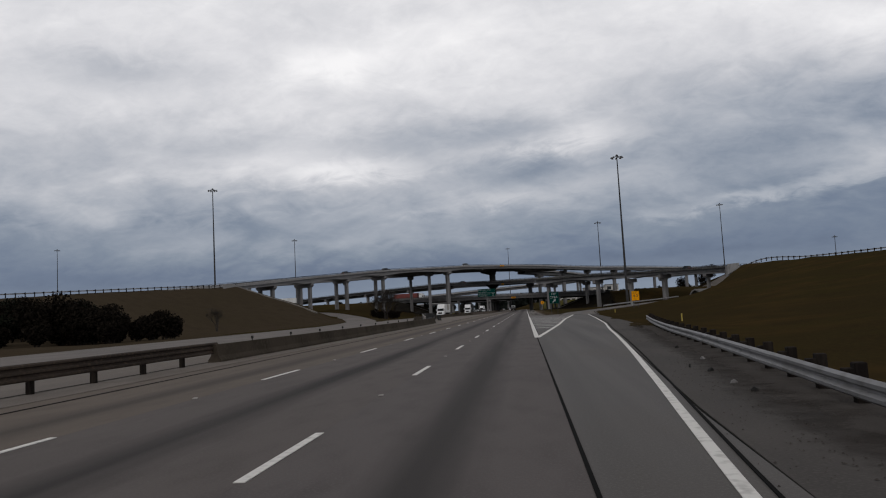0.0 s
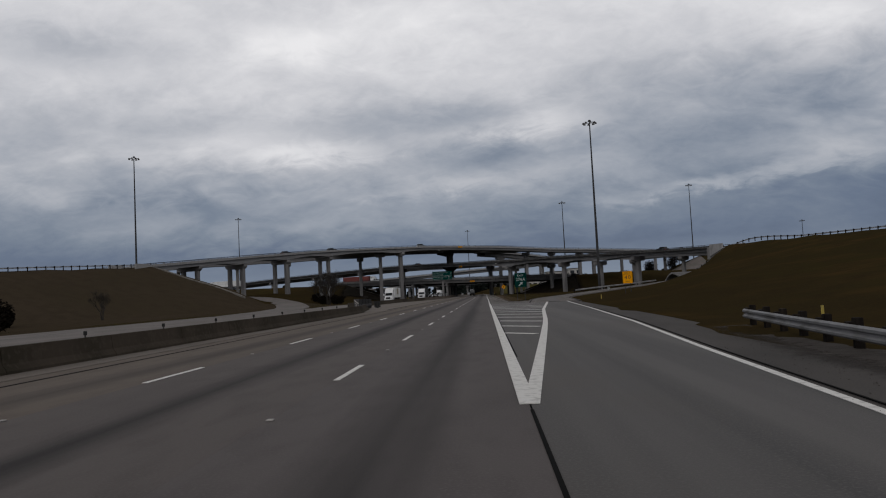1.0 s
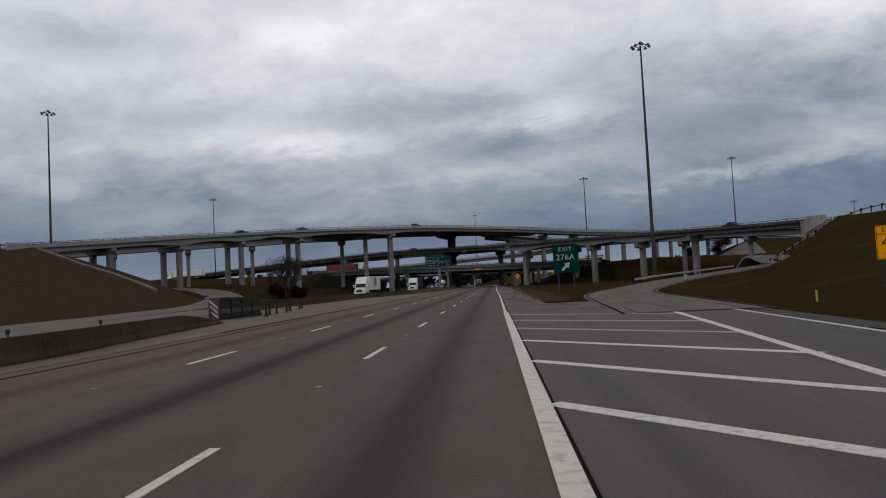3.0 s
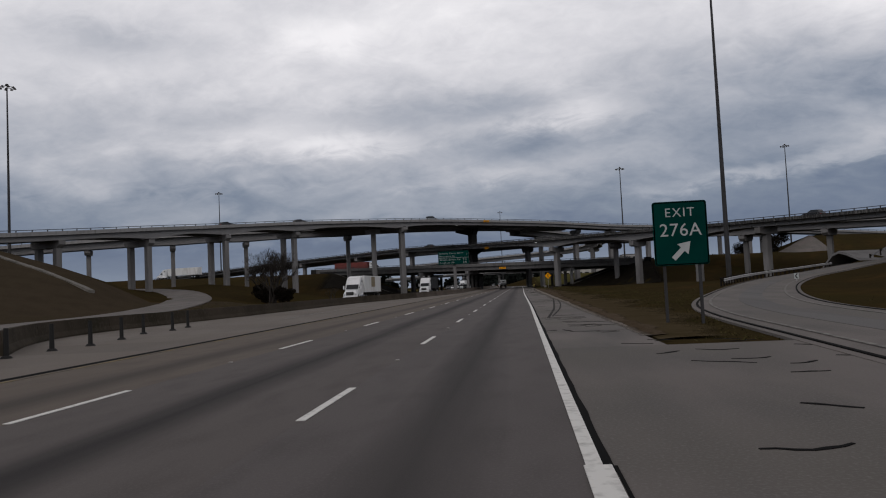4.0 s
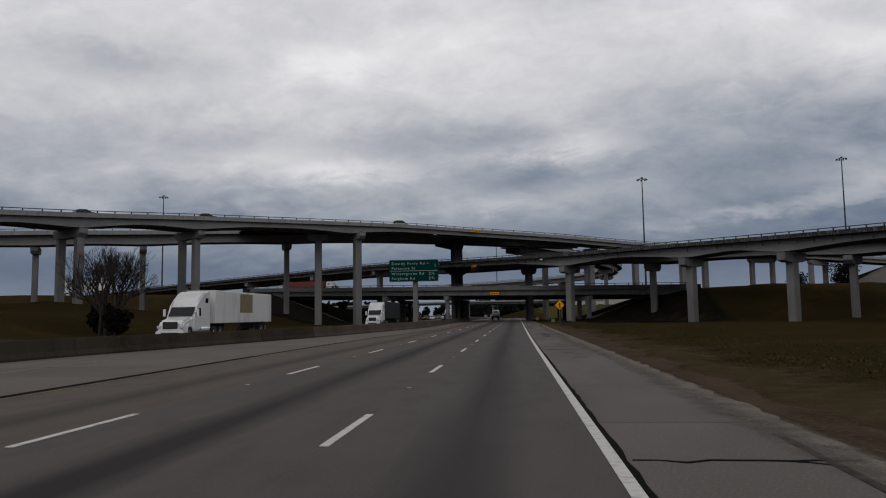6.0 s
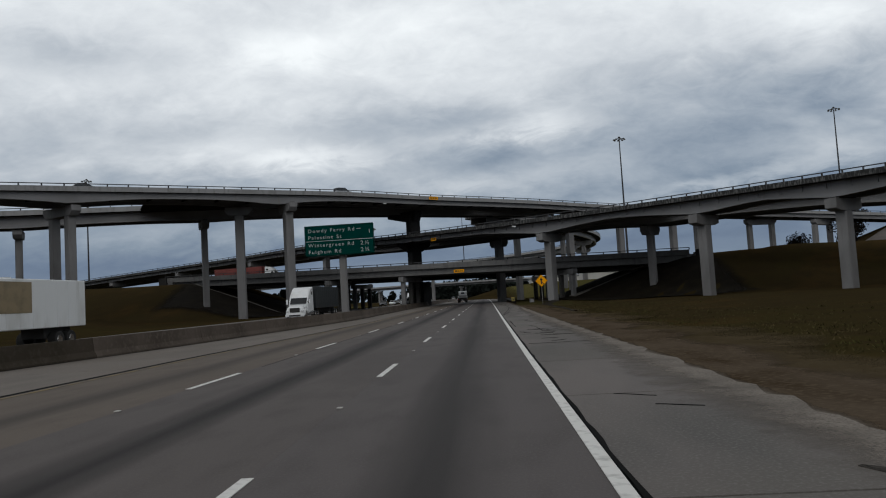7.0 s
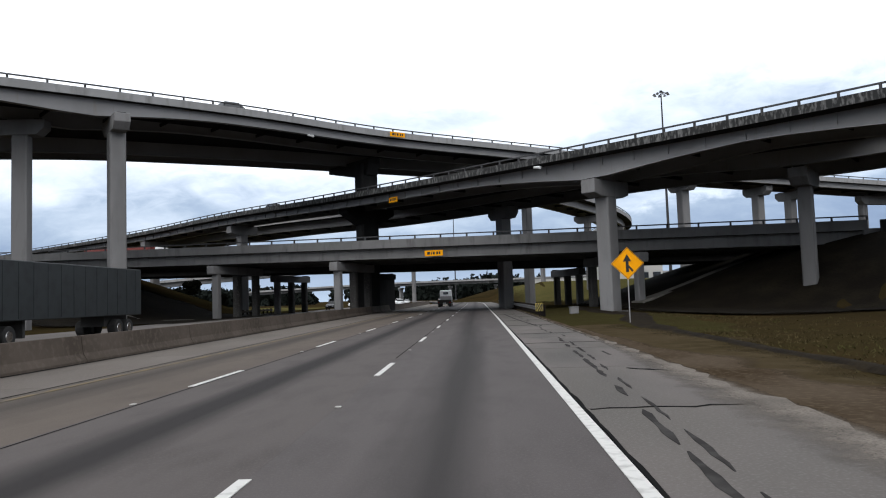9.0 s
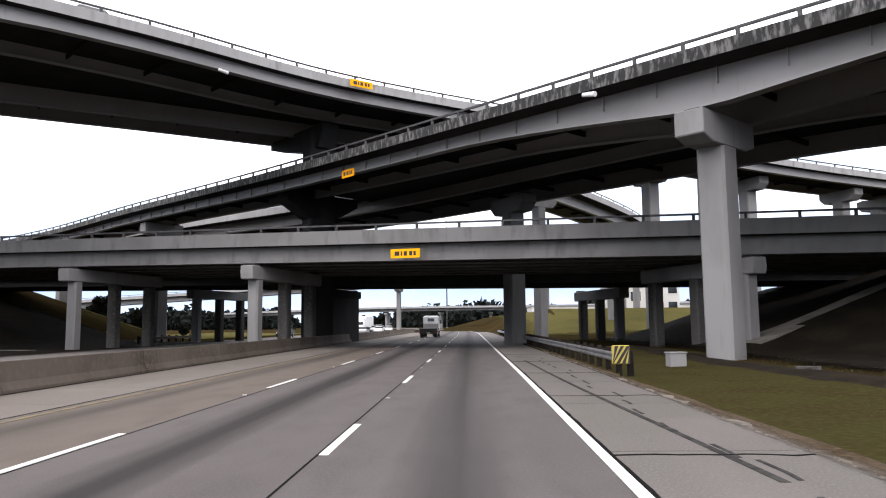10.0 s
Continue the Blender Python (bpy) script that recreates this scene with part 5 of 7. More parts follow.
part("divider_line", box(bmesh.new(), -3.36, 3.36, -0.036, -0.028, -0.05, 0.0), M_WHITE, guide, "white divider")
part("short_bar", box(bmesh.new(), 1.75, 2.15, -0.036, -0.028, 0.98, 1.03), M_WHITE, guide)
part("footing", bevelled(box(bmesh.new(), -0.55, 0.62, -1.2, 2.4, -8.1, -7.10), 0.05), M_BARRIER, guide, "stained concrete footing")
part("post", chamfered_shaft(0.66, 0.6, -8.0, -0.9, 0.06), M_CONCRETE, guide, "thick grey post").matrix_basis = pose(0.12, 0.72, 0)
bm = bmesh.new()
for z in (-0.9, 0.9):
    tube(bm, (-3.1, 0.35, z), (3.5, 0.35, z), 0.06)
    tube(bm, (-3.1, 0.95, z), (3.5, 0.95, z), 0.06)
for k in range(6):
    x = -3.1 + k * 1.1
    tube(bm, (x, 0.35, -0.9), (x, 0.35, 0.9), 0.04)
    tube(bm, (x, 0.35, -0.9), (x + 1.0, 0.95, 0.9), 0.035)
    tube(bm, (x, 0.95, -0.9), (x, 0.35, -0.9), 0.035)
part("truss", bm, M_STEEL, guide, "tubular truss arm")

exit_sign = thing("exit_sign", "green exit number sign on two steel posts in the gore", "road sign", at=pose(8.86, 139.4, 3.22))
part("panel", rounded_panel(1.92, 2.32, 0.04, 0.10), M_GREEN, exit_sign, "green sheeting panel")
part("border", border(1.88, 2.28, 0.035, 0.10), M_WHITE, exit_sign, "white border").matrix_basis = pose(0, -0.026, 0)
letters("EXIT", 0.46, M_WHITE, exit_sign, 0.0, 0.60, -0.028, "CENTER", 0.98, 1.2)
letters("276A", 0.66, M_WHITE, exit_sign, 0.0, -0.10, -0.028, "CENTER", 1.0, 1.06)
prism(arrow := bmesh.new(), [(-0.09, -0.42), (0.09, -0.42), (0.09, 0.06), (0.27, 0.06), (0.0, 0.46), (-0.27, 0.06), (-0.09, 0.06)], 0.012, pose(0.0, -0.028, -0.63, 0, 45, 0))
part("arrow", arrow, M_WHITE, exit_sign, "white slanting arrow")
for x in (-0.62, 0.62):
    bm = bmesh.new()
    box(bm, x - 0.05, x + 0.05, 0.03, 0.045, -3.6, 1.0)
    box(bm, x - 0.05, x + 0.05, 0.115, 0.13, -3.6, 1.0)
    box(bm, x - 0.008, x + 0.008, 0.045, 0.115, -3.6, 1.0)
    part("post", bm, M_MAST, exit_sign, "steel channel post")

speed = thing("advisory_sign", "yellow advisory exit speed sign at the foot of the bank", "road sign", at=pose(21.15, 115.1, 2.55))
part("panel", rounded_panel(1.22, 1.55, 0.03, 0.07), M_YELLOW, speed, "yellow sheeting panel")
part("border", border(1.18, 1.51, 0.022, 0.07), M_BLACK, speed).matrix_basis = pose(0, -0.021, 0)
letters("EXIT", 0.30, M_BLACK, speed, 0, 0.47, -0.022, "CENTER", 1.0, 1.2)
letters("40", 0.66, M_BLACK, speed, 0, -0.22, -0.022, "CENTER", 1.15, 1.15)
letters("MPH", 0.22, M_BLACK, speed, 0, -0.60, -0.022, "CENTER", 1.1, 1.1)
part("divider_line", box(bmesh.new(), -0.57, 0.57, -0.024, -0.016, 0.37, 0.395), M_BLACK, speed)
for x in (-0.35, 0.35):
    part("post", tube(bmesh.new(), (x, 0.06, -3.2), (x, 0.06, 0.75), 0.04), M_MAST, speed)

merge = thing("merge_sign", "yellow diamond merge warning sign on a thin post", "road sign", at=pose(10.26, 303.0, 3.14))
r = 0.86
part("panel", bevelled(prism(bmesh.new(), [(0, r), (-r, 0), (0, -r), (r, 0)], 0.03), 0.008), M_YELLOW, merge, "yellow diamond panel")
bm = bmesh.new()
for p, q in (((0, r - 0.05), (-r + 0.05, 0)), ((-r + 0.05, 0), (0, -r + 0.05)), ((0, -r + 0.05), (r - 0.05, 0)), ((r - 0.05, 0), (0, r - 0.05))):
    tube(bm, (p[0], -0.016, p[1]), (q[0], -0.016, q[1]), 0.011, None, 4)
part("border", bm, M_BLACK, merge)
bm = bmesh.new()
prism(bm, [(-0.075, -0.46), (0.075, -0.46), (0.075, 0.10), (0.22, 0.10), (0.0, 0.48), (-0.22, 0.10), (-0.075, 0.10)], 0.012, pose(-0.02, -0.022, 0))
prism(bm, [(0.06, -0.08), (0.06, -0.22), (0.24, -0.46), (0.33, -0.38)], 0.012, pose(-0.02, -0.024, 0))
part("arrow", bm, M_BLACK, merge, "black merging arrow")
part("post", tube(bmesh.new(), (0, 0.05, -3.6), (0, 0.05, 0.5), 0.032), M_STEEL, merge)

marker = thing("object_marker", "yellow and black striped marker on the guardrail end", "road sign", at=pose(6.85, 318.6, 0.72))
part("panel", bevelled(box(bmesh.new(), -0.29, 0.29, -0.05, 0.05, -0.30, 0.30), 0.03), M_YELLOW_OLD, marker)
for k in range(5):
    c = -0.50 + k * 0.19
    ring = [(max(-0.28, min(0.28, c + u)), z) for u, z in ((-0.055, -0.28), (0.055, -0.28), (0.415, 0.28), (0.305, 0.28))]
    part("stripe", prism(bmesh.new(), ring, 0.012, pose(0, -0.056, 0)), M_BLACK, marker)
part("mount", tube(bmesh.new(), (0, 0.06, -0.9), (0, 0.06, 0.2), 0.04), M_POST, marker)


def clearance_sign(at, w, h):
    ob = thing("clearance_sign", "small yellow clearance plate fixed to the bridge girder", "road sign", "clearance plates", at=at)
    part("plate", rounded_panel(w, h, 0.04, 0.05, 2), M_YELLOW, ob)
    for x0, x1 in ((-0.36, -0.20), (-0.15, -0.10), (-0.05, 0.06), (0.14, 0.24), (0.28, 0.36)):
        part("legend_bar", box(bmesh.new(), x0 * w, x1 * w, -0.03, -0.02, -0.24 * h, 0.24 * h), M_BLACK, ob)


clearance_sign(pose(-2.3, 343.78, 6.58, 0, 0, -14), 2.1, 0.62)
clearance_sign(pose(-7.2, 356.55, 22.85, 0, 0, 36), 2.2, 0.62)
clearance_sign(pose(-7.3, 350.2, 13.55, 0, 0, -47), 1.7, 0.62)

chev = thing("chevron_sign", "small white chevron curve sign beside the exit ramp", "road sign", at=pose(31.4, 191.0, 1.05, 0, 0, -35))
part("panel", rounded_panel(0.46, 0.6, 0.02, 0.04, 2), M_WHITE, chev)
prism(cb := bmesh.new(), [(0.16, 0.25), (0.02, 0.25), (-0.16, 0), (0.02, -0.25), (0.16, -0.25), (-0.02, 0)], 0.01, pose(0, -0.016, 0))
part("chevron", cb, M_BLACK, chev)
part("post", tube(bmesh.new(), (0, 0.03, -1.3), (0, 0.03, 0.24), 0.03), M_STEEL, chev)
for k, (x, y) in enumerate(((17.7, 115), (14.3, 47))):
    d = thing("delineator", "short faded yellow delineator post in the grass", "post", "delineators", at=pose(x, y, land(x, y)))
    part("shaft", bevelled(box(bmesh.new(), -0.05, 0.05, -0.015, 0.015, -0.2, 0.55), 0.006), M_YELLOW_OLD, d)

# ---- high-mast lights ----


def high_mast(height):
    ob = thing("high_mast_light", "very tall tapered steel mast with a ring of floodlights", "street light", "high-mast lights")
    part("pole", tube(bmesh.new(), (0, 0, -0.5), (0, 0, height - 0.6), 0.42, 0.16, 12), M_MAST, ob)
    part("base_flange", tube(bmesh.new(), (0, 0, -0.3), (0, 0, 0.35), 0.75, 0.70, 12), M_CONCRETE, ob)
    bm = bmesh.new()
    bmesh.ops.create_uvsphere(bm, u_segments=10, v_segments=6, radius=0.42)
    bmesh.ops.scale(bm, vec=(1, 1, 0.75), verts=bm.verts)
    part("hood", bm, M_LAMP, ob).matrix_basis = pose(0, 0, height)
    bm = bmesh.new()
    n = 12
    for k in range(n):
        a, b = 2 * math.pi * k / n, 2 * math.pi * (k + 1) / n
        tube(bm, (1.15 * math.cos(a), 1.15 * math.sin(a), height - 0.55), (1.15 * math.cos(b), 1.15 * math.sin(b), height - 0.55), 0.06, None, 6)
        if k % 3 == 0:
            tube(bm, (0.15 * math.cos(a), 0.15 * math.sin(a), height - 0.1), (1.15 * math.cos(a), 1.15 * math.sin(a), height - 0.55), 0.05, None, 6)
    part("ring", bm, M_LAMP, ob)
    first = None
    for k in range(8):
        a = 2 * math.pi * k / 8
        at = Matrix.Translation((1.75 * math.cos(a), 1.75 * math.sin(a), height - 0.72)) @ Matrix.Rotation(a, 4, "Z")
        if first is None:
            bm = bmesh.new()
            tube(bm, (-0.55, 0, 0.17), (0, 0, 0.12), 0.05, None, 6)
            tube(bm, (0, 0, -0.18), (0, 0, 0.22), 0.42, 0.16, 10)
            first = part("floodlight", bm, M_LAMP, ob)
            lens = part("lens", tube(bmesh.new(), (0, 0, -0.26), (0, 0, -0.17), 0.30, 0.40, 10), M_LENS, first, "clear lamp glass")
            first.matrix_basis = at
        else:
            copy_thing(first, at)
    return ob


for x, y, top in ((-124.8, 283.5, 58.3), (-154.3, 484, 57.2), (50.6, 447.6, 51.7), (35.6, 230.5, 49.1), (127.6, 460.5, 59.5), (-10.4, 700, 59.6), (-342.5, 500, 63.3), (234, 559, 41.9)):
    base = land(x, y) if abs(x) < 300 else 0.0
    high_mast(top - base).matrix_basis = pose(x, y, base)

# ---- vehicles ----
SIDE = pose(0, 0, 0, 0, 0, 90)  # turns a side outline (length, height) so that it runs along y


def side_body(ring, width, bev=0.06):
    return bevelled(prism(bmesh.new(), ring, width, SIDE), bev, 2)


def wheel(parent, x, y, r=0.5, w=0.28, rim=None):
    s = 1 if x > 0 else -1
    bm = bmesh.new()
    tube(bm, (-w / 2, 0, 0), (w / 2, 0, 0), r, r, 18)
    bmesh.ops.bevel(bm, geom=[e for e in bm.edges if abs(e.verts[0].co.x - e.verts[1].co.x) < 1e-4], offset=0.04, segments=1, affect="EDGES")
    ob = part("wheel", bm, M_TYRE, parent, "black tyre")
    ob.matrix_basis = pose(x, y, r)
    part("rim", tube(bmesh.new(), (s * w * 0.42, 0, 0), (s * (w * 0.5 + 0.012), 0, 0), r * 0.58, r * 0.50, 14), rim or M_CHROME, ob)
    return ob


def semi_truck(label, at, trailer_mat, trailer_label, panel=False, group="lorries"):
    """A conventional tractor with a box trailer; it heads along local +y, the bumper at y = 0."""
    ob = thing("semi_truck", label, "truck", group, at=at)
    hood = side_body([(-0.05, 0.62), (-0.12, 1.15), (-0.35, 1.50), (-1.75, 1.78), (-1.95, 0.62)], 2.05, 0.14)
    part("bonnet", hood, M_TRUCKWHITE, ob, "white sloping bonnet")
    cab = side_body([(-1.7, 0.62), (-1.72, 1.80), (-2.45, 2.62), (-2.85, 3.28), (-3.7, 3.82), (-4.6, 3.95), (-4.9, 3.95), (-5.05, 0.72)], 2.34, 0.12)
    part("cab", cab, M_TRUCKWHITE, ob, "white aerodynamic sleeper cab")
    bm = prism(bmesh.new(), [(-1.76, 1.84), (-2.40, 2.58), (-2.44, 2.58), (-1.82, 1.84)], 2.02, SIDE @ pose(0.05, 0, 0.03))
    part("windscreen", bm, M_GLASS, ob, "dark windscreen")
    for s in (-1, 1):
        bm = prism(bmesh.new(), [(-2.05, 1.92), (-2.50, 2.52), (-3.05, 2.52), (-3.05, 1.86)], 0.03, Matrix.Translation((s * 1.175, 0, 0)) @ SIDE)
        part("side_window", bm, M_GLASS, ob)
        bm = prism(bmesh.new(), [(-3.9, 2.95), (-3.95, 3.35), (-4.45, 3.35), (-4.45, 2.95)], 0.03, Matrix.Translation((s * 1.175, 0, 0)) @ SIDE)
        part("sleeper_window", bm, M_GLASS, ob)
        part("headlamp", bevelled(box(bmesh.new(), s * 0.92 - 0.17, s * 0.92 + 0.17, -0.22, -0.02, 0.88, 1.12), 0.05), M_HEADLAMP, ob)
        m = part("mirror", bevelled(box(bmesh.new(), s * 1.42 - 0.10, s * 1.42 + 0.10, -1.98, -1.86, 1.85, 2.45), 0.03), M_TRUCKWHITE, ob)
        part("mirror_arm", tube(bmesh.new(), (s * 1.1, -1.95, 2.1), (s * 1.42, -1.92, 2.15), 0.025, None, 6), M_CHASSIS, m)
        part("fuel_tank", tube(bmesh.new(), (s * 0.98, -4.6, 0.72), (s * 0.98, -3.0, 0.72), 0.32, None, 14), M_CHROME, ob)
        fender = side_body([(-0.45, 0.55), (-0.55, 1.05), (-0.95, 1.28), (-1.45, 1.12), (-1.70, 0.62), (-1.55, 0.62), (-1.35, 0.98), (-0.95, 1.10), (-0.68, 0.95), (-0.6, 0.55)], 0.36, 0.03)
        part("wing", fender, M_TRUCKWHITE, ob).matrix_basis = pose(s * 1.02, 0, 0)
        wheel(ob, s * 1.02, -1.05, 0.50, 0.30)
        for y in (-5.75, -7.05, -17.4, -18.65):
            wheel(ob, s * 0.98, y, 0.50, 0.52)
    part("grille", bevelled(box(bmesh.new(), -0.62, 0.62, -0.10, 0.0, 0.86, 1.42), 0.05), M_CHASSIS, ob, "dark grille")
    part("bumper", bevelled(box(bmesh.new(), -1.18, 1.18, -0.35, 0.06, 0.34, 0.74), 0.09, 2), M_TRUCKWHITE, ob)
    part("lower_intake", box(bmesh.new(), -0.7, 0.7, 0.055, 0.07, 0.42, 0.58), M_CHASSIS, ob)
    part("frame", box(bmesh.new(), -0.45, 0.45, -8.2, -1.9, 0.62, 0.98), M_CHASSIS, ob)
    trailer = part("trailer", bevelled(box(bmesh.new(), -1.29, 1.29, -20.2, -5.75, 1.22, 4.08), 0.04), trailer_mat, ob, trailer_label)
    seam = None
    for k in range(12):
        for s in (-1, 1):
            at = pose(s * 1.295, -6.47 - k * 1.18, 2.65)
            if seam is None:
                seam = part("panel_seam", box(bmesh.new(), -0.010, 0.010, -0.02, 0.02, -1.35, 1.35), trailer_mat, trailer)
                seam.matrix_basis = at
            else:
                copy_thing(seam, at)
    if panel:
        part("printed_panel", box(bmesh.new(), -1.315, -1.30, -14.6, -11.4, 2.15, 3.9), M_TAN, trailer, "tan printed panel")
        part("printed_panel", box(bmesh.new(), 1.30, 1.315, -14.6, -11.4, 2.15, 3.9), M_TAN, trailer, "tan printed panel")
    part("landing_gear", box(bmesh.new(), -0.8, 0.8, -8.9, -8.7, 0.35, 1.24), M_CHASSIS, ob)
    part("bogie", box(bmesh.new(), -0.7, 0.7, -19.4, -16.6, 0.6, 1.24), M_CHASSIS, ob)
    return ob


semi_truck("white sleeper-cab lorry with a dark trailer beyond the median barrier", pose(-20.6, 290.0, 0.06, 0, 0, 180), M_TRAILER_DARK, "dark tarpaulin-sided trailer")
semi_truck("white lorry with a white trailer and tan panel beyond the barrier", pose(-24.6, 228.5, 0.06, 0, 0, 180), M_TRAILER, "white box trailer", True)
semi_truck("lorry with a faded red container on the low overpass", pose(-50, 391.5, 8.55, 0, 0, -104), M_RED, "faded red container")

semi_truck("white lorry with a white trailer on the far approach road", pose(-141, 390.5, land(-141, 390.5) + 0.04, 0, 0, 76), M_TRAILER, "white box trailer")

# flatbed lorry in the middle lane
flat_truck = thing("flatbed_truck", "white-cabbed flatbed lorry with a dark bed in the middle lane", "truck", at=pose(-3.6, 394, 0.0))
part("bed", bevelled(box(bmesh.new(), -1.22, 1.22, 0.0, 6.4, 0.98, 1.22), 0.03), M_CHASSIS, flat_truck, "dark flat bed")
part("bed_deck", box(bmesh.new(), -1.16, 1.16, 0.05, 6.35, 1.224, 1.25), M_ALU, flat_truck, "worn grey bed planks")
part("tail_board", bevelled(box(bmesh.new(), -1.22, 1.22, -0.08, 0.0, 0.50, 1.26), 0.02), M_CHASSIS, flat_truck)
part("under_frame", box(bmesh.new(), -0.5, 0.5, 0.1, 8.4, 0.55, 0.97), M_CHASSIS, flat_truck)
cabf = side_body([(6.6, 0.8), (6.55, 2.95), (7.6, 3.05), (8.3, 2.75), (8.9, 1.9), (9.9, 1.65), (10.1, 0.7)], 2.2, 0.10)
part("cab", cabf, M_TRUCKWHITE, flat_truck, "white cab")
part("rear_window", bevelled(box(bmesh.new(), -0.48, 0.48, 6.50, 6.56, 2.25, 2.68), 0.02), M_GLASS, flat_truck)
part("headboard", box(bmesh.new(), -1.1, 1.1, 6.40, 6.46, 1.25, 1.9), M_ALU, flat_truck)
for s in (-1, 1):
    part("tail_lamp", bevelled(box(bmesh.new(), s * 1.0 - 0.12, s * 1.0 + 0.12, -0.11, -0.07, 0.72, 0.86), 0.02), M_TAILLAMP, flat_truck)
    part("mirror", bevelled(box(bmesh.new(), s * 1.32 - 0.11, s * 1.32 + 0.11, 8.2, 8.3, 1.9, 2.5), 0.03), M_CHASSIS, flat_truck)
    part("mud_flap", box(bmesh.new(), s * 0.85 - 0.3, s * 0.85 + 0.3, 0.35, 0.38, 0.2, 0.95), M_TYRE, flat_truck)
    for y in (1.2, 2.4, 8.9):
        wheel(flat_truck, s * 0.95, y, 0.48, 0.45)
part("plate_bar", box(bmesh.new(), -0.25, 0.25, -0.10, -0.078, 0.6, 0.72), M_TRUCKWHITE, flat_truck)


def car(label, at, paint, tall=0.0, group="cars"):
    ob = thing("car", label, "car", group, at=at)
    low = side_body([(-2.25, 0.35), (-2.3, 0.75), (-2.1, 0.98 + tall * 0.3), (1.2, 1.0 + tall * 0.3), (2.1, 0.82), (2.28, 0.62), (2.25, 0.35)], 1.78, 0.09)
    part("body", low, paint, ob)
    top = side_body([(-2.0 + tall * 0.2, 0.95 + tall * 0.3), (-1.5 - tall * 0.4, 1.42 + tall * 0.5), (0.1, 1.46 + tall * 0.5), (1.0, 0.97 + tall * 0.3)], 1.52, 0.10)
    part("cabin_glass", top, M_GLASS, ob, "dark glazed cabin")
    roof = side_body([(-1.45 - tall * 0.4, 1.40 + tall * 0.5), (-1.35 - tall * 0.4, 1.47 + tall * 0.5), (0.0, 1.49 + tall * 0.5), (0.15, 1.42 + tall * 0.5)], 1.42, 0.02)
    part("roof", roof, paint, ob)
    for s in (-1, 1):
        wheel(ob, s * 0.80, -1.4, 0.33, 0.2)
        wheel(ob, s * 0.80, 1.4, 0.33, 0.2)
        part("tail_lamp", box(bmesh.new(), s * 0.66 - 0.16, s * 0.66 + 0.16, -2.31, -2.22, 0.70, 0.86), M_TAILLAMP, ob)
        part("headlamp", box(bmesh.new(), s * 0.62 - 0.18, s * 0.62 + 0.18, 2.12, 2.24, 0.62, 0.76), M_HEADLAMP, ob)
    return ob


def on_deck(line, u, side, back=False):
    """A pose on a deck, u of the way along, side metres right of the middle, on the road surface."""
    path = spline(line, 2.0)
    i = min(len(path) - 2, int(u * (len(path) - 1)))
    d = path[i + 1] - path[i]
    r = sides_of(path)[i]
    yaw = math.degrees(math.atan2(-d.x, d.y)) + (180 if back else 0)
    pitch = math.degrees(math.atan2(d.z, math.hypot(d.x, d.y))) * (-1 if back else 1)
    p = path[i] + r * side
    return pose(p.x, p.y, p.z - 1.02, pitch, 0, yaw)


car("dark saloon car crossing the tall flyover", on_deck(A_LINE, 0.165, 1.6), M_CARDARK)
car("dark saloon car crossing the tall flyover", on_deck(A_LINE, 0.225, 1.6), M_CARDARK)
car("pale pickup car crossing the tall flyover", on_deck(A_LINE, 0.335, 1.6), M_CARGREY, 0.8)
car("dark car on the lower flyover", on_deck(B_LINE, 0.06, -1.0), M_CARDARK, 0.3)
car("dark car on the lower flyover", on_deck(B_LINE, 0.40, -1.0), M_CARDARK)
for k, (x, y, paint, tall) in enumerate(((-5.7, 470, M_CARGREY, 0.5), (-2.6, 540, M_CARDARK, 0.6), (1.0, 610, M_CARGREY, 0.2), (-20, 430, M_CARGREY, 0.3), (-24.5, 455, M_CARDARK, 0.7), (-19.5, 480, M_TRUCKWHITE, 0.6),
                                         (-23, 512, M_CARGREY, 0.0), (-26, 405, M_CARDARK, 0.4), (-30, 500, M_TRUCKWHITE, 0.8), (-17.6, 388, M_CARDARK, 0.9))):
    car("distant car in traffic beyond the bridges", pose(x + curve_x(y), y, 0.07 if x < -10 else 0.0, 0, 0, 0 if x > -10 else 180), paint, tall, "distant traffic")

rngt = random.Random(31)
for k in range(22):
    y = 402 + k * 10 + rngt.uniform(-4, 4)
    lane = rngt.choice((-17.5, -21, -24.5, -28))
    car("distant car in heavy traffic beyond the bridges", pose(lane + curve_x(y), y, 0.07, 0, 0, 180), rngt.choice((M_TRUCKWHITE, M_CARGREY, M_CARDARK, M_TRUCKWHITE)), rngt.choice((0.0, 0.4, 0.8)), "distant traffic")
semi_truck("white lorry in distant traffic beyond the bridges", pose(-24.6 + curve_x(478), 478, 0.06, 0, 0, 180), M_TRAILER, "white box trailer")

# ---- trees and scrub ----


def branch(bm, p, d, length, r, level, rng, spread=0.6, twigs=None):
    q = p + d * length
    tube(bm if level > 1 or twigs is None else twigs, p, q, r, r * 0.68, 6 if r > 0.05 else 3, False)
    if level == 0:
        return
    for k in range(rng.choice((2, 3, 3))):
        turn = Vector((rng.uniform(-1, 1), rng.uniform(-1, 1), rng.uniform(-0.2, 0.9))).normalized()
        branch(bm, p.lerp(q, rng.uniform(0.75, 1.0)), (d + turn * spread).normalized(), length * rng.uniform(0.62, 0.86), r * 0.62, level - 1, rng, spread, twigs)


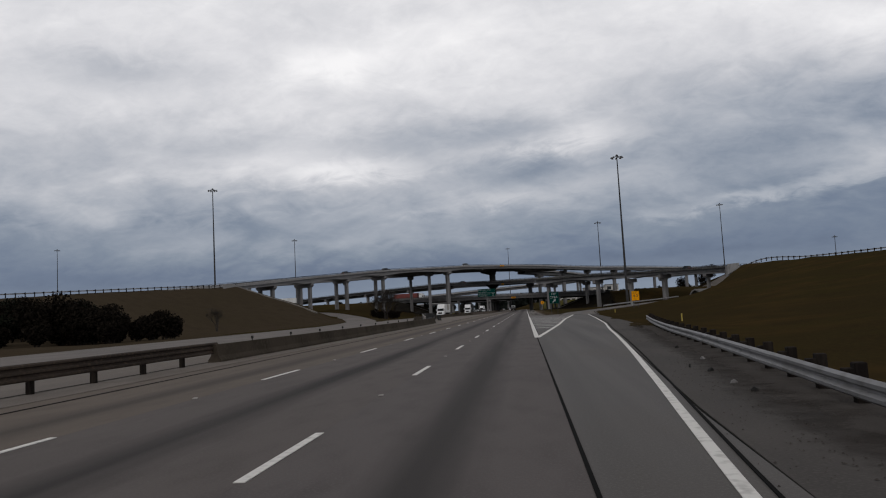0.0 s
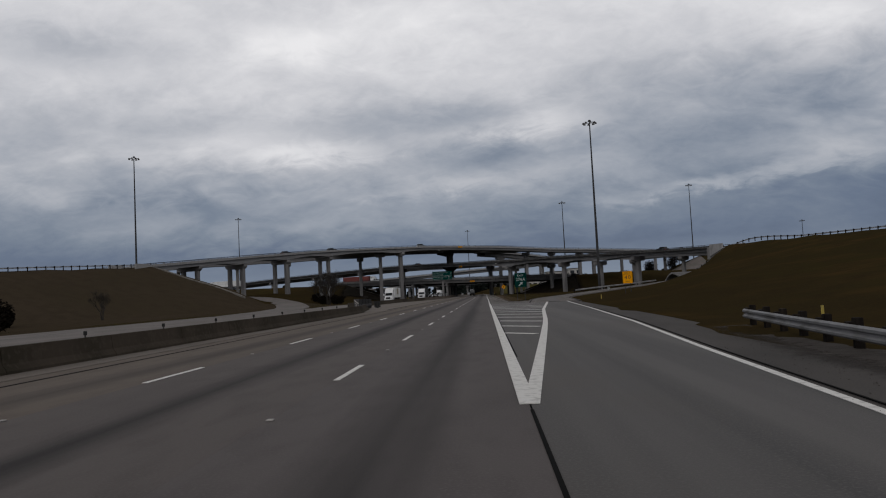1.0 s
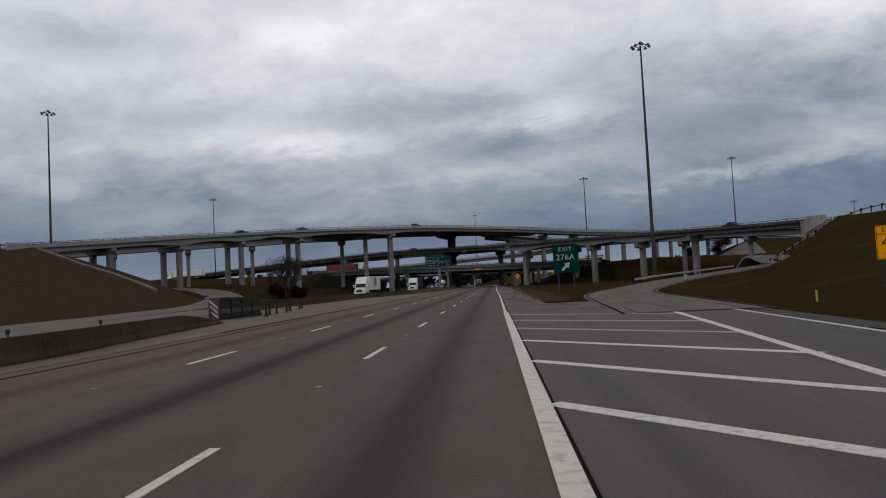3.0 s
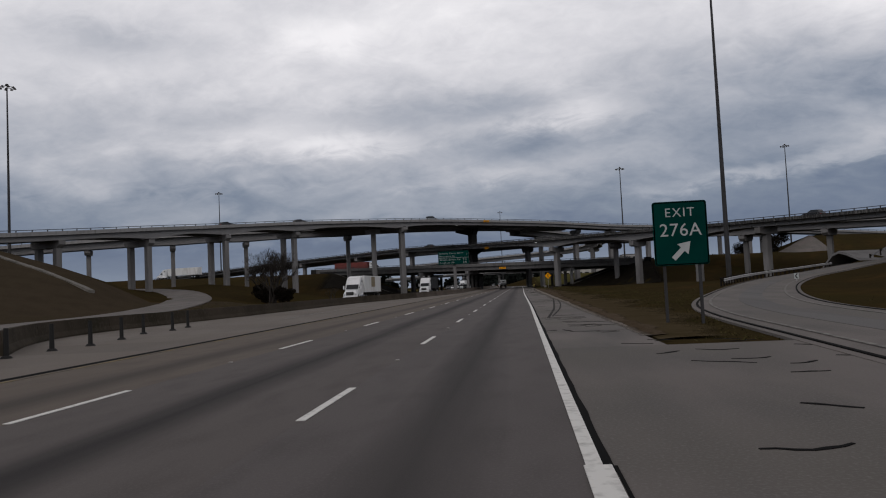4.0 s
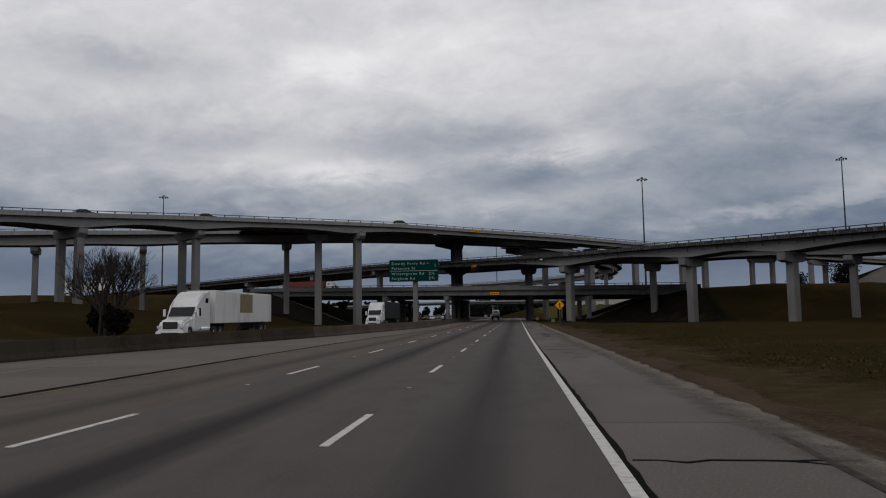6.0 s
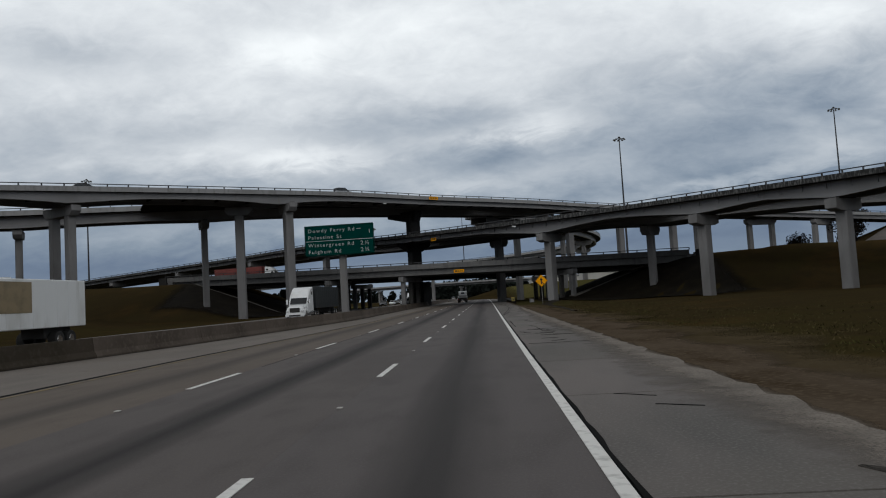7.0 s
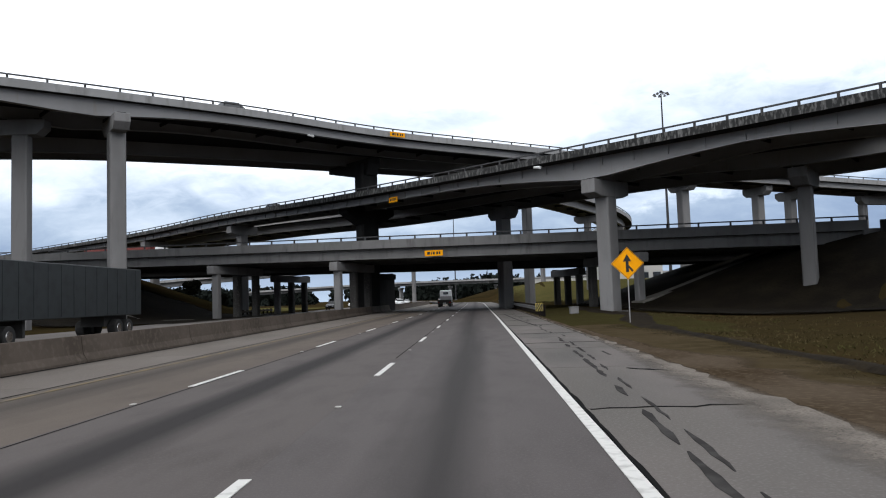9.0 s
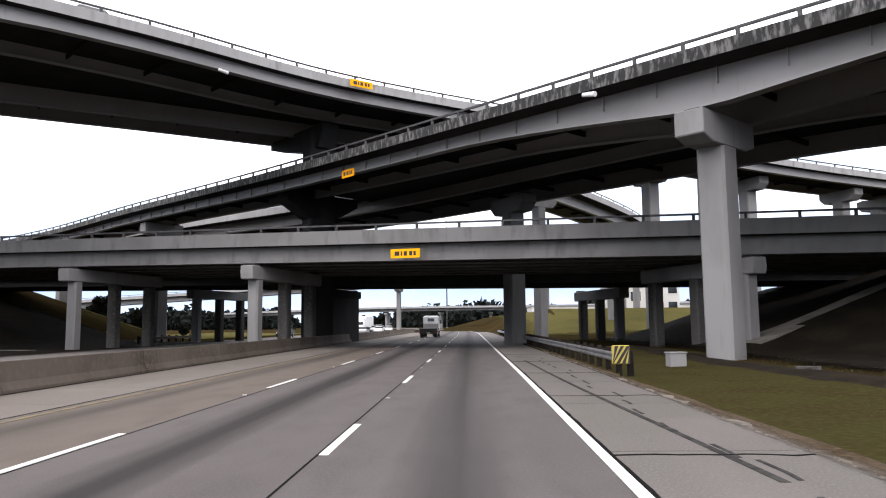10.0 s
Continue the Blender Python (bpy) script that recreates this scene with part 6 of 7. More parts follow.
def bare_tree(label, at, height, seed, stems=1, levels=6, spread=0.6):
    rng = random.Random(seed)
    ob = thing("tree", label, "tree", at=at)
    trunk, twigs = bmesh.new(), bmesh.new()
    for s in range(stems):
        lean = Vector((rng.uniform(-0.35, 0.35), rng.uniform(-0.35, 0.35), 1)).normalized() if stems > 1 else Vector((0.04, 0.02, 1)).normalized()
        p = Vector((rng.uniform(-0.5, 0.5), rng.uniform(-0.5, 0.5), -0.4)) if stems > 1 else Vector((0, 0, -0.4))
        branch(trunk, p, lean, height * 0.27, height * 0.017 + 0.03, levels, rng, spread, twigs)
    part("trunk", trunk, M_BARK, ob, smooth=True)
    part("crown", twigs, M_BARK, ob, "leafless fan of fine twigs")
    return ob


def leafy(bm, centre, radius, count, size, rng, flat=0.8):
    for _ in range(count):
        v = Vector((rng.gauss(0, 1), rng.gauss(0, 1), rng.gauss(0, 1))).normalized() * (radius * rng.random() ** 0.4)
        v.z *= flat
        c = centre + v
        a = Vector((rng.uniform(-1, 1), rng.uniform(-1, 1), rng.uniform(-1, 1))).normalized() * size * rng.uniform(0.5, 1.3)
        b = a.cross(Vector((rng.uniform(-1, 1), rng.uniform(-1, 1), rng.uniform(-1, 1)))).normalized() * size * rng.uniform(0.4, 1.0)
        bm.faces.new([bm.verts.new(c - a), bm.verts.new(c + b), bm.verts.new(c + a), bm.verts.new(c - b)])


def shrub(label, x, y, height, seed, mat, category="bush", group="hillside scrub"):
    rng = random.Random(seed)
    ob = thing("bush", label, category, group, at=pose(x, y, land(x, y)))
    stems = bmesh.new()
    crown = bmesh.new()
    for k in range(7):
        a = rng.uniform(0, 6.28)
        tip = Vector((math.cos(a) * height * rng.uniform(0.1, 0.45), math.sin(a) * height * rng.uniform(0.1, 0.45), height * rng.uniform(0.55, 0.95)))
        tube(stems, (0.2 * math.cos(a), 0.2 * math.sin(a), -0.3), tip, 0.07, 0.02, 5, False)
        leafy(crown, tip * 0.9, height * rng.uniform(0.22, 0.34), 170, 0.16 + height * 0.012, rng)
        leafy(crown, tip * 0.5, height * rng.uniform(0.22, 0.34), 130, 0.16 + height * 0.012, rng)
    part("stem", stems, M_BARK, ob)
    part("crown", crown, mat, ob)
    return ob


bare_tree("large leafless multi-stemmed tree beside the median", pose(-48.5, 260, land(-48.5, 260)), 13.0, 5, 5, 7, 0.6)
bare_tree("leafless spreading tree beside the median", pose(-52, 268, land(-52, 268)), 11.0, 11, 2, 6, 0.6)
bare_tree("small leafless tree on the grass bank", pose(-65.6, 148.8, land(-65.6, 148.8)), 7.0, 21, 2, 7, 0.75)
bare_tree("small leafless tree by the barrier", pose(-38, 268, land(-38, 268)), 4.0, 31, 3, 4, 0.7)
rng0 = random.Random(77)
for k in range(58):
    y = rng0.uniform(84, 142)
    x = rng0.uniform(-86 - (y - 90) * 0.7, -58 - (y - 90) * 0.55)
    shrub("dark dense scrub thicket on the embankment", x, y, rng0.uniform(4.4, 7.2), 100 + k, M_SCRUB if k % 3 else M_LEAF)
for k in range(26):
    y = rng0.uniform(80, 112)
    shrub("dark dense scrub thicket at the foot of the embankment", rng0.uniform(-66, -44) - (y - 80) * 0.35, y, rng0.uniform(2.6, 4.6), 800 + k, M_SCRUB)
for k in range(9):
    y = rng0.uniform(92, 128)
    shrub("sparse leafless scrub at the edge of the thicket", -52 - (y - 90) * 0.5 + rng0.uniform(-3, 3), y, rng0.uniform(1.8, 3.2), 180 + k, M_SCRUB)
for k, (x, y, h) in enumerate(((-46, 258, 3.4), (-51, 264, 3.8), (-55, 270, 3.2), (-43.5, 254, 2.6), (-72, 118, 3.0), (-69, 128, 2.2))):
    shrub("dark winter bush on the grass", x, y, h, 300 + k, M_SCRUB)

for k in range(20):
    shrub("dark evergreen bush beyond the low overpass", rng0.uniform(-110, -44), rng0.uniform(400, 450), rng0.uniform(2.0, 4.2), 400 + k, M_LEAF, group="trees beyond the overpass")

for k, (x, y, h) in enumerate(((62, 392, 4.5), (70, 398, 5.5), (77, 405, 6.5), (84, 396, 5.5), (91, 409, 7.0), (99, 402, 6.0), (106, 412, 7.0), (53, 399, 4.0))):
    shrub("dark tree beside the approach of the low overpass", x, y, h + 2.0, 450 + k, M_SCRUB, "tree", "trees beyond the overpass")

# far woods, one mass of small clumps
woods = bmesh.new()
rngw = random.Random(9)
for k in range(1500):
    x = rngw.uniform(-700, 700)
    y = rngw.uniform(690, 900) + abs(x) * 0.1
    if y < 890 and -62 < x - curve_x(y) < 22:
        continue
    h = rngw.uniform(8, 16)
    tube(woods, (x, y, -0.2), (x, y, h * 0.6), 0.25, 0.12, 4, False)
    leafy(woods, Vector((x, y, h * 0.62)), h * 0.40, 46, 2.1, rngw, 1.0)
    leafy(woods, Vector((x + rngw.uniform(-3, 3), y, h * 0.28)), h * 0.36, 34, 2.4, rngw, 0.8)
for k in range(330):
    x, y = rngw.choice((rngw.uniform(-330, -120), rngw.uniform(95, 330))), rngw.uniform(450, 620)
    h = rngw.uniform(3, 6) + (6 if x > 0 else 0)
    tube(woods, (x, y, -0.2), (x, y, h * 0.6), 0.2, 0.1, 4, False)
    leafy(woods, Vector((x, y, h * 0.5)), h * 0.5, 60, 1.2, rngw, 1.0)
tagged(part("far_woods", woods, M_FARLEAF), "dark distant belt of winter trees", "trees", kind="stuff")

# ---- far overpass and buildings ----
deck("overpass", "distant low overpass crossing the road ahead", [(-120, 655, 8.6), (-60, 650, 10.2), (-15, 646, 10.6), (40, 642, 10.6), (90, 640, 11.2), (150, 640, 12.4)], 11, (-3.5, 3.5), [], (M_PARAPET, M_CONCRETE), deep=1.2, drop=0, rail=False, step=12)
for x in (-62, -38, -12, 12):
    pier("distant short concrete pier", [(x, 645), (x + 0.5, 651)], 85, 7.6, 10, cap_h=0.9, w=1.0, d=1.0, taper=0.1)


def building(label, x0, x1, y0, y1, h, storeys, bays, wall=None, win=None):
    z = min(land(x0, y0), land(x1, y0), 0) - 0.3
    ob = thing("building", label, "building", at=pose(x0, y0, z))
    w, d = x1 - x0, y1 - y0
    part("wall", bevelled(box(bmesh.new(), 0, w, 0, d, 0, h), 0.08), wall or M_BUILDING, ob)
    part("roof", box(bmesh.new(), -0.3, w + 0.3, -0.3, d + 0.3, h, h + 0.5), M_ROOF, ob)
    for s in range(storeys):
        for b in range(bays):
            cx, cz = w * (b + 0.5) / bays, h * (s + 0.55) / storeys
            win_ob = part("window", box(bmesh.new(), cx - w / bays * 0.32, cx + w / bays * 0.32, -0.06, 0.02, cz - h / storeys * 0.22, cz + h / storeys * 0.22), M_GLASS, ob)
            part("sill", box(bmesh.new(), cx - w / bays * 0.36, cx + w / bays * 0.36, -0.16, -0.06, cz - h / storeys * 0.26, cz - h / storeys * 0.22), M_BUILDING, win_ob)
    return ob


building("pale two-storey building beyond the overpass", 46, 60, 520, 540, 13, 2, 3)
building("pale tall block beyond the overpass", 63, 72, 540, 556, 15, 3, 2)
building("long low warehouse with a row of windows", 28, 66, 600, 625, 9, 1, 9)
building("pale low commercial block", -230, -190, 590, 610, 9, 2, 7)
building("pale long warehouse among the trees", 90, 170, 620, 650, 10, 1, 12)

# ---- wear on the road: sealed cracks, scuffs, litter ----
rngc = random.Random(4)


def crack(x0, x1, y, wid, seed):
    r = random.Random(seed)
    n = 9
    path = [Vector((x0 + (x1 - x0) * k / n, y + r.uniform(-0.10, 0.10), 0)) for k in range(n + 1)]
    half = [wid * r.uniform(0.25, 0.6) for _ in path]
    return sweep(bmesh.new(), path, lambda i: [(-half[i], 0.0), (-half[i], 0.006), (half[i], 0.006), (half[i], 0.0)])


def squiggle(x, y, length, wid, seed, bend=0.35):
    """A wandering sealed crack, mostly across the shoulder."""
    r = random.Random(seed)
    n = max(5, int(length / 0.16))
    heading = r.uniform(-0.25, 0.25)
    path, widths = [], []
    p = Vector((x, y, 0))
    for k in range(n):
        path.append(p.copy())
        widths.append(wid * (0.25 + 0.75 * math.sin(math.pi * (k + 0.6) / (n + 0.2))) * r.uniform(0.6, 1.2))
        heading = max(-0.55, min(0.55, heading + r.uniform(-bend, bend)))
        p = p + Vector((0.16 * math.cos(heading), 0.26 * math.sin(heading), 0))
    return sweep(bmesh.new(), path, lambda i: [(-widths[i], -0.002), (-widths[i], 0.006), (widths[i], 0.006), (widths[i], -0.002)])


SEALED = [(4.4, 138.0, 4.7, 137.0), (4.68, 137.0, 5.5, 136.8), (3.85, 137.8, 4.2, 137.8), (4.75, 140.7, 6.4, 139.8), (4.74, 139.9, 5.35, 139.8), (4.78, 142.5, 6.5, 142.1), (4.56, 145.2, 5.56, 144.8),
          (3.9, 146.7, 5.9, 146.6), (4.63, 148.9, 5.57, 148.5), (5.72, 209.7, 6.38, 209.2), (4.6, 240.8, 4.9, 239.2), (4.9, 239.2, 4.9, 235.2), (4.9, 235.0, 6.4, 234.6), (4.64, 236.5, 5.25, 236.2),
          (4.69, 233.9, 5.32, 233.7), (4.47, 233.3, 5.14, 233.2), (4.58, 231.9, 5.35, 231.8), (5.07, 232.1, 6.38, 231.7), (3.9, 235.1, 4.3, 233.6), (3.92, 248.5, 3.92, 240.0), (4.77, 247.9, 5.15, 245.6),
          (5.33, 269.9, 6.5, 269.0), (4.64, 261.8, 5.26, 261.6), (5.48, 280.5, 6.45, 279.5), (3.88, 267.8, 4.7, 267.8)]
for k, (x0, y0, x1, y1) in enumerate(SEALED):
    r = random.Random(500 + k)
    n = max(4, int(math.hypot(x1 - x0, y1 - y0) / 0.17))
    path = [Vector((x0 + (x1 - x0) * i / n + r.uniform(-0.03, 0.03), y0 + (y1 - y0) * i / n + r.uniform(-0.06, 0.06), 0)) for i in range(n + 1)]
    thick = [(r.uniform(0.018, 0.05) if abs(y1 - y0) < 1.5 else r.choice((0.0, 0.008, 0.03))) * (0.4 + 0.6 * math.sin(math.pi * (i + 0.5) / (n + 1))) * (2.0 if abs(y1 - y0) < 1.5 else 1.2) for i in range(n + 1)]
    part("sealed_crack", sweep(bmesh.new(), path, lambda i: [(-thick[i], -0.002), (-thick[i], 0.006), (thick[i], 0.006), (thick[i], -0.002)]), M_TAR, road)
for k in range(30):
    x, y = rngc.uniform(4.0, 5.6), rngc.choice((rngc.uniform(150, 206), rngc.uniform(212, 262), rngc.uniform(132, 146)))
    part("sealed_crack", squiggle(x, y, min(rngc.uniform(0.25, 0.8), 6.4 - x), rngc.uniform(0.02, 0.04), 540 + k), M_TAR, road)
for k in range(22):
    part("sealed_crack", squiggle(rngc.uniform(5.2, 9.6), rngc.uniform(119, 133), rngc.uniform(0.3, 1.3), rngc.uniform(0.03, 0.06), 620 + k), M_TAR, road)
for k, y in enumerate((172.7, 176.6, 182, 208.4, 227.4, 256.2, 263.0, 275.0, 289.5, 295.8, 304.7, 312.7, 321, 329, 337)):
    part("sealed_crack", crack(3.85, 6.5, y, 0.06, 700 + k), M_TAR, road)
# dark smears of oil along the shoulder
for pts, w0 in (([(5.26, 291.5), (4.92, 282.4), (4.70, 277.5), (4.45, 273.0), (4.06, 265.8), (3.92, 262.2), (3.88, 259.5)], 0.075), ([(5.46, 290.0), (5.20, 283.5), (4.88, 277.0), (4.52, 269.8), (4.18, 264.6), (4.05, 261)], 0.05)):
    line = spline([(x, y, 0) for x, y in pts], 0.35)
    for i in range(0, len(line) - 8, 8):
        piece = [p + Vector((rngc.uniform(-0.015, 0.015), 0, 0)) for p in line[i:i + rngc.randint(5, 9)]]
        w = [w0 * rngc.uniform(0.5, 1.0) * (0.2 if j in (0, len(piece) - 1) else 1.0) for j in range(len(piece))]
        part("oil_smear", sweep(bmesh.new(), piece, lambda j: [(-w[j], 0.0), (-w[j] * 0.8, 0.004), (w[j] * 0.8, 0.004), (w[j], 0.0)]), M_SCUFF, road, "dark oil smear")
# dark drips of oil down the shoulder
for k in range(26):
    y = 284 + k * 1.9 + rngc.uniform(-0.5, 0.5)
    x = 5.35 + rngc.uniform(-0.10, 0.10) + (0.35 if k % 5 == 0 else 0)
    part("oil_drip", sweep(bmesh.new(), [Vector((x, y, 0)), Vector((x + rngc.uniform(-0.04, 0.04), y + 0.4, 0)), Vector((x, y + rngc.uniform(0.7, 1.3), 0))], [(-0.04, 0.0), (-0.03, 0.004), (0.03, 0.004), (0.04, 0.0)]), M_SCUFF, road, "dark oil drip")
# ragged sealant beside the edge line
seal = bmesh.new()
path = [Vector((lerp(119 + 0.6 * k, RIGHT_EDGE) + 0.125 + rngc.uniform(-0.015, 0.015), 119 + 0.6 * k, 0)) for k in range(400)]
wid = [rngc.uniform(0.03, 0.06) * (1.0 if p.y < 205 else 0.6) for p in path]
sweep(seal, path, lambda i: [(-wid[i], -0.01), (-wid[i], 0.005), (wid[i], 0.005), (wid[i], -0.01)])
part("edge_sealant", seal, M_TAR, road, "ragged black sealant")
for pts, w0 in (([(6.1, 184), (5.8, 176), (5.06, 159.2), (4.6, 152), (4.24, 147)], 0.065), ([(6.3, 180), (5.95, 168.6), (5.35, 157.9), (4.48, 148.1)], 0.05), ([(4.6, 330), (4.9, 316), (5.4, 303)], 0.06)):
    part("scuff_mark", sweep(bmesh.new(), spline([(x, y, 0) for x, y in pts], 1.0), [(-w0, 0.0), (-w0, 0.003), (w0, 0.003), (w0, 0.0)]), M_SCUFF, road, "dark tyre scuff")

# bare ragged dirt edge beside the shoulder
dirt = bmesh.new()
cover = dirt.verts.layers.float.new("cover")
rows = []
for k in range(500):
    y = 134 + k * 0.7
    w = lerp(y, [(134, 0.5), (190, 0.8), (230, 2.2), (276, 2.0), (288, 0.6), (300, 0.15), (330, 0.1), (480, 0.1)])
    w *= 1 + 0.22 * math.sin(y * 0.83) + 0.14 * math.sin(y * 2.1 + 1.0) + rngc.uniform(-0.12, 0.12)
    xs = (6.4, 6.85, 6.8 + w * 0.55, 6.8 + w * 1.25)
    rows.append([dirt.verts.new((x, y, max(-0.004, land(x, y) + (0.06, 0.075, 0.09, 0.085)[i]) + 0.012 * rngc.random())) for i, x in enumerate(xs)])
for a, b in zip(rows, rows[1:]):
    for i in range(3):
        dirt.faces.new((a[i], a[i + 1], b[i + 1], b[i]))
for row in rows:
    for v, c in zip(row, (0.0, 0.8, 0.9, 0.0)):
        v[cover] = c
tagged(part("dirt_edge", dirt, M_DIRT), "bare brown dirt edge beside the shoulder", "ground", kind="structure")

# pale sand washed onto the outer edge of the shoulder
sand = bmesh.new()
cover = sand.verts.layers.float.new("cover")
rows = []
for k in range(150):
    y = 134 + k * 1.4
    w = lerp(y, [(134, 0.3), (165, 0.7), (215, 1.6), (262, 1.8), (290, 0.4), (300, 0.2), (345, 0.1)]) * (1 + 0.2 * math.sin(y * 0.21))
    row = [sand.verts.new((x, y, z)) for x, z in ((6.6 - w, 0.010), (6.6 - w * 0.4, 0.012), (6.85, 0.014))]
    for v, c in zip(row, (-0.1, 0.45, 1.0)):
        v[cover] = c
    rows.append(row)
for a, b in zip(rows, rows[1:]):
    for i in range(2):
        sand.faces.new((a[i], a[i + 1], b[i + 1], b[i]))
tagged(part("sand_edge", sand, M_SAND, smooth=True), "pale sand washed along the shoulder edge", "ground", kind="structure")

# paler mown grass along the shoulder
dry = bmesh.new()
cover = dry.verts.layers.float.new("cover")
rows = []
for k in range(170):
    y = 133 + k * 1.0
    reach = lerp(y, [(133, 2.6), (140, 3.4), (160, 4.6), (230, 5.2), (303, 4.0)]) * (1 + 0.16 * math.sin(y * 0.31) + 0.12 * math.sin(y * 0.87 + 2))
    xs = [6.72 + reach * u for u in (0.0, 0.2, 0.5, 0.8, 1.0)]
    rows.append([dry.verts.new((x, y, land(x, y) + (0.03, 0.06, 0.065, 0.06, 0.035)[i] + rngc.uniform(0, 0.015))) for i, x in enumerate(xs)])
for a, b in zip(rows, rows[1:]):
    for i in range(4):
        dry.faces.new((a[i], a[i + 1], b[i + 1], b[i]))
for row in rows:
    for v, c in zip(row, (1.0, 1.0, 0.75, 0.4, -0.1)):
        v[cover] = c
tagged(part("dry_verge", dry, M_DRYGRASS, smooth=True), "pale dry mown grass along the shoulder", "grass", kind="structure")
# dark gravel washed up against the guardrail
gravel = bmesh.new()
cover = gravel.verts.layers.float.new("cover")
rows = []
for k in range(110):
    y = -12 + k * 0.55
    c = lerp(y, [(-12, 7.15), (0, 7.35), (8, 8.0), (18, 8.9), (28, 9.7), (38, 10.7), (47.5, 11.9)])
    w = 0.7 + 0.12 * math.sin(y * 0.37) + rngc.uniform(-0.07, 0.07)
    rows.append([gravel.verts.new((x, y, z + 0.012 * rngc.random())) for x, z in ((c - w - 1.0, 0.004), (c - w * 0.5 - 0.25, 0.014), (c + 0.1, 0.03), (c + 0.6, 0.02))])
for a, b in zip(rows, rows[1:]):
    for i in range(3):
        gravel.faces.new((a[i], a[i + 1], b[i + 1], b[i]))
for row in rows:
    for v, c in zip(row, (-0.1, 0.5, 1.0, 1.0)):
        v[cover] = c
tagged(part("gravel_edge", gravel, M_GRAVEL, smooth=True), "dark gravel washed up along the guardrail", "ground", kind="structure")
# thinning stones and grit scattered from the gravel onto the shoulder
cover_of = []
grit = bmesh.new()
cover = grit.verts.layers.float.new("cover")
for k in range(1500):
    y = rngc.uniform(-10, 47)
    c = lerp(y, [(-12, 7.15), (0, 7.35), (8, 8.0), (18, 8.9), (28, 9.7), (38, 10.7), (47.5, 11.9)])
    x = c - 0.75 - abs(rngc.gauss(0, 0.55))
    r = rngc.uniform(0.006, 0.02)
    vs = [grit.verts.new((x + r * rngc.uniform(0.6, 1.5) * math.cos(a), y + r * rngc.uniform(0.6, 1.5) * math.sin(a), 0.004)) for a in (0.3, 1.6, 2.9, 4.1, 5.3)]
    tip = grit.verts.new((x, y, 0.008 + r * 0.5))
    cover_of.extend((vs, [tip]))
    for i in range(5):
        grit.faces.new((vs[i], vs[(i + 1) % 5], tip))
for vs in cover_of:
    for v in vs:
        v[cover] = 1.0
tagged(part("grit", grit, M_GRAVEL), "dark grit scattered over the shoulder", "gravel", kind="stuff")

# tufts of grass on the verges beside the road
blades = bmesh.new()
for k in range(15000):
    u = rngc.random()
    if u < 0.68:
        y = rngc.uniform(132, 335)
        x = 7.4 + lerp(y, [(134, 0.1), (230, 1.0), (300, 1.2), (335, 0.6)]) + abs(rngc.gauss(0, 5.5))
        if y < 150 and x > 11.2:
            continue
    else:
        y = rngc.uniform(100, 250)
        x = -36.8 - abs(rngc.gauss(0, 6))
    z = land(x, y)
    h = rngc.uniform(0.03, 0.10)
    for j in range(3):
        a = rngc.uniform(0, 6.28)
        px, py = x + rngc.gauss(0, 0.07), y + rngc.gauss(0, 0.07)
        dx, dy = 0.03 * math.cos(a), 0.03 * math.sin(a)
        blades.faces.new([blades.verts.new((px - dx, py - dy, z - 0.02)), blades.verts.new((px + dx, py + dy, z - 0.02)), blades.verts.new((px + rngc.gauss(0, 0.08), py + rngc.gauss(0, 0.08), z + h))])
tagged(part("grass_tufts", blades, M_BLADE), "dry ragged grass tufts along the verges", "grass", kind="stuff")

# greener mown grass beside the guardrail, and litter on the exit shoulder
verge = bmesh.new()
rows = []
for k in range(60):
    y = 291 + k * 1.5
    xs = [6.72 + 0.9 * i for i in range(11)]
    edge = smooth01(k / 6) * smooth01((59 - k) / 6)
    rows.append([verge.verts.new((x, y, land(x, y) - 0.03 + 0.075 * edge * smooth01((10 - i) / 4) + rngc.uniform(0, 0.02))) for i, x in enumerate(xs)])
for a, b in zip(rows, rows[1:]):
    for i in range(10):
        verge.faces.new((a[i], a[i + 1], b[i + 1], b[i]))
tagged(part("grass_verge", verge, M_GREENGRASS, smooth=True), "short olive-green grass verge beside the shoulder", "grass", kind="structure")
for k, (x, y, s) in enumerate(((7.0, 7.2, 0.07), (7.2, 9.8, 0.09), (7.0, 11.0, 0.06), (7.8, 13.1, 0.09), (7.0, 5.9, 0.07), (8.2, 18.5, 0.08))):
    bit = thing("litter", "torn dark tyre scrap lying on the shoulder", "litter", "shoulder litter", at=pose(x, y, 0.0, 0, 0, 37 * k))
    part("scrap", bevelled(prism(bmesh.new(), [(-s, 0.0), (-s * 0.7, 0.05), (s * 0.2, 0.09), (s, 0.03), (s * 0.9, 0.0)], s * 0.7), 0.008), M_TYRE if k % 3 else M_CONCRETE, bit)

box_bm = bevelled(box(bmesh.new(), -0.33, 0.33, -0.25, 0.25, -0.1, 0.52), 0.02)
drain = thing("junction_box", "small white concrete junction box in the grass", "utility box", at=pose(10.1, 324.0, 0.0, 0, 0, 8))
part("body", box_bm, M_CONCRETE, drain)
part("lid", bevelled(box(bmesh.new(), -0.36, 0.36, -0.28, 0.28, 0.52, 0.58), 0.015), M_CONCRETE, drain)

# muddy ditch behind the verge, with the pale headwall of a culvert
ditch = bmesh.new()
rows = []
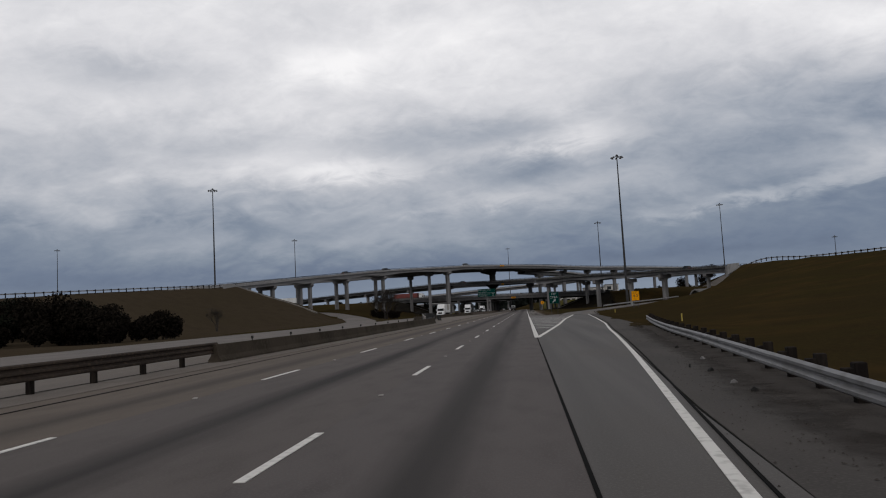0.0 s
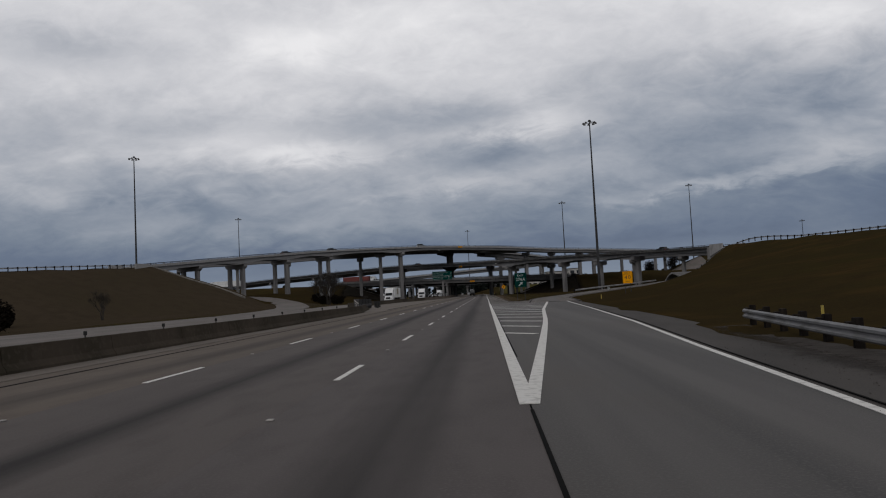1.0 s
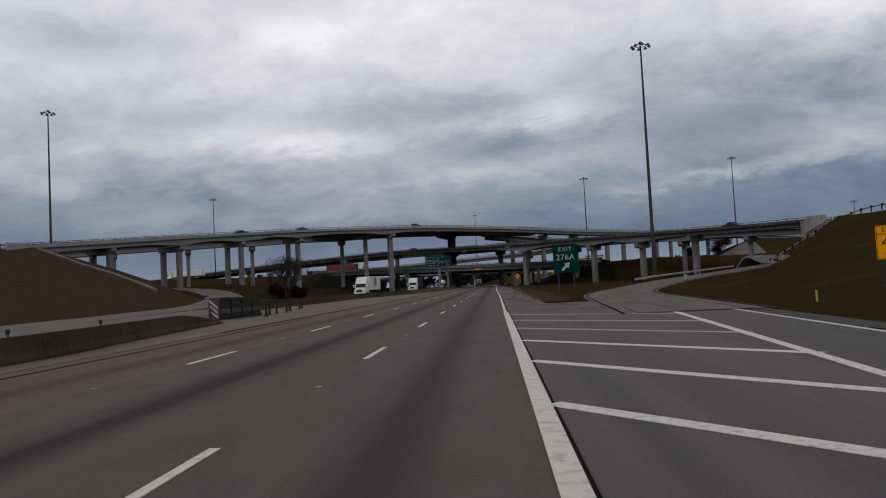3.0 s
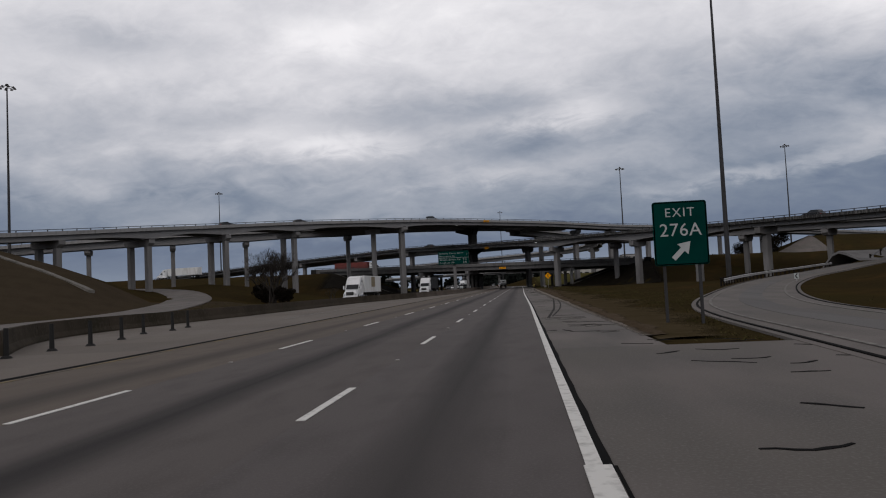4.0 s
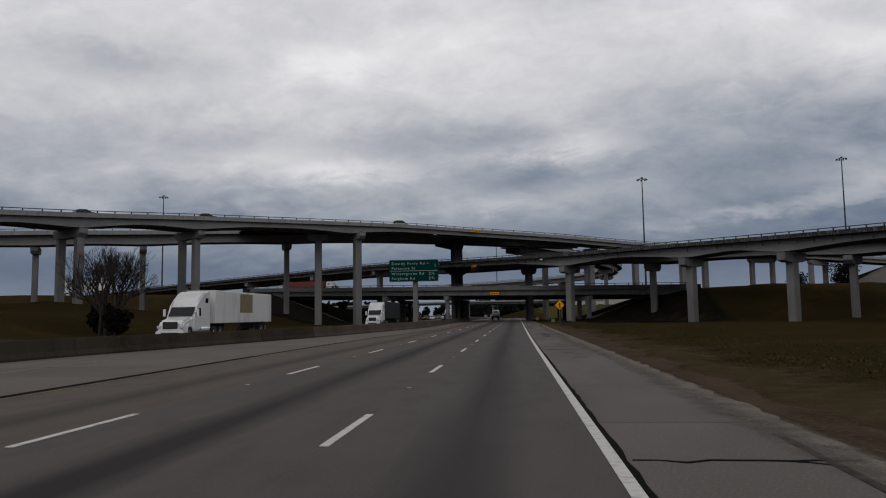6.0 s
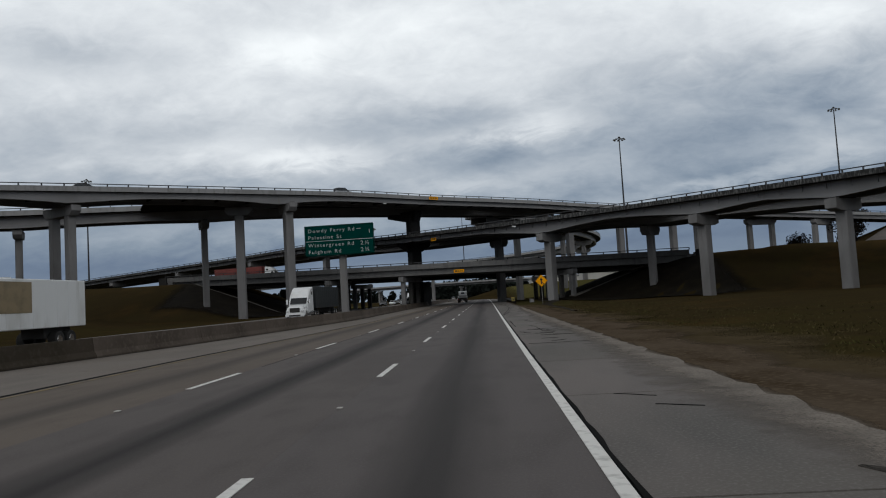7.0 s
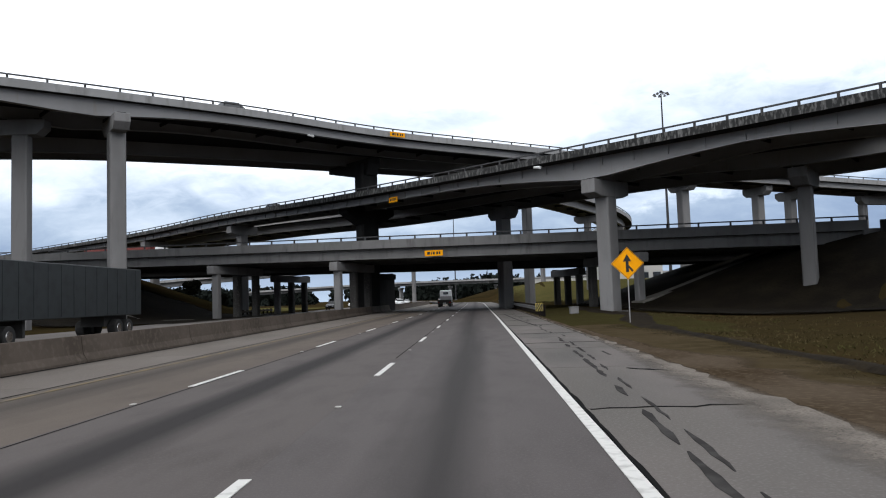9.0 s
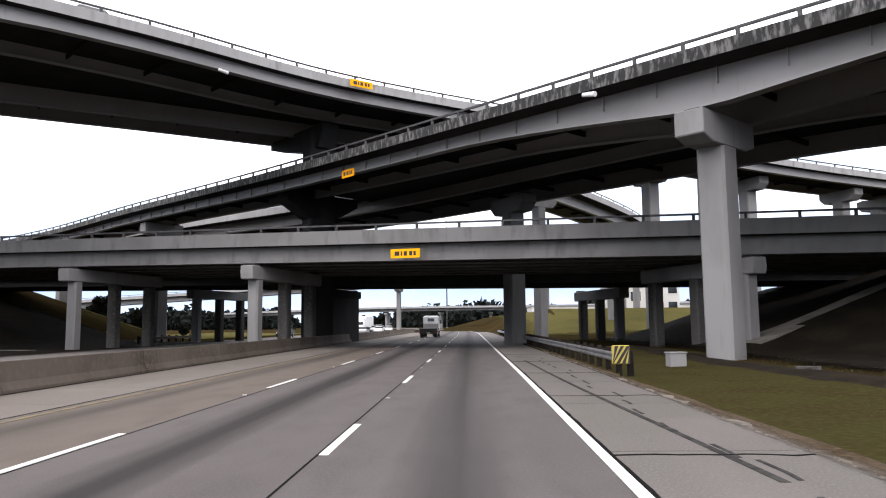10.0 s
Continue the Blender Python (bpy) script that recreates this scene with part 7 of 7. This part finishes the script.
for k in range(70):
    y = 262 + k * 1.25
    c = lerp(y, [(262, 9.6), (267, 9.7), (277, 10.15), (283, 9.95), (292, 10.2), (301, 10.5), (307, 11.3), (313, 12.6), (348, 12.8)])
    w = 0.10 + 0.10 * math.sin(y * 1.9) * math.sin(y * 0.6) + lerp(y, [(262, 0.10), (292, 0.22), (306, 0.9), (335, 0.9), (348, 0.2)]) * (1 + 0.25 * math.sin(y * 0.7) + rngc.uniform(-0.15, 0.15))
    xs = (c - w, c - w * 0.4, c + w * 0.5, c + w * 1.3)
    rows.append([ditch.verts.new((x, y, land(x, y) + (0.01 if i in (0, 3) else 0.12) + rngc.uniform(0, 0.02))) for i, x in enumerate(xs)])
for a, b in zip(rows, rows[1:]):
    for i in range(3):
        ditch.faces.new((a[i], a[i + 1], b[i + 1], b[i]))
tagged(part("ditch", ditch, M_MUD, smooth=True), "dark muddy ditch behind the grass verge", "ground", kind="structure")
# bare soil under the bridges, where no grass grows, darkened to stand in for their shade; beyond them grass lightened
# as if lit
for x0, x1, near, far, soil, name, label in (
        (13.6, 44.0, lambda x: 312 - (x - 14) * 0.12, lambda x: 380, M_BARE, "bare_soil", "bare soil under the bridges, darkened for their shade"),
        (-64.0, -24.0, lambda x: 332 - 0.2 * (x + 30), lambda x: 384, M_BARE, "bare_soil", "bare soil under the bridges, darkened for their shade"),
        (8.2, 64.0, lambda x: 392, lambda x: 640, M_LIT_LAWN, "grass_slope", "yellow-green grass slope beyond the bridges, coloured as if lit"),
        (-74.0, -32.0, lambda x: 392, lambda x: 470, M_LIT_LAWN, "grass_slope", "yellow-green grass beyond the far carriageway, coloured as if lit")):
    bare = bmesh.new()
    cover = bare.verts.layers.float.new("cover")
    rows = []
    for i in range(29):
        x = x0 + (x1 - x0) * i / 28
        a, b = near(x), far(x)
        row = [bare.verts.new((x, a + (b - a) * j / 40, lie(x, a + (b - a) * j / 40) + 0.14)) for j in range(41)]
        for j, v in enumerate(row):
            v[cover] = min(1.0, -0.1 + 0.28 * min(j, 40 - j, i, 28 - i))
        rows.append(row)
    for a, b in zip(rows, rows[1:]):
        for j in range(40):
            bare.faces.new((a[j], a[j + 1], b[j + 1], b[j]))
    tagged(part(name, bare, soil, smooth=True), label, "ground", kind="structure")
culvert = thing("culvert", "small pale concrete culvert headwall in the muddy ditch", "culvert", at=pose(13.2, 319.6, land(13.2, 319.6), 0, 0, -8))
part("headwall", bevelled(box(bmesh.new(), -0.40, 0.40, -0.12, 0.12, -0.2, 0.22), 0.03), M_SHADED_GRIMY, culvert)
part("apron", bevelled(box(bmesh.new(), -0.5, 0.5, -1.0, -0.14, -0.1, 0.08), 0.03), M_CONCRETE, culvert)
part("pipe_mouth", tube(bmesh.new(), (0, -0.135, 0.08), (0, -0.1, 0.08), 0.12, None, 14), M_BLACK, culvert, "dark pipe mouth")


def bridge_lamp(label, x, y, z, yaw):
    ob = thing("bridge_lamp", label, "light fixture", "bridge lamps", at=pose(x, y, z, 0, 0, yaw))
    part("housing", tube(bmesh.new(), (-0.38, -0.12, 0.02), (0.38, -0.12, -0.10), 0.11, 0.14, 10), M_TRAILER, ob)
    part("bracket", box(bmesh.new(), -0.05, 0.05, -0.12, 0.14, 0.06, 0.14), M_RAIL, ob)


bridge_lamp("small white lamp fixed under the flyover parapet", 8.35, 331.25, 13.4, -45)
bridge_lamp("small pale lamp hanging beneath the tall flyover", -16.7, 348.3, 21.3, 45)
